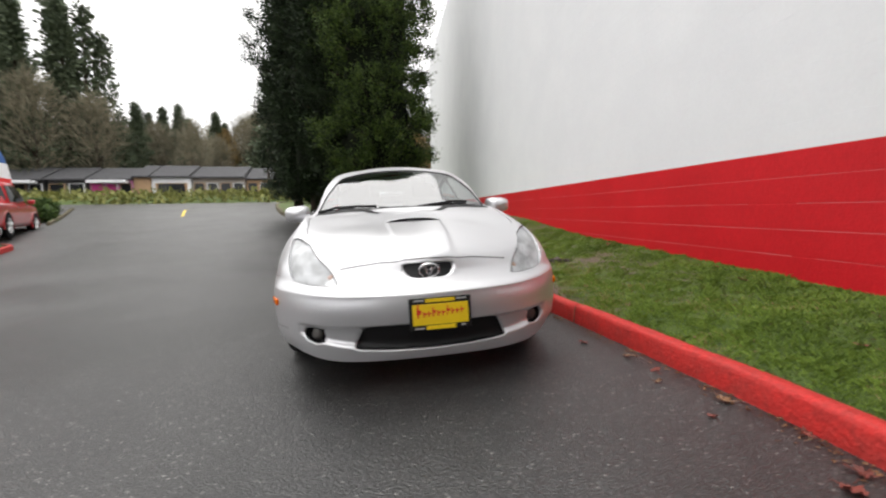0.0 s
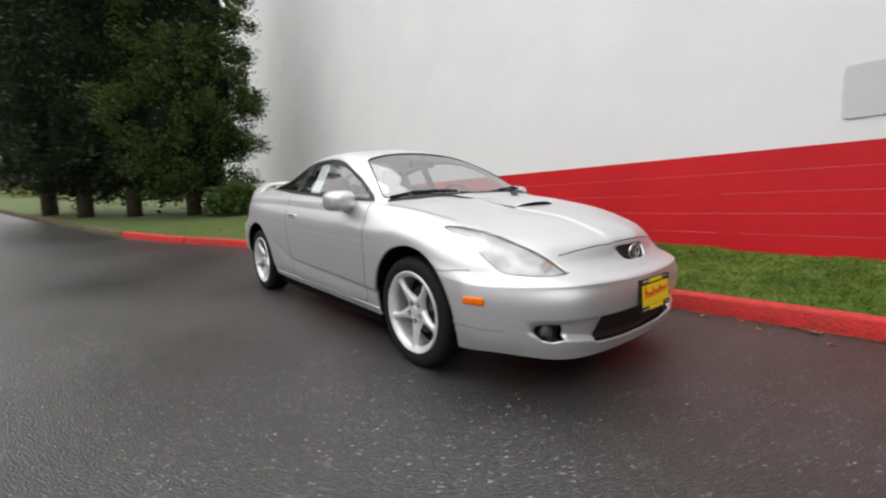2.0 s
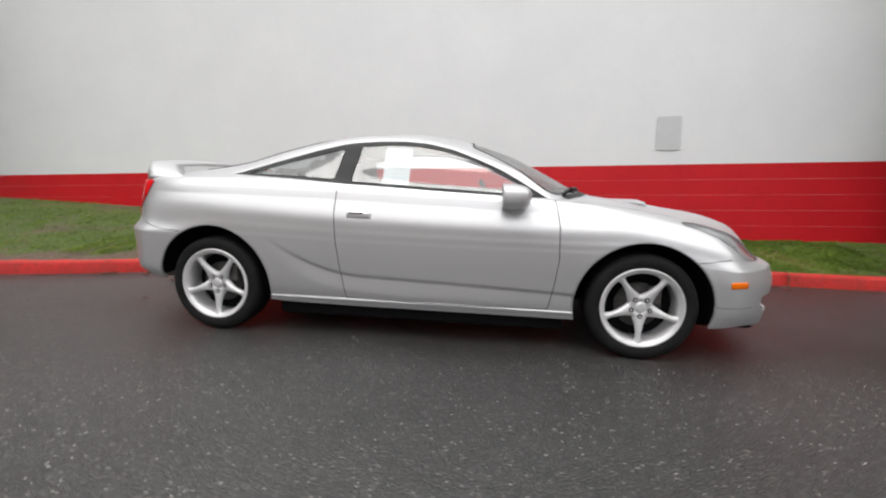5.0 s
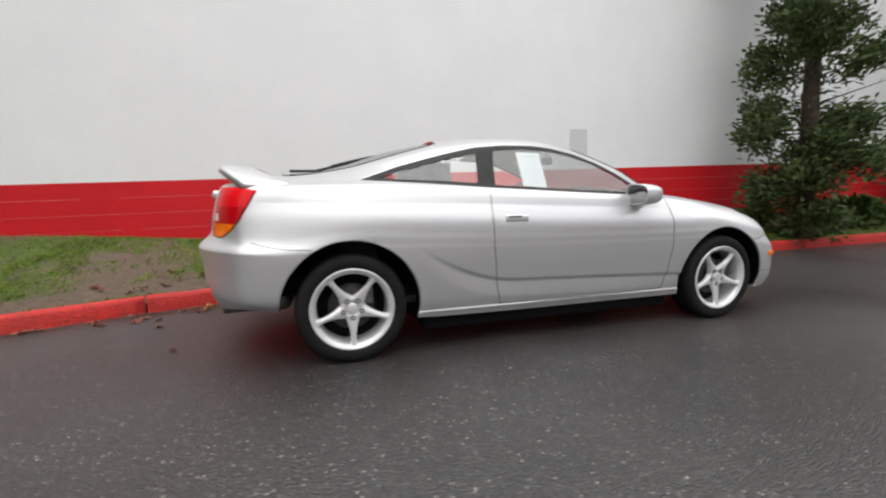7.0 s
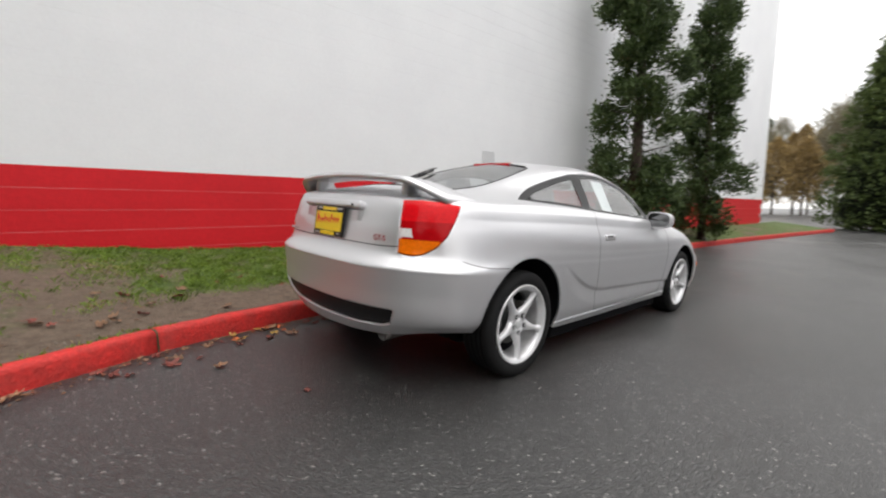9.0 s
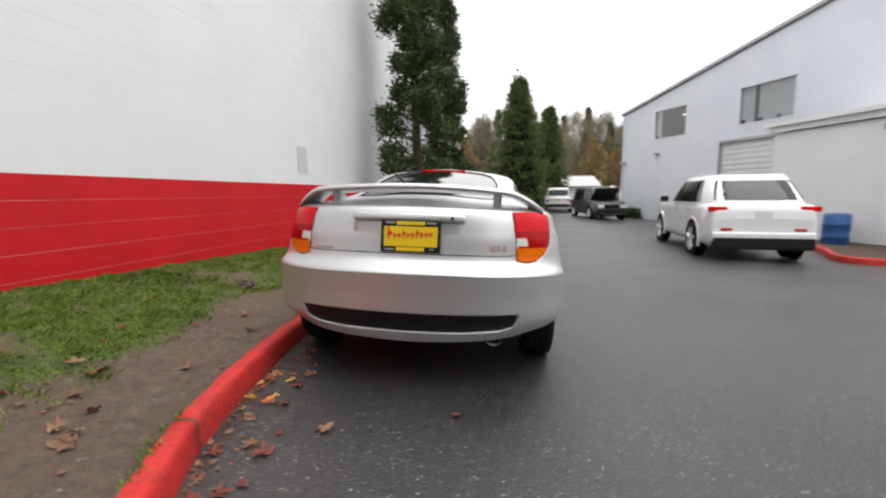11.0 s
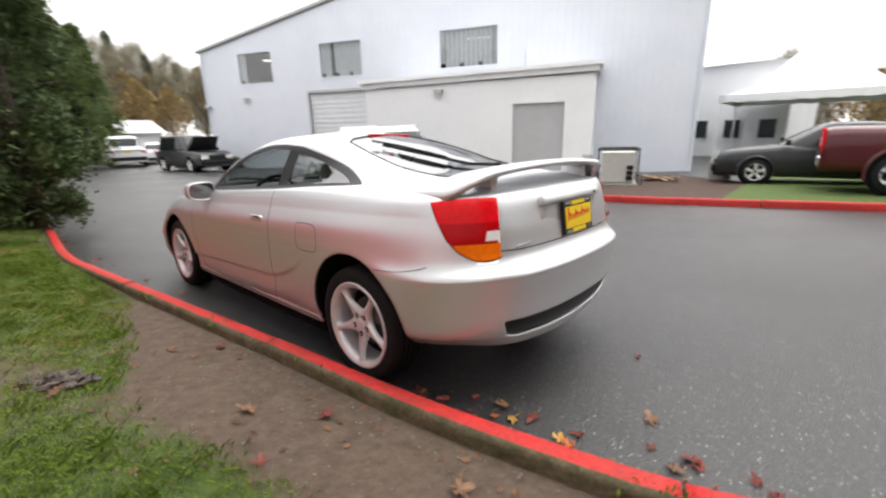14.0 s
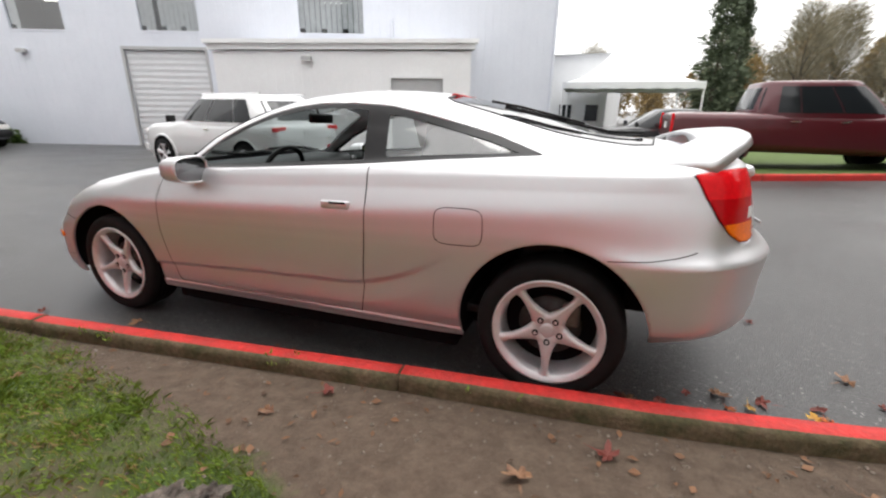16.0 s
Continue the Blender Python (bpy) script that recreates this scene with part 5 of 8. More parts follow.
wiper("windscreen_wiper", [glass_at(x, y) for x, y in ((-.66, -.86), (-.52, -.91), (-.36, -.965), (-.22, -1.0))], .011)
wiper("windscreen_wiper", [glass_at(x, y) for x, y in ((-.20, -1.01), (0.02, -1.005), (.2, -.985), (.38, -.945), (.5, -.91))], .011)
wiper("rear_wiper", [glass_at(x, y, .02) for x, y in ((.02, 1.62), (.10, 1.45), (.20, 1.25), (.33, .98))], .010)
wiper("rear_wiper", [glass_at(x, y, .035) for x, y in ((.36, .92), (.30, 1.05), (.22, 1.22), (.16, 1.34))], .006)
seam("cowl_panel", [uv_xy(.68, -.865), uv_xy(.55, -.955), uv_xy(.3, -1.035), uv_xy(.01, -1.055)], .05, material=M_TRIM, label="black cowl panel", lift=.003)

# cabin
bm = bmesh.new()
vs = box(bm, (0, -.72, .80), (1.36, .42, .22), .07, seg=3)
part("dashboard", bm, M_DASH, car, "dark grey dashboard", smooth=True)
bm = bmesh.new()
box(bm, (0, .25, .30), (1.4, 1.9, .04), .01)
box(bm, (0, .0, .42), (.2, 1.0, .2), .04)
part("cabin_floor", bm, M_DASH, car)
for side in (1, -1):
    seat = new("front_seat")
    seat.parent = car
    seat.empty_display_size = .1
    seat.matrix_local = pose(.36 * side, .22, .34)
    bm = bmesh.new()
    box(bm, (0, -.05, .12), (.48, .5, .16), .06, seg=3)
    part("seat_cushion", bm, M_SEAT, seat, smooth=True)
    bm = bmesh.new()
    box(bm, (0, .27, .40), (.47, .13, .56), .06, Matrix.Rotation(radians(-17), 3, "X"), seg=3)
    bmesh.ops.translate(bm, vec=(0, .16, .10), verts=bm.verts)
    part("seat_back", bm, M_SEAT, seat, smooth=True)
    bm = bmesh.new()
    box(bm, (0, .44, .74), (.25, .09, .17), .04, seg=3)
    part("headrest", bm, M_SEAT, seat, smooth=True)
bm = bmesh.new()
box(bm, (0, 1.02, .62), (1.1, .18, .5), .06, Matrix.Rotation(radians(-24), 3, "X"), seg=3)
bmesh.ops.translate(bm, vec=(0, .25, .06), verts=bm.verts)
rseat = part("rear_bench", bm, M_SEAT, car, "grey cloth rear bench", smooth=True)
for side in (1, -1):
    bm = bmesh.new()
    box(bm, (.32 * side, 1.06, .99), (.22, .07, .13), .035, seg=3)
    part("headrest", bm, M_SEAT, rseat, smooth=True)
bm = bmesh.new()
box(bm, (0, 1.50, .90), (1.16, .44, .03), .012)
part("parcel_shelf", bm, M_DASH, car)
wheel_hub = new("steering_wheel")
wheel_hub.parent = car
wheel_hub.empty_display_size = .05
wheel_hub.matrix_local = pose(.36, -.38, .83, 68)
v, f = [], []
for k in range(40):
    a = 2 * math.pi * k / 40
    for b in range(8):
        g = 2 * math.pi * b / 8
        v.append(((.178 + .015 * math.cos(g)) * math.cos(a), (.178 + .015 * math.cos(g)) * math.sin(a), .015 * math.sin(g)))
for k in range(40):
    for b in range(8):
        f.append((k * 8 + b, ((k + 1) % 40) * 8 + b, ((k + 1) % 40) * 8 + (b + 1) % 8, k * 8 + (b + 1) % 8))
pmesh("wheel_rim", v, f, M_TRIM, wheel_hub)
bm = bmesh.new()
box(bm, (0, 0, -.02), (.13, .11, .06), .025, seg=3)
box(bm, (0, 0, -.015), (.34, .03, .015), .006)
box(bm, (0, -.09, -.015), (.03, .16, .015), .006)
part("wheel_boss", bm, M_TRIM, wheel_hub, smooth=True)
bm = bmesh.new()
box(bm, (0, -.33, 1.165), (.24, .035, .06), .016, seg=3)
tube(bm, (0, -.34, 1.17), (0, -.36, 1.23), .008)
part("interior_mirror", bm, M_TRIM, car, "black interior mirror", smooth=True)
# price sheet inside the passenger window
def sheet():
    q = [skin(*uv_at(y, z)) for y, z in ((.06, 1.175), (.225, 1.18), (.225, .965), (.06, .955))]
    v = [(-(p[0] - .012), p[1], p[2]) for p in q]
    ob = pmesh("price_sheet", v, [(0, 1, 2, 3)], M_WHITEPAPER, car, smooth=False, label="white printed sheet in the side window")
    th = ob.modifiers.new("thickness", "SOLIDIFY")
    th.thickness = .001
    for k in range(7):
        a = (k + .8) / 8.2
        l, r = np.array(v[0]) * (1 - a) + np.array(v[3]) * a, np.array(v[1]) * (1 - a) + np.array(v[2]) * a
        h = .002 if k else .006
        p0, p1 = l + (r - l) * .12, l + (r - l) * (.6 + .05 * (k % 4))
        out = np.array([-.003, 0, 0])
        pmesh("print_line", [p0 + out, p1 + out, p1 + out - np.array([0, 0, h]), p0 + out - np.array([0, 0, h])], [(0, 1, 2, 3)], M_INK, ob, smooth=False)
sheet()


# ---- trees ----
def sprays(points, rng, size, spread, count, up=0.3, puff=0.5, wide=(0.3, 0.48)):
    """Vertices and faces of many small leafy sprays; points are (place, outward direction)."""
    v, f = [], []
    for p, d in points:
        for _ in range(count):
            w = Vector((d[0] + rng.gauss(0, spread), d[1] + rng.gauss(0, spread), d[2] + up + rng.gauss(0, spread * 0.7)))
            if w.length < 1e-4:
                continue
            w.normalize()
            s = w.cross(Vector((rng.gauss(0, 1), rng.gauss(0, 1), rng.gauss(0, 1))))
            if s.length < 1e-4:
                continue
            s.normalize()
            ln = size * rng.uniform(0.6, 1.35)
            wd = ln * rng.uniform(*wide)
            b = Vector(p) + Vector((rng.gauss(0, puff), rng.gauss(0, puff), rng.gauss(0, puff)))
            i = len(v)
            v += [tuple(b), tuple(b + w * ln * .55 + s * wd), tuple(b + w * ln), tuple(b + w * ln * .5 - s * wd)]
            f.append((i, i + 1, i + 2, i + 3))
    return v, f


def crown_radius(shape, t, radius):
    if shape == "column":
        return radius * min(1, 0.75 + t * 1.5) * (1 - max(0, (t - .55) / .45) ** 1.6 * .92)
    if shape == "flame":
        return radius * min(1, .7 + t * 3) * (1 - t) ** .75 + .04
    return radius * min(1, .85 + t) * (1 - t) ** .55 + .03


def limb_tree(name, at, height, radius, material, label, seed, clear=0.6, shape="column", tufts=900, size=.16, count=16, puff=.13, category="tree", gaps=0.0):
    """A trunk with limbs and a crown of foliage tufts with an uneven outline over a shaded inside."""
    rng = random.Random(seed)
    root = thing(name, at, label=label, category=category)
    bm = bmesh.new()
    girth = (.046 if shape == "column" else .035) * height ** .6
    tube(bm, (0, 0, -.25), (0, 0, height * .45), girth, girth * .6, 12)
    tube(bm, (0, 0, height * .45), (rng.uniform(-.1, .1), 0, height * .94), girth * .6, .008, 10)
    for k in range(5):
        a = 6.28 * k / 5 + rng.random()
        tube(bm, (0, 0, .12), (.16 * math.cos(a), .16 * math.sin(a), -.2), .05 * height ** .4, .02, 8)
    pts, core = [], []
    limbs = int(34 + height * 5)
    per = max(3, int(tufts / limbs))
    for k in range(limbs):
        h = clear + (height * .97 - clear) * (k + rng.random()) / limbs
        t = (h - clear) / (height - clear)
        r = crown_radius(shape, t, radius) * (rng.uniform(.8, 1.12) if shape != "pine" else rng.uniform(.55, 1.15))
        a = k * 2.399 + rng.uniform(-.5, .5)
        rise_ = rng.uniform(-.1, .3) if shape != "pine" else rng.uniform(-.2, .22)
        end = Vector((r * math.cos(a), r * math.sin(a), h + r * rise_))
        tube(bm, (0, 0, h - .1 * r), end * .85 + Vector((0, 0, h * .15)), .010 + .006 * r, .004, 5)
        if gaps and noise.noise(Vector((math.cos(a) * 1.3, math.sin(a) * 1.3, h * 1.3 + seed))) < -gaps:
            continue
        plumes = [(rng.gauss(0, .42), rng.gauss(0, .16), rng.uniform(.74, 1.06)) for _ in range(4)]
        for q in range(per):
            if shape == "column":
                # heavy drooping plumes with dark hollows between them
                pa, pz, pr = rng.choice(plumes)
                g = pr - rng.random() ** 1.6 * .34
                b = a + pa + rng.gauss(0, .10)
                rr = r * g
                z = h + rr * rise_ + pz + rng.gauss(0, .07)
            else:
                g = 1 - rng.random() ** 1.6 * .55
                b = a + rng.gauss(0, .42 if shape != "pine" else .28)
                rr = r * g
                z = h + rr * rise_ + rng.gauss(0, .14 if shape != "pine" else .09)
            if z > clear * .75:
                pts.append(((rr * math.cos(b), rr * math.sin(b), z), (math.cos(b), math.sin(b), .15)))
        for q in range(int(per * .6) + 1):
            g = rng.uniform(.1, .6 if shape != "pine" else .42)
            b = a + rng.gauss(0, .7)
            core.append(((r * g * math.cos(b), r * g * math.sin(b), max(clear * .8, h + rng.gauss(0, .2))), (math.cos(b), math.sin(b), 0)))
    part("trunk", bm, M_BARK, root, "brown bark trunk and limbs", smooth=True)
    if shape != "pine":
        # an added opaque core blocks light; its near-black colour is the crown's inner shade
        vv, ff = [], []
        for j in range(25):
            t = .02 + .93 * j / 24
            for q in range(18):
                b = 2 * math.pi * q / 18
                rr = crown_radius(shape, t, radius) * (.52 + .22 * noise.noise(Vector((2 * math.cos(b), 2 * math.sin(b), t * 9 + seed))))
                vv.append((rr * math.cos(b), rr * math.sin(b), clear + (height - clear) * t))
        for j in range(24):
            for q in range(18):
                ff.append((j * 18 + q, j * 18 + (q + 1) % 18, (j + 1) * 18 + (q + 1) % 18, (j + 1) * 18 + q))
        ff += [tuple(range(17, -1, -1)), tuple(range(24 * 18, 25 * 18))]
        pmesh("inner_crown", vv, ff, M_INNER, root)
    v, f = sprays(pts, rng, size, .6, count, up=.45 if shape != "pine" else .3, puff=puff, wide=(.18, .32) if shape != "pine" else (.15, .28))
    v2, f2 = sprays(core, rng, size * 1.8, .9, 16 if shape != "pine" else 9, up=0, puff=puff * 1.6, wide=(.2, .36) if shape != "pine" else (.08, .16))
    k = len(v)
    pmesh("crown", v + v2, f + [tuple(i + k for i in q) for q in f2], material, root, smooth=False, label="dense green foliage")
    return root


def land(x, y):
    return (x, y, rise(x, y) - .02)


def lawn_at(x, y):
    return (x, y, lawn_z(x, y) - .02)


limb_tree("cedar_tree", lawn_at(.15, 10.8), 11.5, 1.95, M_CEDAR, "tall broad yellow-green cedar beside the wall", 1, .62, tufts=1250, size=.078, count=125, puff=.13)
# these three wear the foliage colour darkened for shade
limb_tree("cedar_tree", lawn_at(-1.15, 12.1), 11.5, 1.5, M_SHADEDCEDAR, "tall green cedar in shade-darkened colour, grown into its neighbour", 8, .75, tufts=850, size=.085, count=95, puff=.14)
limb_tree("cedar_tree", lawn_at(-2.25, 13.1), 12.5, 1.4, M_SHADEDCEDAR, "tall columnar cedar on the lawn, coloured dark for shade", 2, .8, tufts=950, size=.09, count=90, puff=.14)
limb_tree("cedar_tree", lawn_at(-3.1, 14.6), 12.5, 1.5, M_SHADEDCEDAR, "tall narrow cedar on the lawn, coloured dark for shade", 3, .8, tufts=850, size=.09, count=88, puff=.14)
limb_tree("pine_tree", lawn_at(1.44, -5.7), 9.0, .93, M_PINE, "open-branched dark green conifer by the wall", 4, .25, "pine", tufts=1500, size=.085, count=58, puff=.085, gaps=.22)
limb_tree("pine_tree", lawn_at(1.32, -10.0), 7.2, .98, M_PINE, "smaller open conifer by the wall", 5, .25, "pine", tufts=1000, size=.095, count=50, puff=.095, gaps=.22)
limb_tree("cypress_tree", land(-1.75, -28), 9.5, 2.95, M_CYPRESS, "dense pointed columnar cypress", 6, .2, "flame", tufts=1200, size=.14, count=18, puff=.13)
limb_tree("cypress_tree", land(-5.0, -38), 9.4, 2.25, M_CYPRESS, "dense pointed columnar cypress, farther off", 7, .2, "flame", tufts=1000, size=.16, count=16, puff=.14)


def shrub(at, r, h, seed, material=None, label="low rounded green shrub"):
    rng = random.Random(seed)
    root = thing("shrub", at, label=label, category="shrub")
    bm = bmesh.new()
    pts = []
    for k in range(9):
        a = rng.uniform(0, 6.28)
        tube(bm, (0, 0, -.03), (r * .5 * math.cos(a), r * .5 * math.sin(a), h * .6), .012, .004, 5)
    for k in range(260):
        a, e = rng.uniform(0, 6.28), math.asin(rng.random())
        g = rng.uniform(.6, 1)
        pts.append(((r * g * math.cos(a) * math.cos(e), r * g * math.sin(a) * math.cos(e), h * g * math.sin(e) + .04), (math.cos(a), math.sin(a), math.sin(e))))
    part("stems", bm, M_BARK, root)
    v, f = sprays(pts, rng, r * .16, .6, 9, puff=r * .06)
    pmesh("leaves", v, f, material or M_SHRUB, root, smooth=False)


shrub(land(-7.3, -25.2), 1.0, .85, 21)
shrub(land(-8.6, -22.6), .8, .6, 22)
shrub(lawn_at(1.0, 9.6), .8, .8, 23, label="dark shrub at the foot of the cedar")
shrub(lawn_at(1.9, -7.6), .5, .45, 24, label="small shrub at the foot of the conifer")


# distant woods, shared meshes
def far_mesh(name, shape, seed, height, radius, material, n, size, count):
    rng = random.Random(seed)
    pts = []
    for k in range(n):
        t = rng.random() ** (1.35 if shape == "cone" else .8)
        a = rng.uniform(0, 6.28)
        if shape == "cone":
            layer = .75 + .35 * math.sin(t * 38 + seed)
            r = radius * (1 - t) * rng.uniform(.35, 1.1) * layer + .06
            z = height * (.06 + .94 * t)
        else:
            lump = math.sin(math.pi * min(1, .12 + t * .9)) ** .7
            r = radius * lump * rng.uniform(.3, 1.05) * (.8 + .3 * math.sin(3 * a + 9 * t + seed))
            z = height * (.2 + .8 * t)
        pts.append(((r * math.cos(a), r * math.sin(a), z), (math.cos(a), math.sin(a), -.1 if shape == "cone" else .5)))
    v, f = sprays(pts, rng, size, .6, count, up=0.1 if shape == "cone" else .5, puff=size * .5, wide=(.012, .035) if "brown" in name else (.15, .28))
    bm = bmesh.new()
    tube(bm, (0, 0, -1), (0, 0, height * (.95 if shape == "cone" else .6)), .02 * height, .02, 7)
    if shape != "cone":
        for k in range(14):
            a = rng.uniform(0, 6.28)
            z = height * rng.uniform(.25, .6)
            tube(bm, (0, 0, z), (radius * .7 * math.cos(a), radius * .7 * math.sin(a), z + height * .3), .006 * height, .01, 5)
    trunk = bpy.data.meshes.new("far_trunk")
    bm.to_mesh(trunk)
    bm.free()
    trunk.materials.append(M_BARK)
    return mesh_data(name, v, f, material, False), trunk


FAR_KINDS = {"fir": far_mesh("fir_crown", "cone", 41, 12, 2.5, M_FARGREEN, 620, .36, 11),
             "tall_fir": far_mesh("tall_fir_crown", "cone", 45, 12, 2.2, M_FARGREEN, 1300, .30, 8),
             "thin_fir": far_mesh("thin_fir_crown", "cone", 46, 12, 1.9, M_FARGREEN, 330, .42, 7),
             "autumn": far_mesh("autumn_crown", "round", 42, 9, 2.8, M_AUTUMN, 620, .30, 7),
             "brown": far_mesh("brown_crown", "round", 43, 11, 3.0, M_BROWNWOOD, 520, .95, 9),
             "green": far_mesh("green_crown", "round", 44, 8, 3.2, M_FARGREEN, 480, .45, 6)}
FAR_WORDS = {"fir": ("fir_tree", "dark distant fir in the woods"), "tall_fir": ("fir_tree", "tall dark fir standing clear"), "thin_fir": ("fir_tree", "tall thin fir with sparse limbs and bare trunk"), "autumn": ("autumn_tree", "distant tree with yellow-brown autumn leaves"),
             "brown": ("bare_tree", "distant leaf-bare brown tree"), "green": ("leafy_tree", "distant rounded green tree")}


def far_tree(kind, x, y, z, scale, rot):
    crown, trunk = FAR_KINDS[kind]
    name, label = FAR_WORDS[kind]
    root = thing(name, (x, y, z), label=label, category="tree", group="distant woods")
    root.matrix_world = Matrix.LocRotScale((x, y, z), Euler((0, 0, rot)), (scale, scale, scale * 1.05))
    for nm, me in (("trunk", trunk), ("crown", crown)):
        ob = new(nm, me)
        ob.parent = root


def woods():
    rng = random.Random(77)
    # up the lane
    for k in range(210):
        x = -98 + 116 * (k + rng.random()) / 210
        y = rng.uniform(66, 92)
        far_tree(rng.choice(("fir", "fir", "brown", "fir", "autumn", "fir", "green", "brown")), x, y, rise(-14, y) - .3, rng.uniform(.7, 1.2), rng.uniform(0, 6))
    for x, y, s, kind in ((-53, 56, 2.7, "tall_fir"), (-49, 59, 2.4, "tall_fir"), (-58, 54, 2.7, "tall_fir"), (-64, 52, 2.5, "tall_fir"), (-45, 60, 2.2, "tall_fir"), (-42, 58, 1.9, "tall_fir"), (-38.6, 61, 2.0, "tall_fir"), (-37.2, 63, 2.0, "thin_fir"), (-35.6, 64, 1.75, "thin_fir"), (-41, 64, 2.1, "thin_fir"), (-14.5, 66, 1.6, "thin_fir"), (-40, 57, 1.25, "brown"), (-35, 60, 1.1, "brown"), (-31, 62, 1.0, "fir"), (-55, 50, 1.2, "brown"), (-48, 52, 1.15, "brown"), (-24, 62, .85, "brown"), (-72, 50, 1.8, "fir")):
        far_tree(kind, x, y, rise(-14, y) - .3, s, rng.uniform(0, 6))
    # beyond the far end of the yard
    for k in range(64):
        x = -42 + 56 * (k + rng.random()) / 64
        y = rng.uniform(-96, -64)
        far_tree(rng.choice(("autumn", "brown", "brown", "fir", "brown", "autumn")), x, y, rise(0, y) + (-62 - y) * .2 - 1.2, rng.uniform(.8, 1.15), rng.uniform(0, 6))
    # behind the tent and the pickup
    for x, y, s in ((-46, 12.6, .62), (-47, 16.5, .8), (-50, 20, .8), (-46, 24, .7)):
        far_tree("brown" if y > 16 else "autumn", x, y, rise(x, y) - .3, s, rng.uniform(0, 6))
    for k in range(30):
        y = rng.uniform(-2, 62)
        far_tree(rng.choice(("autumn", "brown", "brown", "autumn")), rng.uniform(-66, -50), y, rise(-14, y) - 1.2, rng.uniform(.6, .95), rng.uniform(0, 6))
    for x, y, s in ((-39, 8.6, 1.0), (-41, 10.2, .85), (-36, 33, .8)):
        far_tree("tall_fir", x, y, rise(x, y) - .3, s, rng.uniform(0, 6))


woods()


# ---- the pale metal building across the yard ----
BU = Vector((-.376, .927, 0)).normalized()
BN = Vector((.927, .376, 0)).normalized()
B0 = Vector((-7.5, -24.8, 0))


def bpos(s, z, out=0.0):
    p = B0 + BU * s + BN * out
    return (p.x, p.y, z)


def wall_panel(root, name, outline, holes, thickness, out, material):
    """A wall with real openings: outline of (s, z), holes as (s0, z0, s1, z1); built from strips between the openings."""
    bm = bmesh.new()
    ss = sorted({s for s, _ in outline} | {h[0] for h in holes} | {h[2] for h in holes})
    bottom = min(z for _, z in outline)
    top_pts = sorted([(s, z) for s, z in outline if z > bottom + .01])

    def top(s):
        return float(np.interp(s, [p[0] for p in top_pts], [p[1] for p in top_pts]))
    for a, b in zip(ss[:-1], ss[1:]):
        spans = [(bottom, None)]
        for h in holes:
            if h[0] <= a + 1e-6 and h[2] >= b - 1e-6:
                new_spans = []
                for lo, hi in spans:
                    if h[3] <= lo or (hi is not None and h[1] >= hi):
                        new_spans.append((lo, hi))
                        continue
                    if h[1] > lo + 1e-6:
                        new_spans.append((lo, h[1]))
                    new_spans.append((h[3], hi))
                spans = new_spans
        for lo, hi in spans:
            q = [(a, lo), (b, lo), (b, hi if hi is not None else top(b)), (a, hi if hi is not None else top(a))]
            fr = [bm.verts.new(bpos(s, z, out)) for s, z in q]
            bk = [bm.verts.new(bpos(s, z, out - thickness)) for s, z in q]
            bm.faces.new(fr)
            bm.faces.new(bk[::-1])
            for k in range(4):
                bm.faces.new((fr[k], bk[k], bk[(k + 1) % 4], fr[(k + 1) % 4]))
    bmesh.ops.remove_doubles(bm, verts=bm.verts, dist=.001)
    bmesh.ops.recalc_face_normals(bm, faces=bm.faces)
    return part(name, bm, material, root)


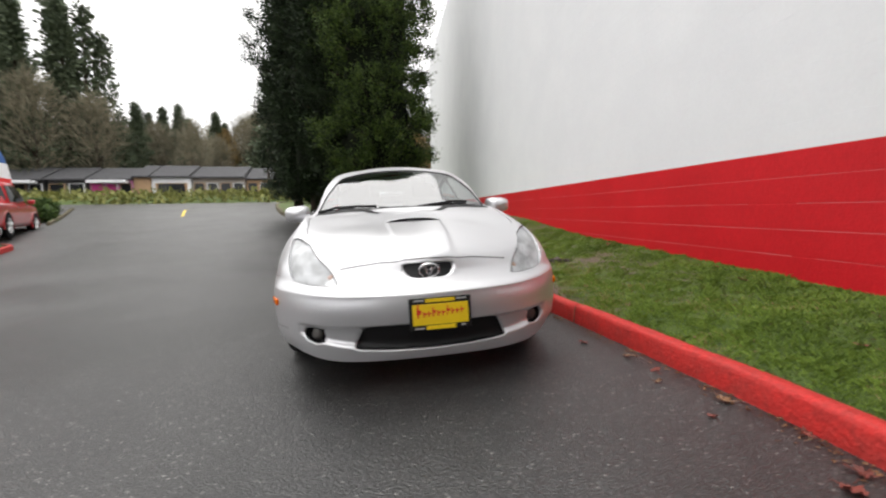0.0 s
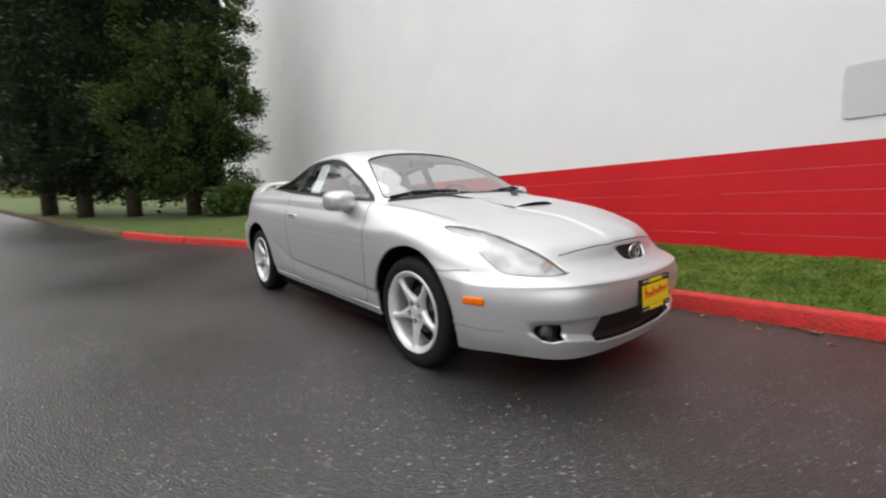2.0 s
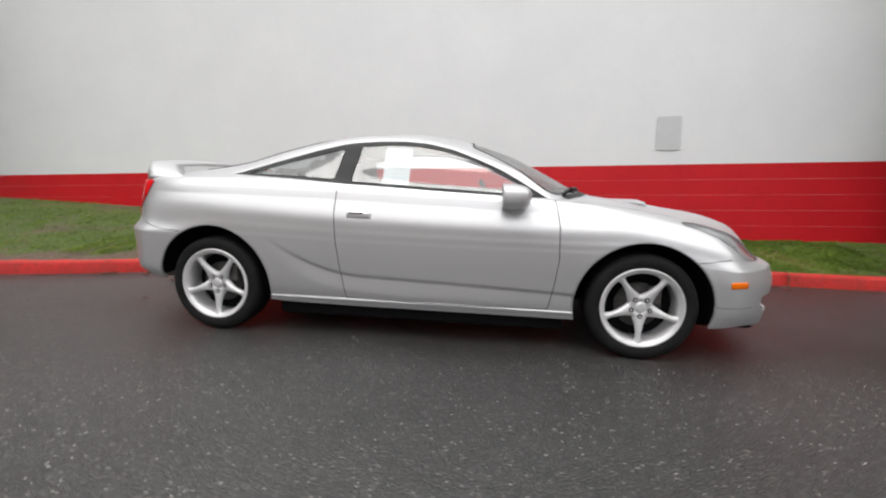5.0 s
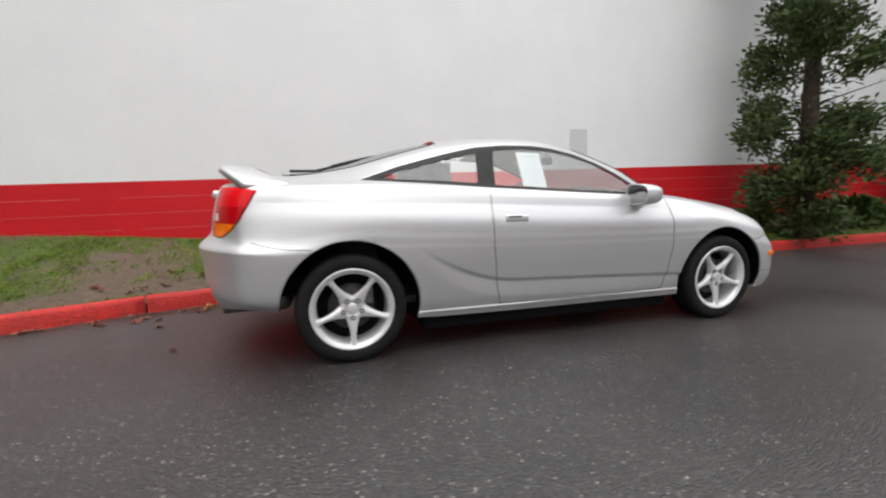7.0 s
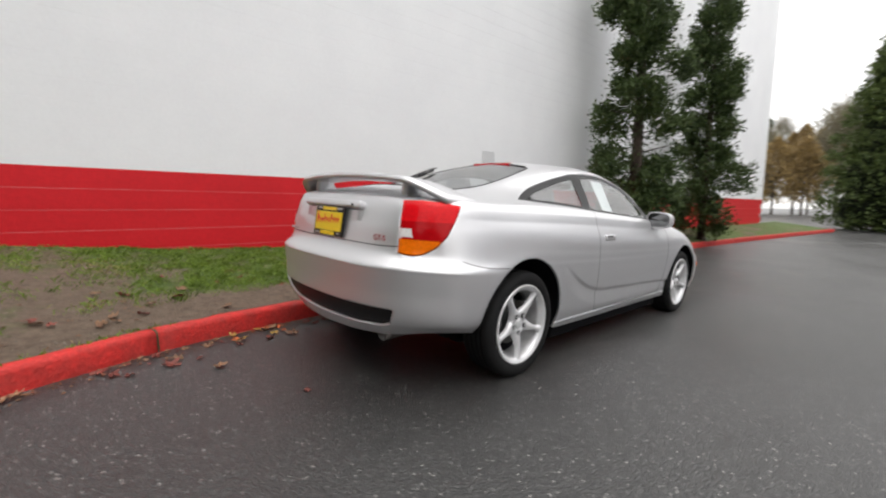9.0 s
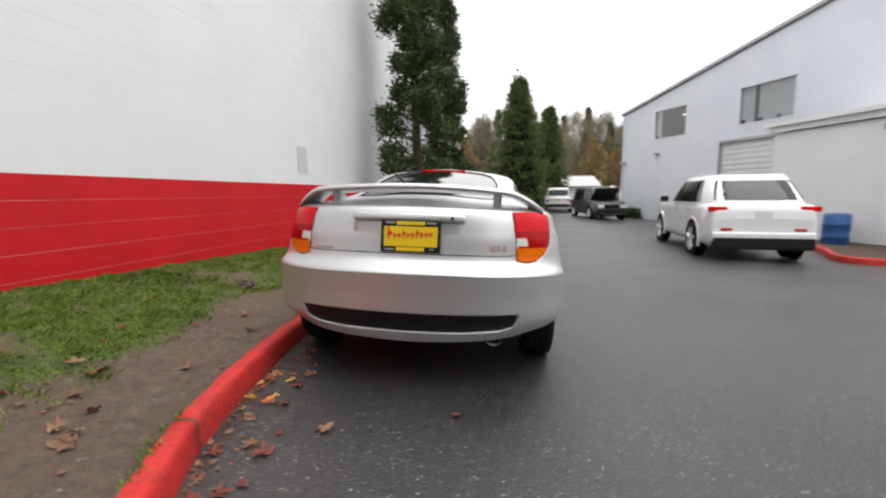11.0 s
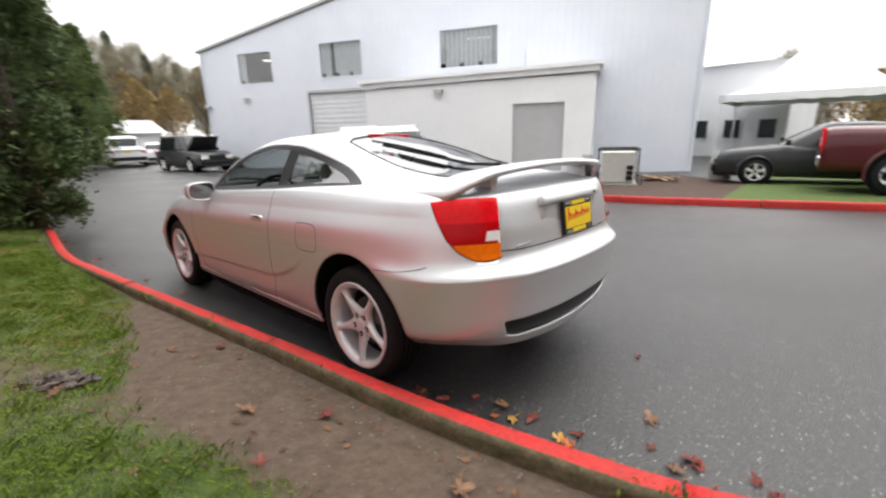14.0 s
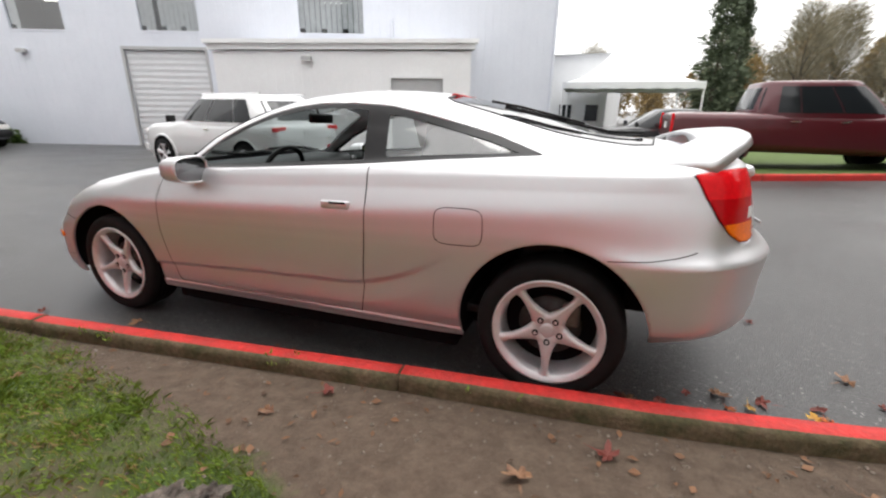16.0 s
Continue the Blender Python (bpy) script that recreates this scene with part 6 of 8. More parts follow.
def metal_building():
    root = thing("metal_building", label="pale blue-grey metal-clad building with a low gable", category="building")
    g = -.75
    wins = [(3.72, 3.92, 6.0, 5.52), (8.82, 3.94, 11.27, 5.6), (15.12, 3.94, 17.83, 5.6)]
    door = (8.05, g, 11.3, 3.30)
    wall_panel(root, "wall", [(1.2, g), (25.55, g), (25.55, 5.72), (13.0, 7.88), (1.2, 5.68)], wins + [door], .18, 0, M_BLUEGREY)
    # standing ribs of the cladding
    s = 1.3
    v, f = [], []
    while s < 25.5:
        top = float(np.interp(s, [1.2, 13, 25.55], [5.68, 7.88, 5.72])) - .05
        gaps_ = [(w[1], w[3]) for w in wins + [door] if w[0] - .06 < s < w[2] + .06]
        lo = g
        spans = []
        for a, b in sorted(gaps_):
            spans.append((lo, a - .06))
            lo = b + .06
        spans.append((lo, top))
        for a, b in spans:
            if b - a < .1:
                continue
            i = len(v)
            v += [bpos(s - .012, a, .001), bpos(s + .012, a, .001), bpos(s + .012, b, .001), bpos(s - .012, b, .001), bpos(s - .006, a, .007), bpos(s + .006, a, .007), bpos(s + .006, b, .007), bpos(s - .006, b, .007)]
            f += [tuple(i + k for k in q) for q in ((4, 5, 6, 7), (0, 4, 7, 3), (5, 1, 2, 6))]
        s += .305
    tagged(pmesh("cladding_ribs", v, f, M_BLUEGREY, root, smooth=False), kind="stuff")
    # other walls, roof, fascia
    depth = 22
    v = [bpos(1.2, g, -.19), bpos(1.2, 5.68, -.19), bpos(1.2, 5.68, -depth), bpos(1.2, g, -depth)]
    pmesh("side_wall", v, [(0, 1, 2, 3)], M_BLUEGREY, root, smooth=False)
    v = [bpos(25.55, g, -.19), bpos(25.55, 5.72, -.19), bpos(25.55, 5.72, -depth), bpos(25.55, g, -depth)]
    pmesh("side_wall", v, [(3, 2, 1, 0)], M_BLUEGREY, root, smooth=False)
    for a, b in (((1.0, 5.70), (13.0, 7.94)), ((13.0, 7.94), (25.75, 5.74))):
        bm = bmesh.new()
        q = [bpos(a[0], a[1], .14), bpos(b[0], b[1], .14), bpos(b[0], b[1], -depth), bpos(a[0], a[1], -depth)]
        lo = [bm.verts.new(p) for p in q]
        hi = [bm.verts.new((p[0], p[1], p[2] + .14)) for p in q]
        bm.faces.new(hi)
        bm.faces.new(lo[::-1])
        for k in range(4):
            bm.faces.new((lo[k], lo[(k + 1) % 4], hi[(k + 1) % 4], hi[k]))
        part("roof", bm, M_GREYDOOR, root)
    # windows set back in frames, with blinds behind the panes
    for s0, z0, s1, z1 in wins:
        w = new("window")
        w.parent = root
        bm = bmesh.new()
        for a0, b0, a1, b1 in ((s0, z0, s1, z0 + .07), (s0, z1 - .07, s1, z1), (s0, z0 + .07, s0 + .07, z1 - .07), (s1 - .07, z0 + .07, s1, z1 - .07)):
            q = [bpos(a0, b0, .02), bpos(a1, b0, .02), bpos(a1, b1, .02), bpos(a0, b1, .02)]
            q2 = [bpos(a0, b0, -.1), bpos(a1, b0, -.1), bpos(a1, b1, -.1), bpos(a0, b1, -.1)]
            fr, bk = [bm.verts.new(p) for p in q], [bm.verts.new(p) for p in q2]
            bm.faces.new(fr)
            for k in range(4):
                bm.faces.new((fr[k], bk[k], bk[(k + 1) % 4], fr[(k + 1) % 4]))
        part("window_frame", bm, M_BLUEGREY, w)
        pmesh("pane", [bpos(s0, z0, -.05), bpos(s1, z0, -.05), bpos(s1, z1, -.05), bpos(s0, z1, -.05)], [(0, 1, 2, 3)], M_SHOPGLASS, w, smooth=False)
        # added room box, its dimness given by the dark grey colour
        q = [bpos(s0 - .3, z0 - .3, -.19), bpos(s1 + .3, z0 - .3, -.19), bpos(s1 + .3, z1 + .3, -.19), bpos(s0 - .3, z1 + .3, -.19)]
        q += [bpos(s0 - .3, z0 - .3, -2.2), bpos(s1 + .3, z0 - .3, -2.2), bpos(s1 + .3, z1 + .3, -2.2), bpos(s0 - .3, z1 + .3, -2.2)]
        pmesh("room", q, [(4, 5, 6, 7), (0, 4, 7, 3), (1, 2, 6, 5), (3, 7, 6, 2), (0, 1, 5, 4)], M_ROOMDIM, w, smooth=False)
        bm = bmesh.new()
        tube(bm, bpos((s0 + s1) / 2 - .5, z1 - .25, -1.3), bpos((s0 + s1) / 2 + .6, z1 - .25, -1.3), .035, .035, 8)
        part("ceiling_tube", bm, M_TUBE, w)
        n = 12
        for k in range(n):
            if (s0 < 5 and k > 1) or (s0 > 8 and s0 < 12 and k == 3):
                continue
            a = s0 + .06 + (s1 - s0 - .12) * k / n
            b = a + (s1 - s0 - .12) / n * .87
            low_ = z0 + (.02 if k % 4 else .25)
            pmesh("blind_slat", [bpos(a, low_, -.13), bpos(b, low_, -.16), bpos(b, z1 - .03, -.16), bpos(a, z1 - .03, -.13)], [(0, 1, 2, 3)], M_BLIND, w, smooth=False)
    # roller door of level slats
    d = new("roller_door")
    d.parent = root
    z = door[1]
    while z < door[3] - .02:
        h = min(.23, door[3] - z)
        q = [bpos(door[0], z + .004, -.10), bpos(door[2], z + .004, -.10), bpos(door[2], z + h * .5, -.085), bpos(door[0], z + h * .5, -.085), bpos(door[2], z + h - .004, -.10), bpos(door[0], z + h - .004, -.10)]
        pmesh("door_slat", q, [(0, 1, 2, 3), (3, 2, 4, 5)], M_ROLLDOOR, d, smooth=False)
        z += .23
    bm = bmesh.new()
    for a, b, c, e in ((door[0] - .1, door[1], door[0], door[3] + .12), (door[2], door[1], door[2] + .1, door[3] + .12), (door[0], door[3], door[2], door[3] + .12)):
        q = [bpos(a, b, .03), bpos(c, b, .03), bpos(c, e, .03), bpos(a, e, .03)]
        fr, bk = [bm.verts.new(p) for p in q], [bm.verts.new((p[0] - BN.x * .15, p[1] - BN.y * .15, p[2])) for p in q]
        bm.faces.new(fr)
        for k in range(4):
            bm.faces.new((fr[k], bk[k], bk[(k + 1) % 4], fr[(k + 1) % 4]))
    part("door_frame", bm, M_GREYDOOR, d)
    for s, z in ((4.1, 3.2), (1.35, 2.9)):
        lamp_on(root, s, z, 0)
    bm = bmesh.new()
    tube(bm, bpos(18.9, 3.3, .06), bpos(18.9, 4.5, .06), .05, .05, 10)
    part("vent_pipe", bm, M_BLUEGREY, root)
    for s in (1.25, 25.5):
        bm = bmesh.new()
        tube(bm, bpos(s, g, .07), bpos(s, 5.6, .07), .045, .045, 8)
        part("downpipe", bm, M_BLUEGREY, root)


def lamp_on(root, s, z, out):
    bm = bmesh.new()
    c = Vector(bpos(s, z, out + .12))
    m = Matrix.Rotation(math.atan2(BU.y, BU.x), 3, "Z")
    box(bm, c, (.34, .20, .14), .03, m)
    lamp = part("wall_lamp", bm, M_GREYDOOR, root, "grey wall-mounted flood lamp")
    bm = bmesh.new()
    box(bm, c + Vector((BN.x * .04, BN.y * .04, -.075)), (.26, .14, .012), .004, m)
    part("lamp_glass", bm, M_WHITELENS, lamp)


metal_building()

A_OUT = 3.3


def annex():
    root = thing("annex", label="low white board-clad annex with a grey steel door", category="building")
    a, b, g = 13.15, 21.85, -.75
    door = (19.1, g, 20.9, 2.17)
    wall_panel(root, "wall", [(a, g), (b, g), (b, 3.05), (a, 2.95)], [door], .15, A_OUT, M_OFFWHITE)
    for s, flip in ((a, 1), (b, 0)):
        q = [bpos(s, g, A_OUT - .15), bpos(s, 3.05 if s == b else 2.95, A_OUT - .15), bpos(s, 3.4, .02), bpos(s, g, .02)]
        pmesh("side_wall", q, [(0, 1, 2, 3)] if flip else [(3, 2, 1, 0)], M_OFFWHITE, root, smooth=False)
    # grooves of the boards as shallow battens
    v, f = [], []
    s = a + .2
    while s < b - .1:
        lo = door[3] + .1 if door[0] - .12 < s < door[2] + .12 else g
        i = len(v)
        v += [bpos(s - .012, lo, A_OUT + .001), bpos(s + .012, lo, A_OUT + .001), bpos(s + .012, 2.93, A_OUT + .001), bpos(s - .012, 2.93, A_OUT + .001), bpos(s - .008, lo, A_OUT + .004), bpos(s + .008, lo, A_OUT + .004), bpos(s + .008, 2.93, A_OUT + .004), bpos(s - .008, 2.93, A_OUT + .004)]
        f += [tuple(i + k for k in q) for q in ((4, 5, 6, 7), (0, 4, 7, 3), (5, 1, 2, 6))]
        s += .30
    tagged(pmesh("board_batten", v, f, M_OFFWHITE, root, smooth=False), kind="stuff")
    # roof slab with a stepped fascia
    for lo_, hi_, o in ((3.02, 3.20, .12), (3.20, 3.33, .22)):
        bm = bmesh.new()
        q = [(a - o, lo_ - .05, A_OUT + o), (b + o, lo_ + .08, A_OUT + o), (b + o, lo_ + .30, .02), (a - o, lo_ + .2, .02)]
        lo = [bm.verts.new(bpos(*p)) for p in q]
        hi = [bm.verts.new(bpos(p[0], p[1] + hi_ - lo_, p[2])) for p in q]
        bm.faces.new(hi)
        bm.faces.new(lo[::-1])
        for k in range(4):
            bm.faces.new((lo[k], lo[(k + 1) % 4], hi[(k + 1) % 4], hi[k]))
        bmesh.ops.recalc_face_normals(bm, faces=bm.faces)
        part("roof_fascia", bm, M_OFFWHITE, root)
    d = new("steel_door")
    d.parent = root
    pmesh("door_leaf", [bpos(door[0], door[1], A_OUT - .06), bpos(door[2], door[1], A_OUT - .06), bpos(door[2], door[3], A_OUT - .06), bpos(door[0], door[3], A_OUT - .06)], [(0, 1, 2, 3)], M_GREYDOOR, d, smooth=False)
    bm = bmesh.new()
    for p, q, r, t in ((door[0] - .08, door[1], door[0], door[3] + .09), (door[2], door[1], door[2] + .08, door[3] + .09), (door[0], door[3], door[2], door[3] + .09)):
        c = [bpos(p, q, A_OUT + .03), bpos(r, q, A_OUT + .03), bpos(r, t, A_OUT + .03), bpos(p, t, A_OUT + .03)]
        fr, bk = [bm.verts.new(x) for x in c], [bm.verts.new((x[0] - BN.x * .12, x[1] - BN.y * .12, x[2])) for x in c]
        bm.faces.new(fr)
        for k in range(4):
            bm.faces.new((fr[k], bk[k], bk[(k + 1) % 4], fr[(k + 1) % 4]))
    part("door_frame", bm, M_OFFWHITE, d)
    lamp_on(root, 16.3, 2.74, A_OUT)


annex()


# ---- opposite island, apron, beds ----
def sheet_between(name, pts, lift, material, label, category, kind="structure"):
    """A ground sheet over an outline that follows the land."""
    bm = bmesh.new()
    vs = [bm.verts.new((x, y, 0)) for x, y in pts]
    bm.faces.new(vs)
    bmesh.ops.triangulate(bm, faces=bm.faces)
    for _ in range(3):
        bmesh.ops.subdivide_edges(bm, edges=[e for e in bm.edges if e.calc_length() > .8], cuts=1, use_grid_fill=True)
    for q in bm.verts:
        q.co.z = rise(q.co.x, q.co.y) + lift
    bmesh.ops.recalc_face_normals(bm, faces=bm.faces)
    if sum(f_.normal.z for f_ in bm.faces) < 0:
        bmesh.ops.reverse_faces(bm, faces=bm.faces)
    ob = part(name, bm, material)
    tagged(ob, label, category, kind=kind)


sheet_between("mulch_bed", [(-6.95, -2.05), (-7.0, -1.2), (-7.22, .3), (-7.5, 1.5), (-12, 1.4), (-14.5, -1.0), (-12.3, -2.6)], .11, M_MULCH, "dark brown bark mulch bed", "mulch")
sheet_between("far_lawn", [(-7.5, 1.5), (-7.72, 2.6), (-8.42, 5.2), (-9.27, 7.9), (-9.57, 8.52), (-10.3, 8.83), (-12, 8.88), (-24, 9.0), (-26, 2), (-12, 1.4)], .115, M_LAWN, "green lawn strip of the opposite island", "lawn")
sheet_between("concrete_apron", [(-8.3, -5.0), (-6.9, -2.1), (-12.2, -2.7), (-11.6, -6.2)], .012, M_CONCRETE, "pale worn concrete apron before the door", "concrete")
sheet_between("mulch_bed", [(-9.6, -9.6), (-8.58, -8.0), (-8.0, -6.7), (-7.5, -5.55), (-8.4, -5.05), (-11.3, -6.6), (-10.6, -10.0)], .10, M_MULCH, "dark mulch bed behind the short kerb", "mulch")


def bank():
    """A rough grassy mound across the top of the lane."""
    xs, ys = np.arange(-44, 12.1, .5), np.linspace(0, 1, 17)
    v = []
    for x in xs:
        y0 = 29.6 + .06 * (x + 16) if x > -16 else 29.6 - .1 * (x + 16)
        for t in ys:
            y = y0 + 9 * t
            z = rise(-14, y0) - .05 + .80 * math.sin(math.pi * min(1, t * 1.5) / 2) + .16 * noise.fractal(Vector((x * .7, y * .7, 5)), 1.0, 2.0, 4) * math.sin(math.pi * min(1, t * 3) / 2)
            v.append((x, y, z))
    n = len(ys)
    f = [(i * n + j, (i + 1) * n + j, (i + 1) * n + j + 1, i * n + j + 1) for i in range(len(xs) - 1) for j in range(n - 1)]
    tagged(pmesh("bank", v, f, M_LAWN), "rough grassy bank across the top of the lane", "bank", kind="structure")
    rng = random.Random(31)
    pts = [(rng.choice(v), (0, -.4, .8)) for _ in range(2600)]
    gv, gf = sprays(pts, rng, .30, .6, 4, up=.4, puff=.25)
    tagged(pmesh("ground_cover", gv, gf, M_ROUGH, smooth=False), "rough yellow-green ground cover on the bank", "ground cover", kind="stuff")


M_ROUGH = foliage("rough_ground_cover", (0.06, 0.07, 0.02), (0.24, 0.24, 0.07))
bank()
sheet_between("lawn_tip", [(-5.95, 26.1), (-5.35, 27.45), (-3.0, 28.25), (6.0, 29.0), (6.0, 24.8), (-5.9, 24.8)], .10, M_LAWN, "mown end of the lawn at the lane's top", "lawn")


M_TANBOX = mat("pale_grey_enamel", (0.60, 0.60, 0.56), 0.5, var=0.1, var_scale=8)


def ac_unit():
    root = thing("air_conditioner", (-10.15, -1.45, rise(-10.15, -1.45) + .1), Matrix.Rotation(radians(22), 3, "Z"), "grey outdoor air-conditioning unit on a slab", "air conditioner")
    bm = bmesh.new()
    box(bm, (0, 0, .04), (1.05, 1.05, .08), .01)
    part("slab", bm, M_CONCRETE, root)
    bm = bmesh.new()
    box(bm, (0, 0, .50), (.86, .86, .82), .04, seg=3)
    part("casing", bm, M_TANBOX, root)
    for k in range(16):
        bm = bmesh.new()
        box(bm, (.435, -.36 + k * .048, .5), (.02, .018, .66), .003)
        part("grille_slat", bm, M_TANBOX, root)
    bm = bmesh.new()
    for a, b in (((-.5, -.5), (.5, -.5)), ((.5, -.5), (.5, .5)), ((.5, .5), (-.5, .5)), ((-.5, .5), (-.5, -.5))):
        tube(bm, (*a, .97), (*b, .97), .03)
    part("top_guard", bm, M_TRIM, root)
    for a, b in ((-.5, -.5), (.5, -.5), (.5, .5), (-.5, .5)):
        bm = bmesh.new()
        tube(bm, (a, b, .06), (a, b, .97), .018, .018, 8)
        part("guard_post", bm, M_TRIM, root)
    for k in range(3):
        bm = bmesh.new()
        box(bm, (.46, .30, .22 + .14 * k), (.06, .16, .11), .012)
        part("service_box", bm, M_TRIM, root)
    for k in range(2):
        bm = bmesh.new()
        tube(bm, (.30 + .08 * k, .45, .30), (.30 + .08 * k, .62, .30), .02, .02, 8)
        tube(bm, (.30 + .08 * k, .62, .31), (.30 + .08 * k, .62, .04), .02, .02, 8)
        part("coolant_pipe", bm, M_STEEL, root)


ac_unit()


def yard_clutter():
    """A planter box, a heap of cut boards and a short standpipe on the bed beside the unit."""
    z = rise(-12.9, .5) + .1
    root = thing("planter", (-12.9, .55, z), Matrix.Rotation(radians(10), 3, "Z"), "square weathered concrete planter on the grass", "planter")
    bm = bmesh.new()
    box(bm, (0, 0, .27), (.56, .56, .54), .03, seg=3)
    part("tub", bm, M_CONCRETE, root)
    bm = bmesh.new()
    box(bm, (0, 0, .545), (.44, .44, .02), .004)
    part("soil", bm, M_MULCH, root)
    rng = random.Random(61)
    for k in range(11):
        x, y = -11.7 + rng.uniform(-.5, .4), -.75 + rng.uniform(-.5, .5)
        bm = bmesh.new()
        box(bm, (0, 0, 0), (rng.uniform(.4, 1.0), rng.uniform(.08, .16), .03), .006, Matrix.Rotation(rng.uniform(-.12, .12), 3, "Y"))
        ob = part("board", bm, M_TAN_BOARD if k % 3 else M_BARK)
        ob.matrix_world = pose(x, y, rise(x, y) + .15 + .012 * k, 0, 0, rng.uniform(0, 180))
        tagged(ob, "short weathered offcut board lying on the heap", "board", "heap of boards")
    for k in range(2):
        x, y = -11.1 - .3 * k, -1.55
        bm = bmesh.new()
        tube(bm, (0, 0, -.05), (0, 0, .62 - .1 * k), .03, .03, 10)
        tube(bm, (0, 0, .60 - .1 * k), (.22, .05, .60 - .1 * k), .03, .03, 10)
        ob = part("standpipe", bm, M_STEEL, smooth=True)
        ob.matrix_world = pose(x, y, rise(x, y) + .1)
        tagged(ob, "short bent grey pipe rising from the bed", "pipe")


M_TAN_BOARD = mat("sawn_offcut", (0.42, 0.29, 0.17), 0.8, var=0.3, var_scale=7)
yard_clutter()
bm = bmesh.new()
box(bm, (-11.15, -2.75, rise(-11, -2.7) + .55), (.12, .3, .7), .01, Matrix.Rotation(radians(22), 3, "Z") if False else None)
tagged(part("meter_box", bm, M_GREYDOOR), "grey electrical meter box by the annex", "meter box")


def barrel(x, y):
    root = thing("barrel", (x, y, rise(x, y) + .02), label="blue plastic drum beside the annex", category="barrel")
    v, f = lathe([(0, 0), (0, .27), (.02, .285), (.26, .29), (.28, .30), (.30, .29), (.58, .29), (.60, .30), (.62, .29), (.86, .285), (.88, .27), (.88, .25), (.86, .25), (.86, 0)], 32)
    pmesh("drum", [(b, c, a) for a, b, c in v], f, M_BARREL, root)


barrel(-9.35, -8.35)
barrel(-9.75, -8.9)


# ---- vehicles ----
def vehicle(name, label, category, at, heading, paint, length, width, height, wheel_r, axles, deck, cabin, clear=.2, extra=None):
    """A parked vehicle. deck: (y, z, half-width factor) along the body top from tail to nose; cabin: base rear, base front, roof rear, roof front, belt and roof heights."""
    root = thing(name, (at[0], at[1], rise(at[0], at[1]) + (at[2] if len(at) > 2 else 0)), Matrix.Rotation(heading, 3, "Z"), label, category)
    hw = width / 2
    # nose at +y; the body is drawn through rounded rings
    line = spline(deck, 4)
    v, f = [], []
    for y, zt, k in line:
        w = hw * k
        d = zt - clear
        ring = [(w * .86, clear), (w * .955, clear + .05), (w * .985, clear + d * .22), (w, clear + d * .55), (w * .985, clear + d * .82), (w * .955, zt - .045), (w * .90, zt - .008), (w * .6, zt + .012), (0, zt + .02)]
        ring = [(-x, z) for x, z in ring] + ring[-2::-1]
        v += [(x, y, z) for x, z in ring]
    n = 17
    for j in range(len(line) - 1):
        for k in range(n - 1):
            f.append((j * n + k, j * n + k + 1, (j + 1) * n + k + 1, (j + 1) * n + k))
    f += [tuple(range(n)), tuple(range(len(line) * n - 1, (len(line) - 1) * n - 1, -1))]
    bod = pmesh("body", v, f, paint, root)
    bv = bod.modifiers.new("edges", "BEVEL")
    bv.width, bv.segments, bv.limit_method, bv.angle_limit = .05, 3, "ANGLE", radians(50)
    br, bf, rr, rf, belt, roof = cabin
    ex_rim = (extra or {}).get("rim", M_ALLOY)
    power = 5.0

    def glasshouse(h):
        """Rear, front and half width of the cabin at a height from belt (0) to roof (1)."""
        return br + (rr - br) * h ** 1.25, bf + (rf - bf) * h ** 1.1, hw * (.972 - .20 * h ** 1.5)

    def cabin_point(h, a):
        y0, y1, w = glasshouse(h)
        c, s = math.cos(a), math.sin(a)
        return ((math.copysign(abs(c) ** (2 / power), c)) * w, (y0 + y1) / 2 + math.copysign(abs(s) ** (2 / power), s) * (y1 - y0) / 2, belt - .05 + (roof - belt + .05) * h)
    v, f = [], []
    levels, turns = (0, .15, .3, .5, .7, .85, .95, 1.0), 64
    for h in levels:
        v += [cabin_point(h, 2 * math.pi * k / turns) for k in range(turns)]
    mid = ((rr + rf) / 2)
    for sc, up in ((.93, .022), (.6, .045), (.02, .055)):
        v += [(x * sc, mid + (y - mid) * sc, roof + up) for x, y, z in (cabin_point(1, 2 * math.pi * k / turns) for k in range(turns))]
    for j in range(len(levels) + 2):
        for k in range(turns):
            f.append((j * turns + k, j * turns + (k + 1) % turns, (j + 1) * turns + (k + 1) % turns, (j + 1) * turns + k))
    pmesh("cabin_shell", v, f, paint, root)

    def pane(pname, side, p0, p1, h0=.14, h1=.88, lean=0.0):
        """Glass laid on the cabin: side r, l (along y), b or f (across x), from share p0 to p1."""
        vv, ff = [], []
        for j in range(5):
            h = h0 + (h1 - h0) * j / 4
            y0, y1, w = glasshouse(h)
            z = belt - .05 + (roof - belt + .05) * h
            for k in range(9):
                q = p0 + (p1 - p0) * k / 8
                q += lean * (h - h0) * (k / 8)
                bulge = (1 - min(1, abs(q)) ** power) ** (1 / power)
                if side in "lr":
                    vv.append(((1 if side == "r" else -1) * (w * bulge + .008), (y0 + y1) / 2 + q * (y1 - y0) / 2, z))
                else:
                    vv.append((q * w, (y0 + y1) / 2 + (1 if side == "f" else -1) * ((y1 - y0) / 2 * bulge + .010), z + .004))
        for j in range(4):
            for k in range(8):
                ff.append((j * 9 + k, j * 9 + k + 1, j * 9 + k + 10, j * 9 + k + 9))
        pmesh(pname, vv, ff, M_CARGLASS, root)
    pane("rear_window", "b", -.84, .84, .22, .84)
    pane("windscreen", "f", -.90, .90, .10, .92)
    cuts = ((-.66, -.34), (-.325, .24), (.255, .86)) if bf - br > 2.6 else ((-.84, -.02), (.0, .86))
    for a, b in cuts:
        pane("side_window", "l", a, b)
        pane("side_window", "r", a, b)
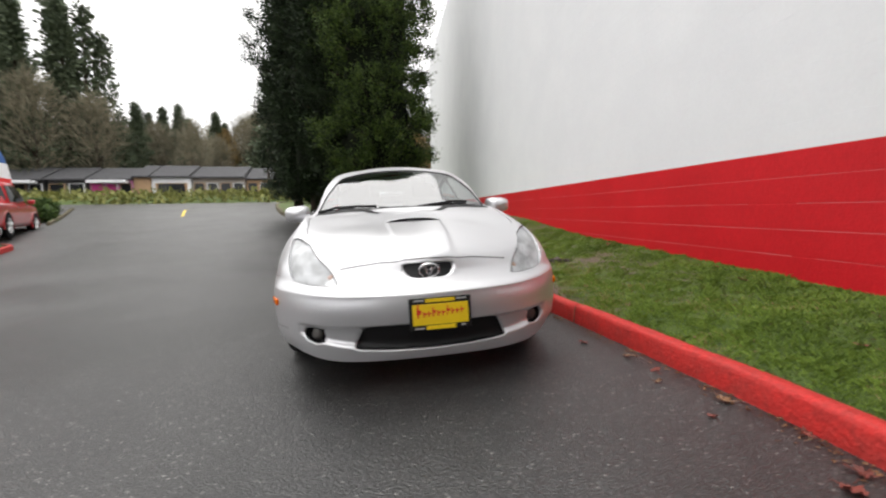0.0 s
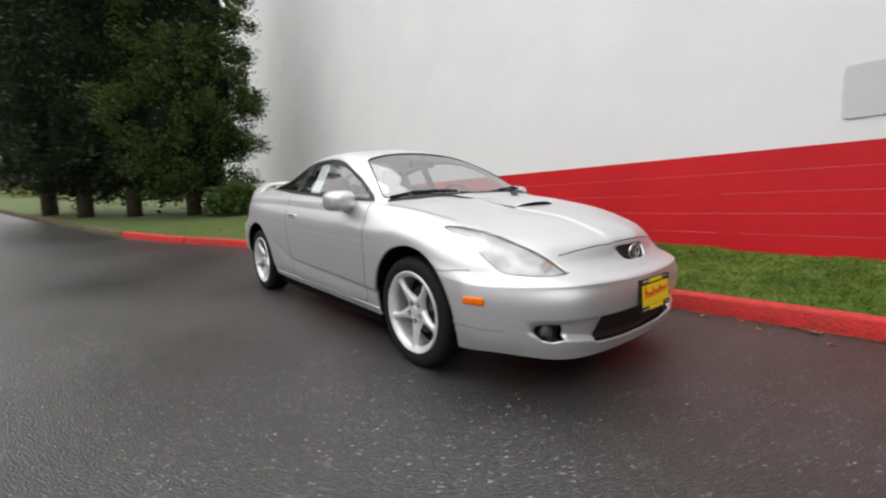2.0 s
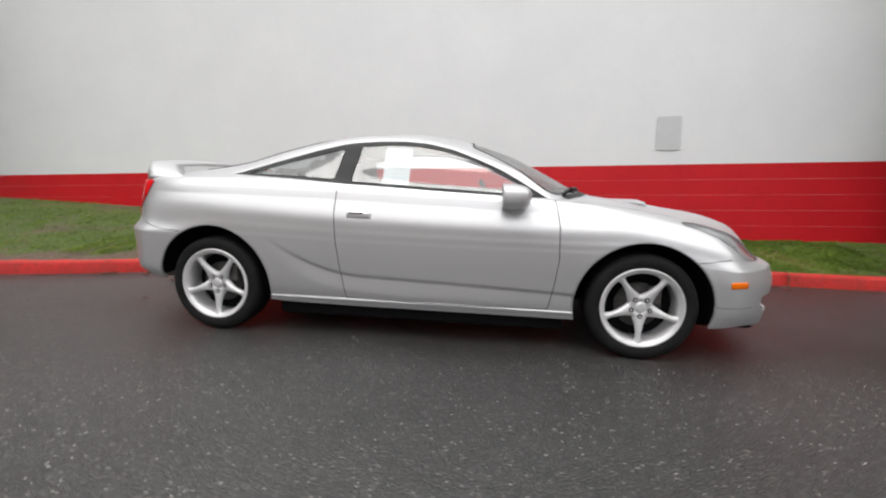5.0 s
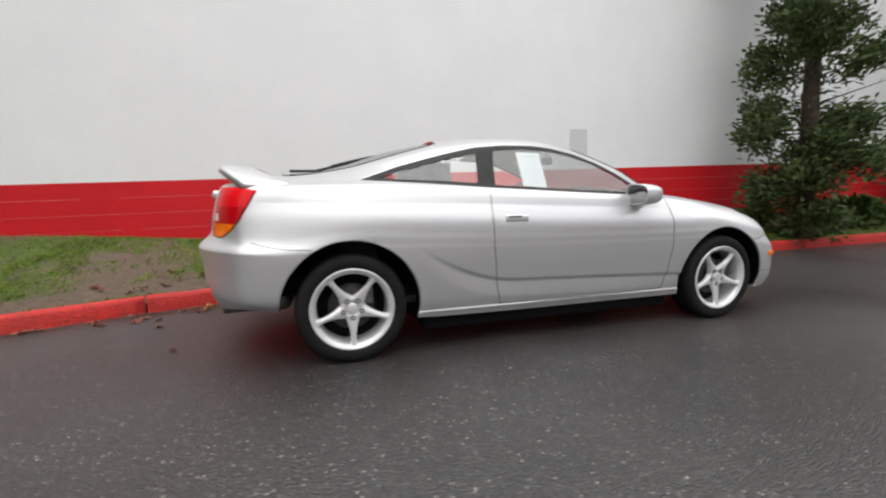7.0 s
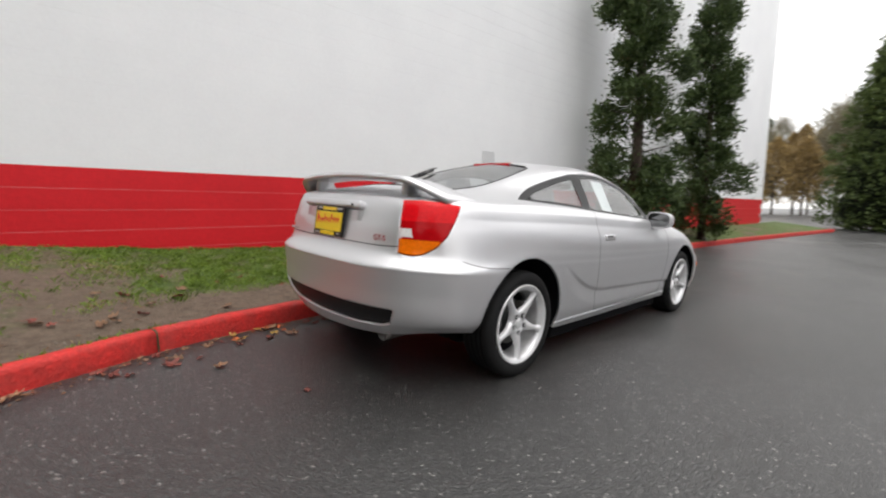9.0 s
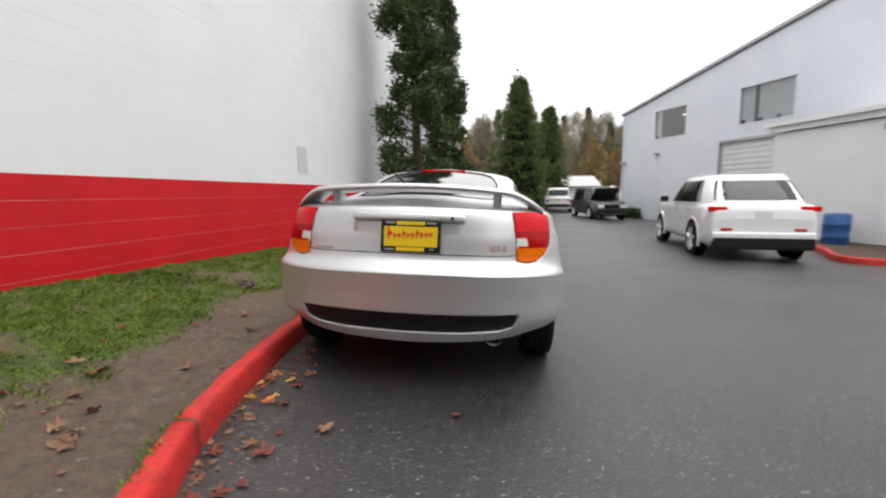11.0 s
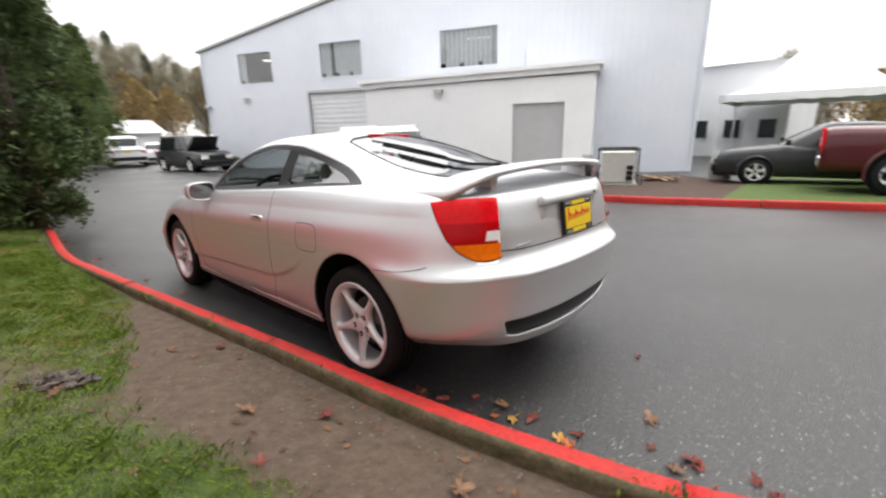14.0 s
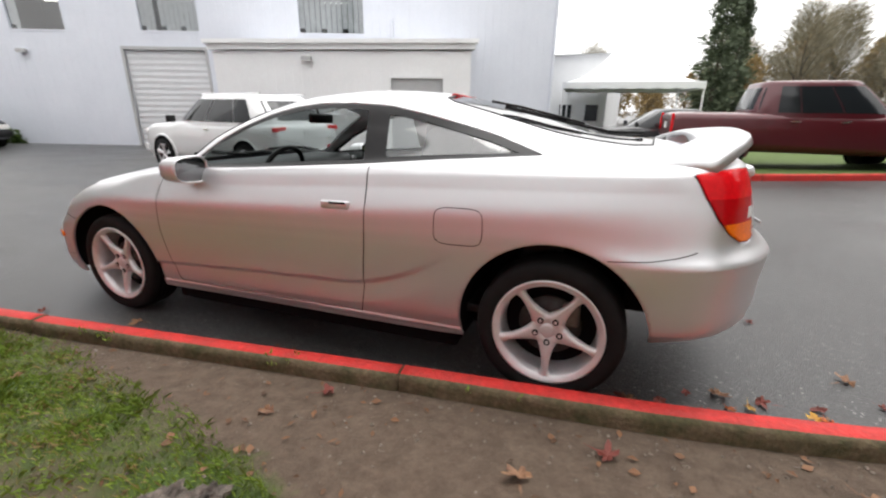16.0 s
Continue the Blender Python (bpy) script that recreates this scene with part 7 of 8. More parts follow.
    for y in axles:
        for s in (-1, 1):
            # flat near-black disc on the flank paints the shaded hollow of the arch
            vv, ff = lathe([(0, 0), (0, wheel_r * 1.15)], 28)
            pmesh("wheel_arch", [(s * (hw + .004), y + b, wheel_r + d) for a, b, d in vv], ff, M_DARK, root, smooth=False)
            vv, ff = [], []
            for k in range(19):
                a = radians(-14 + 208 * k / 18)
                for out, rad in ((-.02, 1.14), (.010, 1.15), (.012, 1.20), (-.002, 1.27), (-.03, 1.28)):
                    vv.append((s * (hw + out), y + wheel_r * rad * math.cos(a), wheel_r + wheel_r * rad * math.sin(a)))
            for k in range(18):
                for j in range(4):
                    ff.append((k * 5 + j, k * 5 + j + 1, k * 5 + j + 6, k * 5 + j + 5))
            pmesh("arch_flare", vv, ff, (extra or {}).get("flare", paint), root)
            w = new("wheel")
            w.parent = root
            w.matrix_local = pose(s * (hw - .10), y, wheel_r, 0, 0, 0 if s == 1 else 180)
            vv, ff = lathe([(-.11, wheel_r * .64), (-.11, wheel_r * .9), (-.08, wheel_r), (.08, wheel_r), (.115, wheel_r * .9), (.118, wheel_r * .66)], 32)
            pmesh("tyre", vv, ff, M_RUBBER, w)
            vv, ff = lathe([(.118, wheel_r * .66), (.105, wheel_r * .6), (.06, wheel_r * .56), (.06, 0)], 32)
            rim = pmesh("rim", vv, ff, ex_rim, w)
            for k in range(5):
                bm = bmesh.new()
                a = 6.283 * k / 5 + .3
                tube(bm, (.09, .03 * math.cos(a), .03 * math.sin(a)), (.105, wheel_r * .6 * math.cos(a), wheel_r * .6 * math.sin(a)), wheel_r * .11, wheel_r * .13, 6)
                part("spoke", bm, ex_rim, rim)
    tail, nose = deck[0], deck[-1]

    def lamp(pname, x, y, z, sx, sz, material):
        for s in (-1, 1):
            bm = bmesh.new()
            box(bm, (s * x, y, z), (sx, .05, sz), .015)
            part(pname, bm, material, root)
    ex = extra or {}
    lamp("tail_lamp", hw * ex.get("tx", .80), tail[0] + ex.get("ty", .0), ex.get("tz", .85), ex.get("tw", .26), ex.get("th", .16), M_REDLENS2)
    lamp("headlamp", hw * .66, nose[0] - .02, ex.get("hz", .72), .34, .17, M_WHITELENS)
    bm = bmesh.new()
    box(bm, (0, tail[0] - .01, clear + .2), (width * .9, .1, .22), .04)
    part("rear_bumper", bm, ex.get("bumper", M_TRIM), root)
    bm = bmesh.new()
    box(bm, (0, nose[0] + .01, clear + .2), (width * .9, .1, .2), .04)
    part("front_bumper", bm, ex.get("bumper", M_TRIM), root)
    bm = bmesh.new()
    box(bm, (0, nose[0] + .012, clear + .45), (width * .45, .05, .16), .02)
    part("grille", bm, M_TRIM, root)
    bm = bmesh.new()
    box(bm, (0, tail[0] + ex.get("py", -.012), ex.get("pz", .95)), (.31, .02, .16), .004)
    part("plate", bm, ex.get("plate", M_OFFWHITE), root)
    for s in (-1, 1):
        bm = bmesh.new()
        box(bm, (s * (hw + .06), bf - .22, belt + .08), (.2, .1, .15), .03)
        part("door_mirror", bm, ex.get("mirror", paint), root)
        for y in ((br + bf) / 2 + .35, (br + bf) / 2 - .55):
            bm = bmesh.new()
            box(bm, (s * (hw * .99 + .012), y, belt - .13), (.03, .16, .035), .008)
            part("door_handle", bm, ex.get("handle", M_CHROME), root)
    return root


def suv_deck(L, z_tail, z_belt, z_hood, z_nose):
    h = L / 2
    return [(-h, z_tail - .25, .86), (-h + .06, z_tail, .93), (-h + .3, z_belt, .985), (-h + 1.0, z_belt, 1.0), (h - 1.75, z_belt, 1.0), (h - 1.3, z_hood + .03, .99), (h - .5, z_hood, .96), (h - .1, z_nose, .88), (h, z_nose - .22, .80)]


jeep = vehicle("suv", "white four-door off-road wagon with dark glass", "car", (-5.83, -7.1), math.atan2(-.99, -.125) - math.pi / 2, M_WHITEPAINT, 4.8, 1.94, 1.76, .38, (-1.45, 1.47),
               suv_deck(4.8, 1.10, 1.16, 1.08, .96), (-2.32, 1.10, -1.72, .25, 1.14, 1.72), .30, {"tz": 1.06, "tw": .34, "th": .10, "tx": .80, "ty": .055, "hz": .88, "pz": .94, "py": .012, "mirror": M_TRIM, "bumper": M_WHITEPAINT})
bm = bmesh.new()
box(bm, (0, -2.40, .40), (1.74, .14, .26), .05)
part("lower_valance", bm, M_TRIM, jeep, "black lower valance")
bm = bmesh.new()
box(bm, (0, -2.335, 1.06), (1.05, .03, .03), .008)
part("tailgate_trim", bm, M_TRIM, jeep)
for s in (-1, 1):
    bm = bmesh.new()
    box(bm, (s * .62, -2.40, .66), (.2, .03, .05), .01)
    part("fog_reflector", bm, M_REDLENS, jeep)
for s in (-1, 1):
    bm = bmesh.new()
    tube(bm, (s * .62, -1.7, 1.77), (s * .62, .2, 1.76), .018)
    part("roof_rail", bm, M_CHROME, jeep)
dark_suv = vehicle("suv", "black boxy wagon with its bonnet raised", "car", (-6.0, -21.4), math.radians(8), M_BLACKPAINT, 4.5, 1.8, 1.75, .36, (-1.35, 1.35),
                   suv_deck(4.5, .98, 1.02, .98, .88), (-2.15, .75, -1.95, .25, 1.0, 1.72), .28, {"tz": .9})
bm = bmesh.new()
box(bm, (0, .46, 0), (1.42, .92, .04), .018)
for q in bm.verts:
    q.co.x *= 1 - .12 * (q.co.y / .92) ** 2
bmesh.ops.rotate(bm, cent=(0, 0, 0), matrix=Matrix.Rotation(radians(46), 3, "X"), verts=bm.verts)
bmesh.ops.translate(bm, vec=(0, .85, 1.03), verts=bm.verts)
part("raised_bonnet", bm, M_BLACKPAINT, dark_suv, "raised black bonnet")
vehicle("pickup", "pale silver pickup parked far off", "truck", (-5.0, -30.5), math.radians(172), M_WHITEPAINT, 5.4, 1.95, 1.8, .38, (-1.6, 1.7),
        [(-2.7, .9, .93), (-2.6, 1.1, .98), (-.7, 1.1, 1), (1.0, 1.1, 1), (1.3, 1.05, .99), (2.4, 1.0, .95), (2.7, .75, .85)], (-.8, 1.25, -.5, .7, 1.1, 1.8), .32, {"plate": M_YELLOW, "tz": .95})
vehicle("sedan", "pale car parked far off", "car", (-7.6, -33), math.radians(160), M_WHITEPAINT, 4.5, 1.8, 1.42, .32, (-1.35, 1.35),
        [(-2.25, .7, .86), (-2.15, .95, .95), (-1.4, .98, 1), (.6, .95, 1), (1.0, .92, .98), (2.0, .8, .94), (2.25, .6, .82)], (-1.7, .95, -.95, .1, .95, 1.42))
vehicle("pickup", "dark red crew-cab pickup on the lawn strip", "truck", (-10.45, 5.65, .10), math.radians(2), M_MAROON, 5.8, 2.0, 1.92, .40, (-1.75, 1.85),
              [(-2.9, .95, .95), (-2.85, 1.22, .985), (-2.2, 1.25, 1.0), (-.9, 1.25, 1), (.9, 1.22, 1), (1.25, 1.2, .99), (2.5, 1.14, .96), (2.85, 1.0, .9), (2.9, .75, .85)], (-1.30, 1.45, -1.12, .72, 1.22, 1.92), .40,
              {"tz": 1.02, "tw": .16, "th": .42, "tx": .90, "bumper": M_CHROME, "hz": .95, "rim": M_CHROME})
vehicle("sedan", "dark sedan parked behind the maroon pickup", "car", (-12.5, 2.75, .1), math.radians(188), M_BLACKPAINT, 4.5, 1.78, 1.45, .32, (-1.33, 1.33),
        [(-2.25, .7, .86), (-2.15, .98, .95), (-1.4, 1.0, 1), (.6, .97, 1), (1.0, .94, .98), (2.0, .82, .94), (2.25, .6, .82)], (-1.75, 1.0, -1.0, .1, .97, 1.45))
vehicle("suv", "red four-door pickup at the edge of the lane", "truck", (-12.55, 12.0), math.radians(22), M_REDPAINT, 5.0, 1.85, 1.75, .36, (-1.5, 1.5),
        suv_deck(5.0, 1.0, 1.06, 1.02, .9), (-.9, 1.1, -.7, .45, 1.06, 1.72), .3, {"tz": .92})


# worn yellow road marks up the lane
for k, (x, y, ln) in enumerate(((-9.4, 19.3, 4.2),)):
    vv = [(x + .17 * ln - .06, y - ln / 2, rise(x, y - ln / 2) + .006), (x + .17 * ln + .06, y - ln / 2, rise(x, y - ln / 2) + .006), (x - .17 * ln + .06, y + ln / 2, rise(x, y + ln / 2) + .006), (x - .17 * ln - .06, y + ln / 2, rise(x, y + ln / 2) + .006)]
    tagged(pmesh("road_mark", vv, [(0, 1, 2, 3)], M_YELLOW, smooth=False), "worn yellow paint mark on the asphalt", "road mark", kind="structure")


# ---- tent, sheds and far houses ----
def tent():
    x, y = -23.5, 1.9
    root = thing("tent", (x, y, rise(x, y) + .1), Matrix.Rotation(radians(3), 3, "Z"), "white peaked canopy tent on posts", "tent")
    h, e, p = 3.1, 2.75, 5.6
    v, f = [], []
    n = 16
    rings = []
    for k in range(9):
        t = k / 8
        sz = h * (1 - t)
        z = e + (p - e) * (t ** 1.9)
        ring_ = []
        for j in range(n * 4):
            side, q = divmod(j, n)
            q = -1 + 2 * q / n
            c = [(q, -1), (1, q), (-q, 1), (-1, -q)][side]
            sag = 1 - .12 * (1 - abs(q)) * math.sin(math.pi * t)
            ring_.append((c[0] * max(sz, .03) * sag, c[1] * max(sz, .03) * sag, z))
        rings.append(ring_)
    for r_ in rings:
        v += r_
    m = n * 4
    for k in range(8):
        for j in range(m):
            f.append((k * m + j, k * m + (j + 1) % m, (k + 1) * m + (j + 1) % m, (k + 1) * m + j))
    pmesh("canopy", v, f, M_TENT, root)
    v = [(x_, y_, e + .01) for x_, y_, _ in rings[0]] + [(x_, y_, e - .32 + .05 * (k % 2)) for k, (x_, y_, _) in enumerate(rings[0])]
    pmesh("valance", v, [(j, (j + 1) % m, m + (j + 1) % m, m + j) for j in range(m)], M_TENT, root)
    for a in (-1, 1):
        for b in (-1, 1):
            bm = bmesh.new()
            tube(bm, (a * (h - .05), b * (h - .05), 0), (a * (h - .05), b * (h - .05), e), .04)
            part("post", bm, M_OFFWHITE, root)


tent()


def low_house(name, at, size, turn, wall_m, label, roof_m=None, windows=4, roof_h=1.1, sill=None):
    w, d, h = size
    root = thing(name, at, Matrix.Rotation(radians(turn), 3, "Z"), label, "house")
    bm = bmesh.new()
    box(bm, (0, 0, h / 2), (w, d, h))
    part("wall", bm, wall_m, root)
    o = .45
    v = [(-w / 2 - o, -d / 2 - o, h - .05), (w / 2 + o, -d / 2 - o, h - .05), (w / 2 + o, d / 2 + o, h - .05), (-w / 2 - o, d / 2 + o, h - .05), (-w / 2 - o, 0, h + roof_h), (w / 2 + o, 0, h + roof_h)]
    pmesh("roof", v, [(0, 1, 5, 4), (2, 3, 4, 5), (1, 2, 5), (3, 0, 4), (3, 2, 1, 0)], roof_m or M_ROOF, root, smooth=False)
    for k in range(windows):
        x = -w / 2 + w * (k + .5) / windows
        win = new("window")
        win.parent = root
        bm = bmesh.new()
        box(bm, (x, -d / 2 - .02, sill or h * .52), (w / windows * .55, .06, 1.1))
        part("window_frame", bm, M_OFFWHITE, win)
        bm = bmesh.new()
        box(bm, (x, -d / 2 - .06, sill or h * .52), (w / windows * .47, .03, .95))
        part("pane", bm, M_CARGLASS, win)
    return root


M_TAN = mat("tan_siding", (0.42, 0.27, 0.15), 0.7, var=0.15, var_scale=1)
M_PINK = mat("pink_siding", (0.52, 0.20, 0.36), 0.7, var=0.15, var_scale=1)
M_CREAM = mat("cream_siding", (0.30, 0.26, 0.22), 0.7, var=0.15, var_scale=1)
M_MAGENTA = mat("magenta_panel", (0.50, 0.03, 0.22), 0.6)
# near-black wall colour carries the shade of shopfronts under roof and canopy
M_SHADE = mat("shaded_shopfront", (0.035, 0.034, 0.036), 0.5, var=0.3, var_scale=2)


def shop(x0, x1, y, front, label, roof_h=1.7, canopy=None, bays=3, bay_m=None, top=2.4):
    """One unit of the low shop row: front wall, pitched roof, glazed bays under a fascia."""
    w, d = x1 - x0, 7.0
    root = thing("shop", ((x0 + x1) / 2, y, rise(-14, y) - .35), None, label, "shop", "row of shops")
    bm = bmesh.new()
    box(bm, (0, d / 2, top / 2), (w, d, top))
    part("wall", bm, front, root)
    o = .55
    v = [(-w / 2, -o, top - .12), (w / 2, -o, top - .12), (w / 2, d + o, top - .12), (-w / 2, d + o, top - .12), (-w / 2, d / 2, top + roof_h), (w / 2, d / 2, top + roof_h),
         (-w / 2, -o, top + .04), (w / 2, -o, top + .04)]
    pmesh("roof", v, [(0, 1, 7, 6), (6, 7, 5, 4), (2, 3, 4, 5), (1, 2, 5, 7), (3, 0, 6, 4), (3, 2, 1, 0)], M_ROOF, root, smooth=False)
    if canopy:
        bm = bmesh.new()
        box(bm, (0, -.75, top - .34), (w * .86, 1.2, .34), .05)
        part("canopy", bm, canopy, root)
    for k in range(bays):
        x = -w / 2 + w * (k + .5) / bays
        win = new("window")
        win.parent = root
        bm = bmesh.new()
        box(bm, (x, -.02, 1.02), (w / bays * .82, .06, 1.75), .01)
        part("window_frame", bm, M_OFFWHITE if k % 2 else M_TAN, win)
        bm = bmesh.new()
        box(bm, (x, -.06, 1.05), (w / bays * .70, .03, 1.55), .005)
        part("pane", bm, bay_m if bay_m and k < bays - 1 else M_CARGLASS, win)
    return root


for x0, x1, y, m, lab, kw in ((-62, -46.4, 52.5, M_CREAM, "low cream shop with dark glazing under a grey roof", dict(bays=6)),
                              (-46.2, -43.8, 53.0, M_TAN, "narrow tan-fronted shop in the low row", dict(bays=1)),
                              (-43.7, -37.2, 53.2, M_SHADE, "dark-glazed shop under a white canopy", dict(canopy=M_TENT, bays=4)),
                              (-37.1, -33.0, 53.6, M_SHADE, "shopfront beside tan posts, recess shade in its dark wall colour", dict(bays=2)),
                              (-32.9, -28.2, 54.0, M_PINK, "pink-fronted shop with magenta panels and pale canopy", dict(canopy=M_TENT, bays=3, bay_m=M_MAGENTA)),
                              (-28.1, -26.3, 54.0, M_TAN, "narrow tan timber shopfront", dict(bays=0, top=2.7)),
                              (-26.2, -21.8, 54.2, M_OFFWHITE, "white-fronted shop with pale roller shutter", dict(bays=1, bay_m=M_BLIND, top=2.7)),
                              (-21.7, -15.5, 54.6, M_CREAM, "grey-brown shop with small windows", dict(bays=4, top=2.6)),
                              (-15.4, -8.0, 55.0, M_TAN, "tan shop with pale door at the row's end", dict(bays=5)),
                              (-7.9, 12.0, 56.0, M_CREAM, "long cream building closing the row", dict(bays=7))):
    shop(x0, x1, y, m, lab, **kw)
low_house("shed", (-6.7, -44, -.5), (6.5, 7, 2.3), 0, M_OFFWHITE, "small white shed at the far end of the yard", M_GREYDOOR, 2, 1.1)
low_house("low_shop", (-31.0, -2.6, -.5), (8, 8, 4.9), 84, M_OFFWHITE, "low white building with dark windows behind the tent", M_GREYDOOR, 5, .35, 1.5)


def power_pole(x, y, h):
    root = thing("power_pole", (x, y, rise(-14, y)), label="grey timber power pole", category="pole")
    bm = bmesh.new()
    tube(bm, (0, 0, -.3), (0, 0, h), .14, .09, 10)
    part("pole", bm, M_BARK, root)
    bm = bmesh.new()
    tube(bm, (0, 0, h), (0, 0, h + .06), .1, .02, 10)
    part("cap", bm, M_STEEL, root)


power_pole(-10.8, 46, 5.2)


def feather_flag(x, y):
    root = thing("feather_flag", (x, y, rise(x, y)), label="tall blue, white and red feather flag", category="flag")
    bm = bmesh.new()
    tube(bm, (0, 0, 0), (0, 0, 3.1), .02, .012, 8)
    part("pole", bm, M_TRIM, root)
    for z0, z1, m, nm in ((.9, 1.9, M_REDINK, "red_panel"), (1.9, 2.5, M_WHITEPAPER, "white_panel"), (2.5, 3.1, M_BARREL, "blue_panel")):
        v = []
        for k in range(5):
            t = k / 4
            z = z0 + (z1 - z0) * t
            w = .42 * (1 - max(0, (z - 2.2) / 1.0) ** 2)
            v += [(0.01, .02 * math.sin(z * 4), z), (w, .05 * math.sin(z * 4 + 1), z - .08)]
        pmesh(nm, v, [(2 * k, 2 * k + 1, 2 * k + 3, 2 * k + 2) for k in range(4)], m, root)


feather_flag(-14.7, 15.7)
PLANTER = spline([(-12.75, 15.0), (-13.2, 16.0), (-14.6, 19), (-16.6, 23)], 6)
kerb_run(PLANTER, "kerb", 2.4, 0, "grey kerb of a planted strip by the lane")
for k, (x, y) in enumerate(((-14.1, 16.3), (-14.9, 17.6), (-15.6, 18.4), (-16.8, 21.0))):
    shrub(land(x, y), .8, .7, 60 + k)


# ---- fallen leaves, clods and litter ----
def leaf_mesh(seed, material):
    rng = random.Random(seed)
    v = [(0, 0, .006)]
    n = 22
    for k in range(n):
        a = 2 * math.pi * k / n
        lobe = .5 + .5 * abs(math.cos(2.5 * a + .4 * rng.random()))
        r = .055 * (.28 + .75 * lobe ** 2.2) * rng.uniform(.7, 1.2) * (1 - .25 * math.cos(a))
        v.append((r * math.cos(a), r * math.sin(a) * .8, .004 + .022 * rng.random()))
    f = [(0, 1 + k, 1 + (k + 1) % n) for k in range(n)]
    v += [(-.004, -.05, .004), (.004, -.05, .004), (.006, -.12, .008)]
    f.append((n + 1, n + 2, n + 3))
    return mesh_data("leaf_blade", v, f, material, False)


M_LEAFORANGE = mat("orange_leaf", (0.46, 0.13, 0.03), 0.65, color2=(0.30, 0.05, 0.02), var_scale=25, each=0.3)
M_LEAFYELLOW = mat("yellow_leaf", (0.52, 0.34, 0.05), 0.65, color2=(0.38, 0.19, 0.05), var_scale=25, each=0.3)
LEAVES = [leaf_mesh(k, M_LEAFRED if k % 2 else M_LEAFTAN) for k in range(6)]
BRIGHT_LEAVES = [leaf_mesh(k, M_LEAFYELLOW if k % 3 == 1 else M_LEAFORANGE) for k in range(10, 16)]


def leaves():
    rng = random.Random(9)
    spots = [(1.27, -2.65), (1.12, -2.4), (1.12, -2.76), (1.18, -2.05), (1.3, -1.9), (1.36, -2.95), (1.3, -3.2)]
    for _ in range(26):
        y = rng.uniform(1.6, 3.6)
        spots.append((kerb_x(y) - rng.uniform(.02, .3), y))
    for _ in range(10):
        y = rng.uniform(-5, 1.5)
        spots.append((kerb_x(y) - rng.uniform(.03, .22), y))
    for _ in range(2):
        spots.append((rng.uniform(-.6, .6), rng.uniform(1.9, 2.6)))
    for _ in range(34):
        y = rng.uniform(-4.5, 4.2)
        a, b = kerb_x(y) + .2, wall_x(y) - .1
        spots.append((a + (b - a) * rng.random(), y))
    for _ in range(46):
        y = rng.uniform(1.9, 3.5)
        spots.append((kerb_x(y) - .02 - .14 * rng.random() ** 2, y))
    # a bright clump caught at the foot of the kerb, and large leaves on the worn soil
    clump = [(kerb_x(y) - .03 - abs(rng.gauss(0, .08)), y) for y in (rng.gauss(2.1, .14) for _ in range(11))]
    worn = [(kerb_x(y) + rng.uniform(.3, 1.0), y) for y in (rng.uniform(2.2, 4.0) for _ in range(9))]
    for x, y in clump + worn:
        on_road = x < kerb_x(y)
        ob = new("fallen_leaf", rng.choice(BRIGHT_LEAVES if on_road else LEAVES))
        s = rng.uniform(.35, .75) if on_road else rng.uniform(.6, 1.0)
        ob.matrix_world = Matrix.LocRotScale((x, y, rise(x, y) + .006 if on_road else lawn_z(x, y) + .012), Euler((rng.uniform(-.3, .3), rng.uniform(-.3, .3), rng.uniform(0, 6.28))), (s, s, s))
        tagged(ob, "bright orange or yellow fallen leaf by the kerb" if on_road else "large red-brown fallen leaf on worn soil", "leaf", "fallen leaves")
    for k_, (x, y) in enumerate(spots):
        k = kerb_x(y)
        z = rise(x, y) + .004 if x < k else lawn_z(x, y) + .012
        ob = new("fallen_leaf", rng.choice(LEAVES))
        s = rng.uniform(.4, .85) if len(spots) - k_ > 46 else rng.uniform(.14, .34)
        ob.matrix_world = Matrix.LocRotScale((x, y, z), Euler((rng.uniform(-.25, .25), rng.uniform(-.25, .25), rng.uniform(0, 6.28))), (s, s, s))
        tagged(ob, "curled brown fallen leaf on the ground", "leaf", "fallen leaves")


leaves()


M_CLOD = mat("weathered_bark_clod", (0.15, 0.125, 0.105), 0.95, color2=(0.03, 0.024, 0.02), var_scale=22, fine=0.3, fine_scale=90, bump=0.8, bump_scale=70)


def clod(x, y, s, seed, material, label, name="clod"):
    rng = random.Random(seed)
    bm = bmesh.new()
    bmesh.ops.create_icosphere(bm, subdivisions=4, radius=1)
    for q in bm.verts:
        k = q.co.copy()
        q.co *= 1 + .55 * noise.noise(k * 1.8 + Vector((seed, 0, 0))) + .35 * noise.noise(k * 5 + Vector((0, seed, 0))) + .12 * noise.noise(k * 13)
        q.co = Vector((q.co.x * s * 1.4, q.co.y * s, max(-.2, q.co.z) * s * .6))
    ob = part(name, bm, material)
    ob.location = (x, y, lawn_z(x, y) + .01)
    tagged(ob, label, "clod")


clod(1.93, .47, .066, 1, M_CLOD, "dark split clod of bark and earth on the grass")
clod(1.85, .55, .045, 2, M_CLOD, "small crumbled clod on the grass")
clod(2.0, .40, .04, 3, M_CLOD, "small crumbled clod on the grass")


M_PEBBLE = mat("grey_brown_gravel", (0.26, 0.22, 0.18), 0.85, color2=(0.10, 0.08, 0.06), var_scale=40)


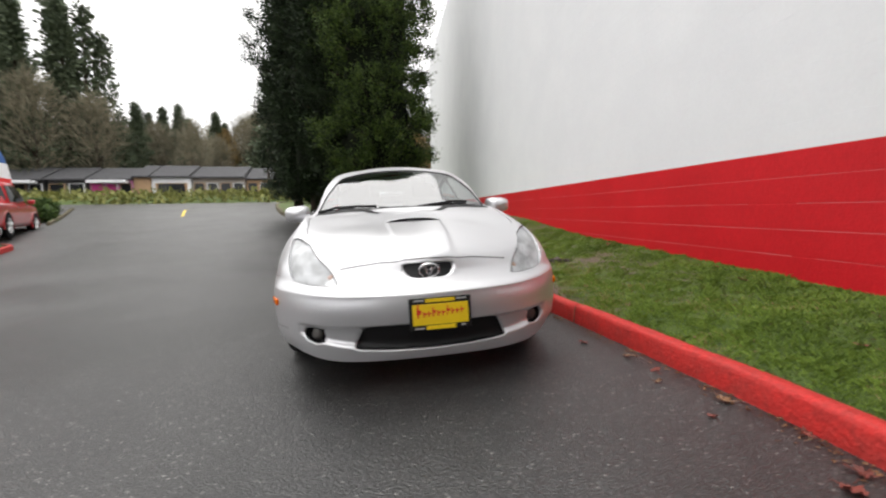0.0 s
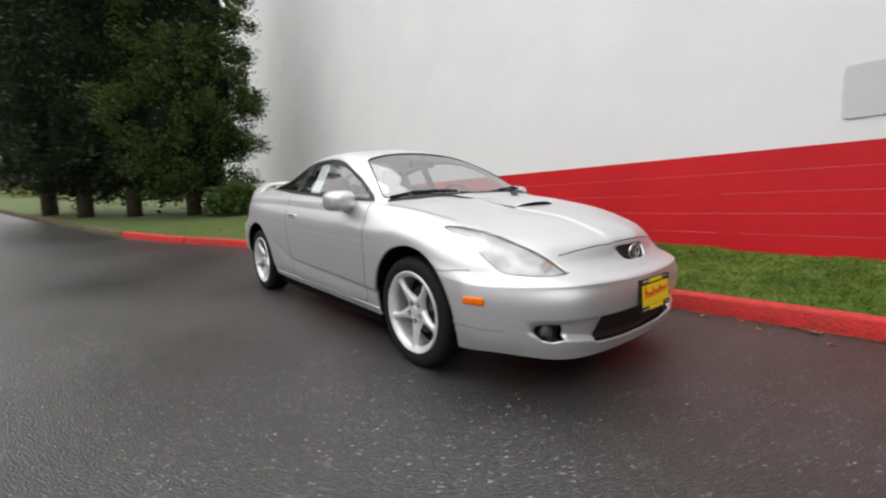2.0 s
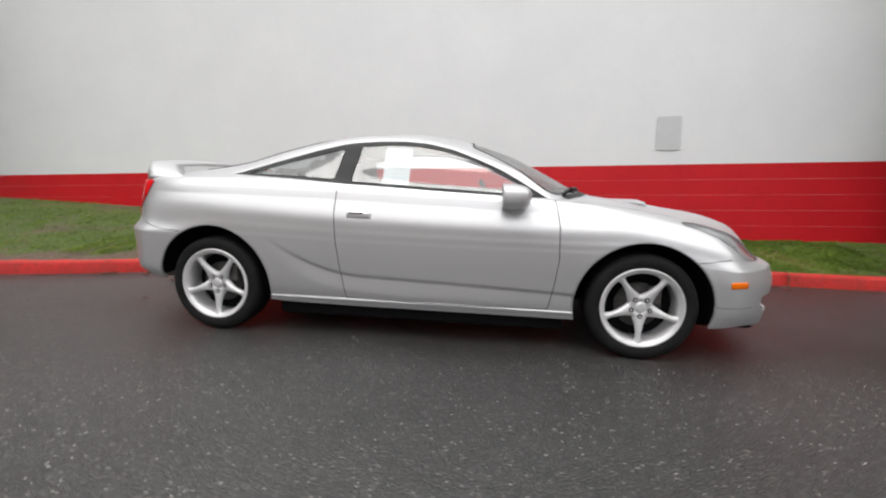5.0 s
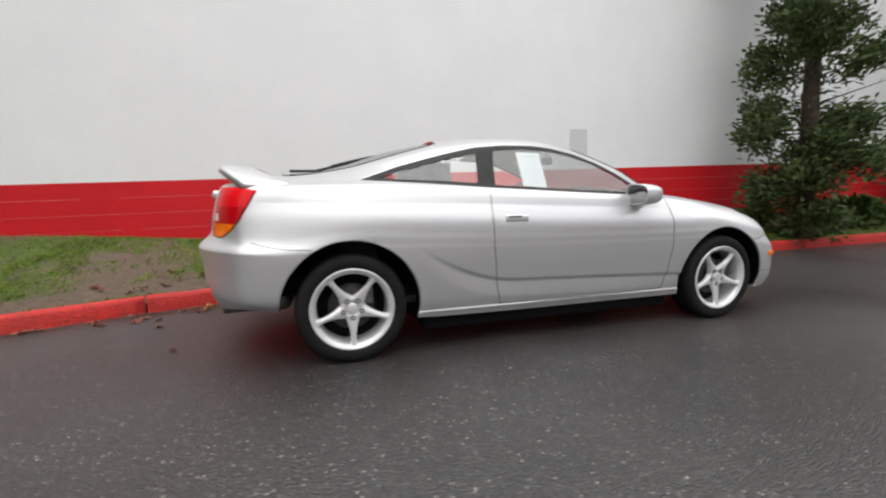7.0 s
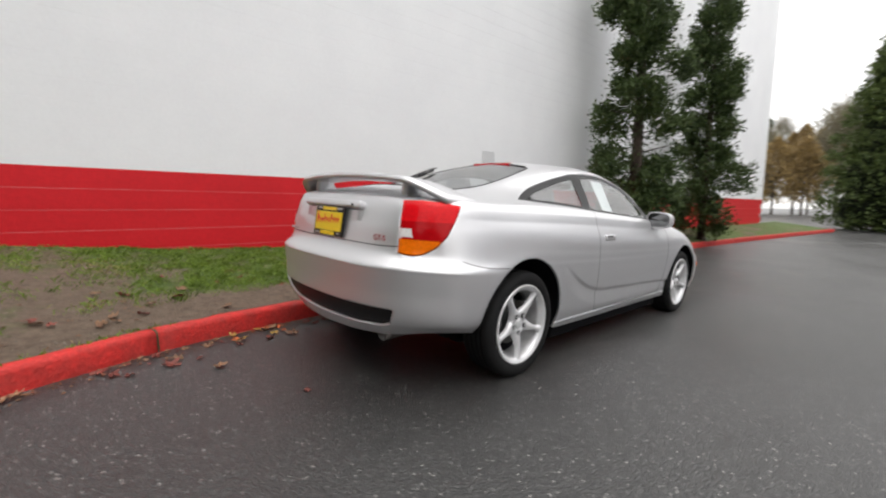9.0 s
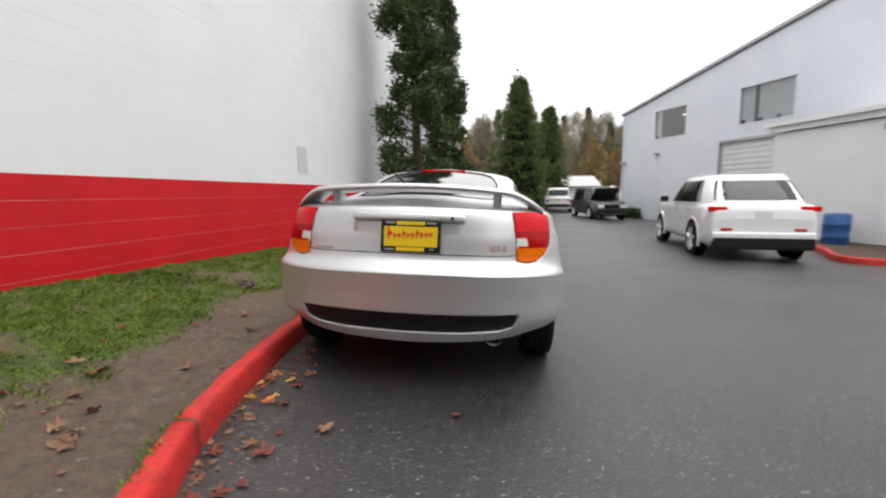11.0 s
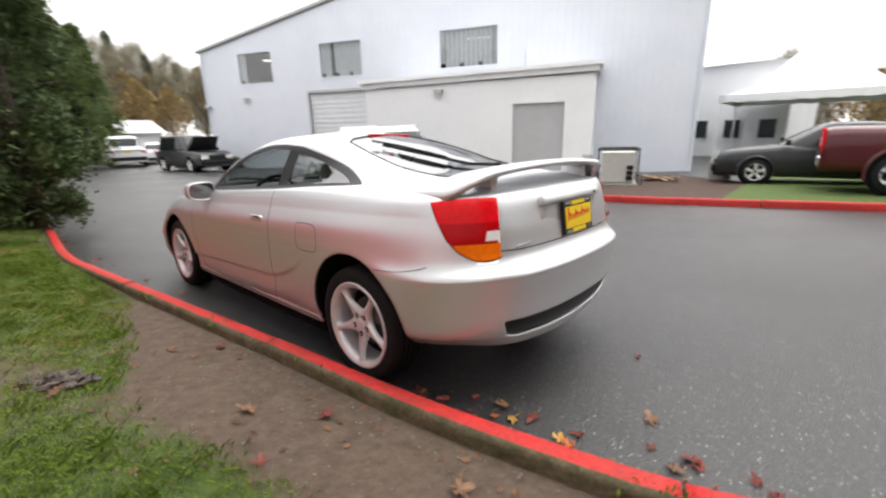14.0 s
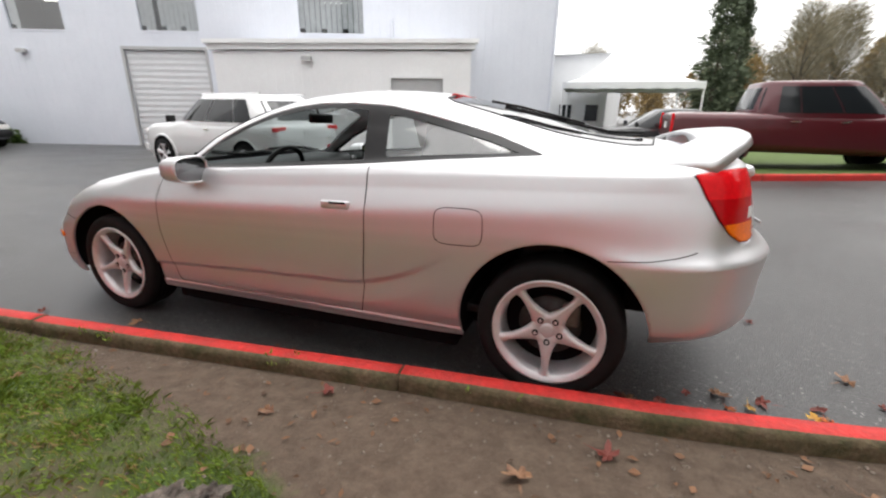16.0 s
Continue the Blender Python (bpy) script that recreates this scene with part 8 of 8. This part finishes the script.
def pebbles():
    rng = random.Random(14)
    v, f = [], []
    for _ in range(2200):
        y = rng.uniform(-1.5, 4.2)
        x = kerb_x(y) + .16 + rng.random() ** 1.5 * .9
        r = .0018 + .009 * rng.random() ** 4
        z = lawn_z(x, y) + r * .4
        i = len(v)
        v += [(x - r, y, z), (x, y - r * .8, z), (x + r, y, z), (x, y + r, z), (x, y, z + r * .7)]
        f += [(i, i + 1, i + 4), (i + 1, i + 2, i + 4), (i + 2, i + 3, i + 4), (i + 3, i, i + 4)]
    tagged(pmesh("pebbles", v, f, M_PEBBLE, smooth=False), "pale gravel specks scattered on bare soil", "pebbles", kind="stuff")


pebbles()


def kerb_moss():
    """Small tufts of moss and grass on the inner edge of the kerb."""
    rng = random.Random(52)
    pts = []
    for cy, n in ((2.75, 26), (3.05, 34), (3.3, 30), (1.2, 8), (.2, 10), (-.8, 14), (-2.6, 12)):
        for _ in range(n):
            y = cy + rng.gauss(0, .12)
            x = kerb_x(y) + .095 + rng.gauss(0, .018)
            pts.append(((x, y, rise(x, y) + .10 + rng.uniform(-.02, .02)), (rng.gauss(0, .5), 0, 1)))
    v, f = sprays(pts, rng, .022, .5, 7, up=.4, puff=.008, wide=(.1, .2))
    tagged(pmesh("moss", v, f, M_GRASS, smooth=False), "green moss tufts on the kerb's inner edge", "moss", kind="stuff")


kerb_moss()


def litter():
    """Crumbled leaves and twigs strewn over the lawn and swept against the foot of the kerb."""
    rng = random.Random(88)
    v, f = [], []

    def bit(x, y, z, r):
        a, t = rng.uniform(0, 6.28), rng.uniform(.25, .7)
        c, s_ = math.cos(a) * r, math.sin(a) * r
        i = len(v)
        v.extend([(x + c, y + s_, z + rng.uniform(0, .006)), (x - s_ * t, y + c * t, z + rng.uniform(.001, .01)), (x - c, y - s_, z + rng.uniform(0, .006)), (x + s_ * t, y - c * t, z + rng.uniform(.001, .01))])
        f.append((i, i + 1, i + 2, i + 3))
    for _ in range(1500):
        y = rng.uniform(-6, 5)
        a, b = kerb_x(y) + .14, wall_x(y) - .03
        x = a + (b - a) * rng.random()
        if noise.noise(Vector((x * 1.3, y * 1.3, 2))) < -.05 and rng.random() < .7:
            continue
        bit(x, y, lawn_z(x, y) + .006, rng.uniform(.006, .022))
    for _ in range(1300):
        y = rng.uniform(-5.5, 4)
        x = kerb_x(y) - .012 - abs(rng.gauss(0, .05))
        bit(x, y, rise(x, y) + .003, rng.uniform(.004, .015))
    tagged(pmesh("leaf_litter", v, f, M_LITTER, smooth=False), "crumbled brown leaves on lawn and along the kerb", "leaf litter", kind="stuff")


litter()
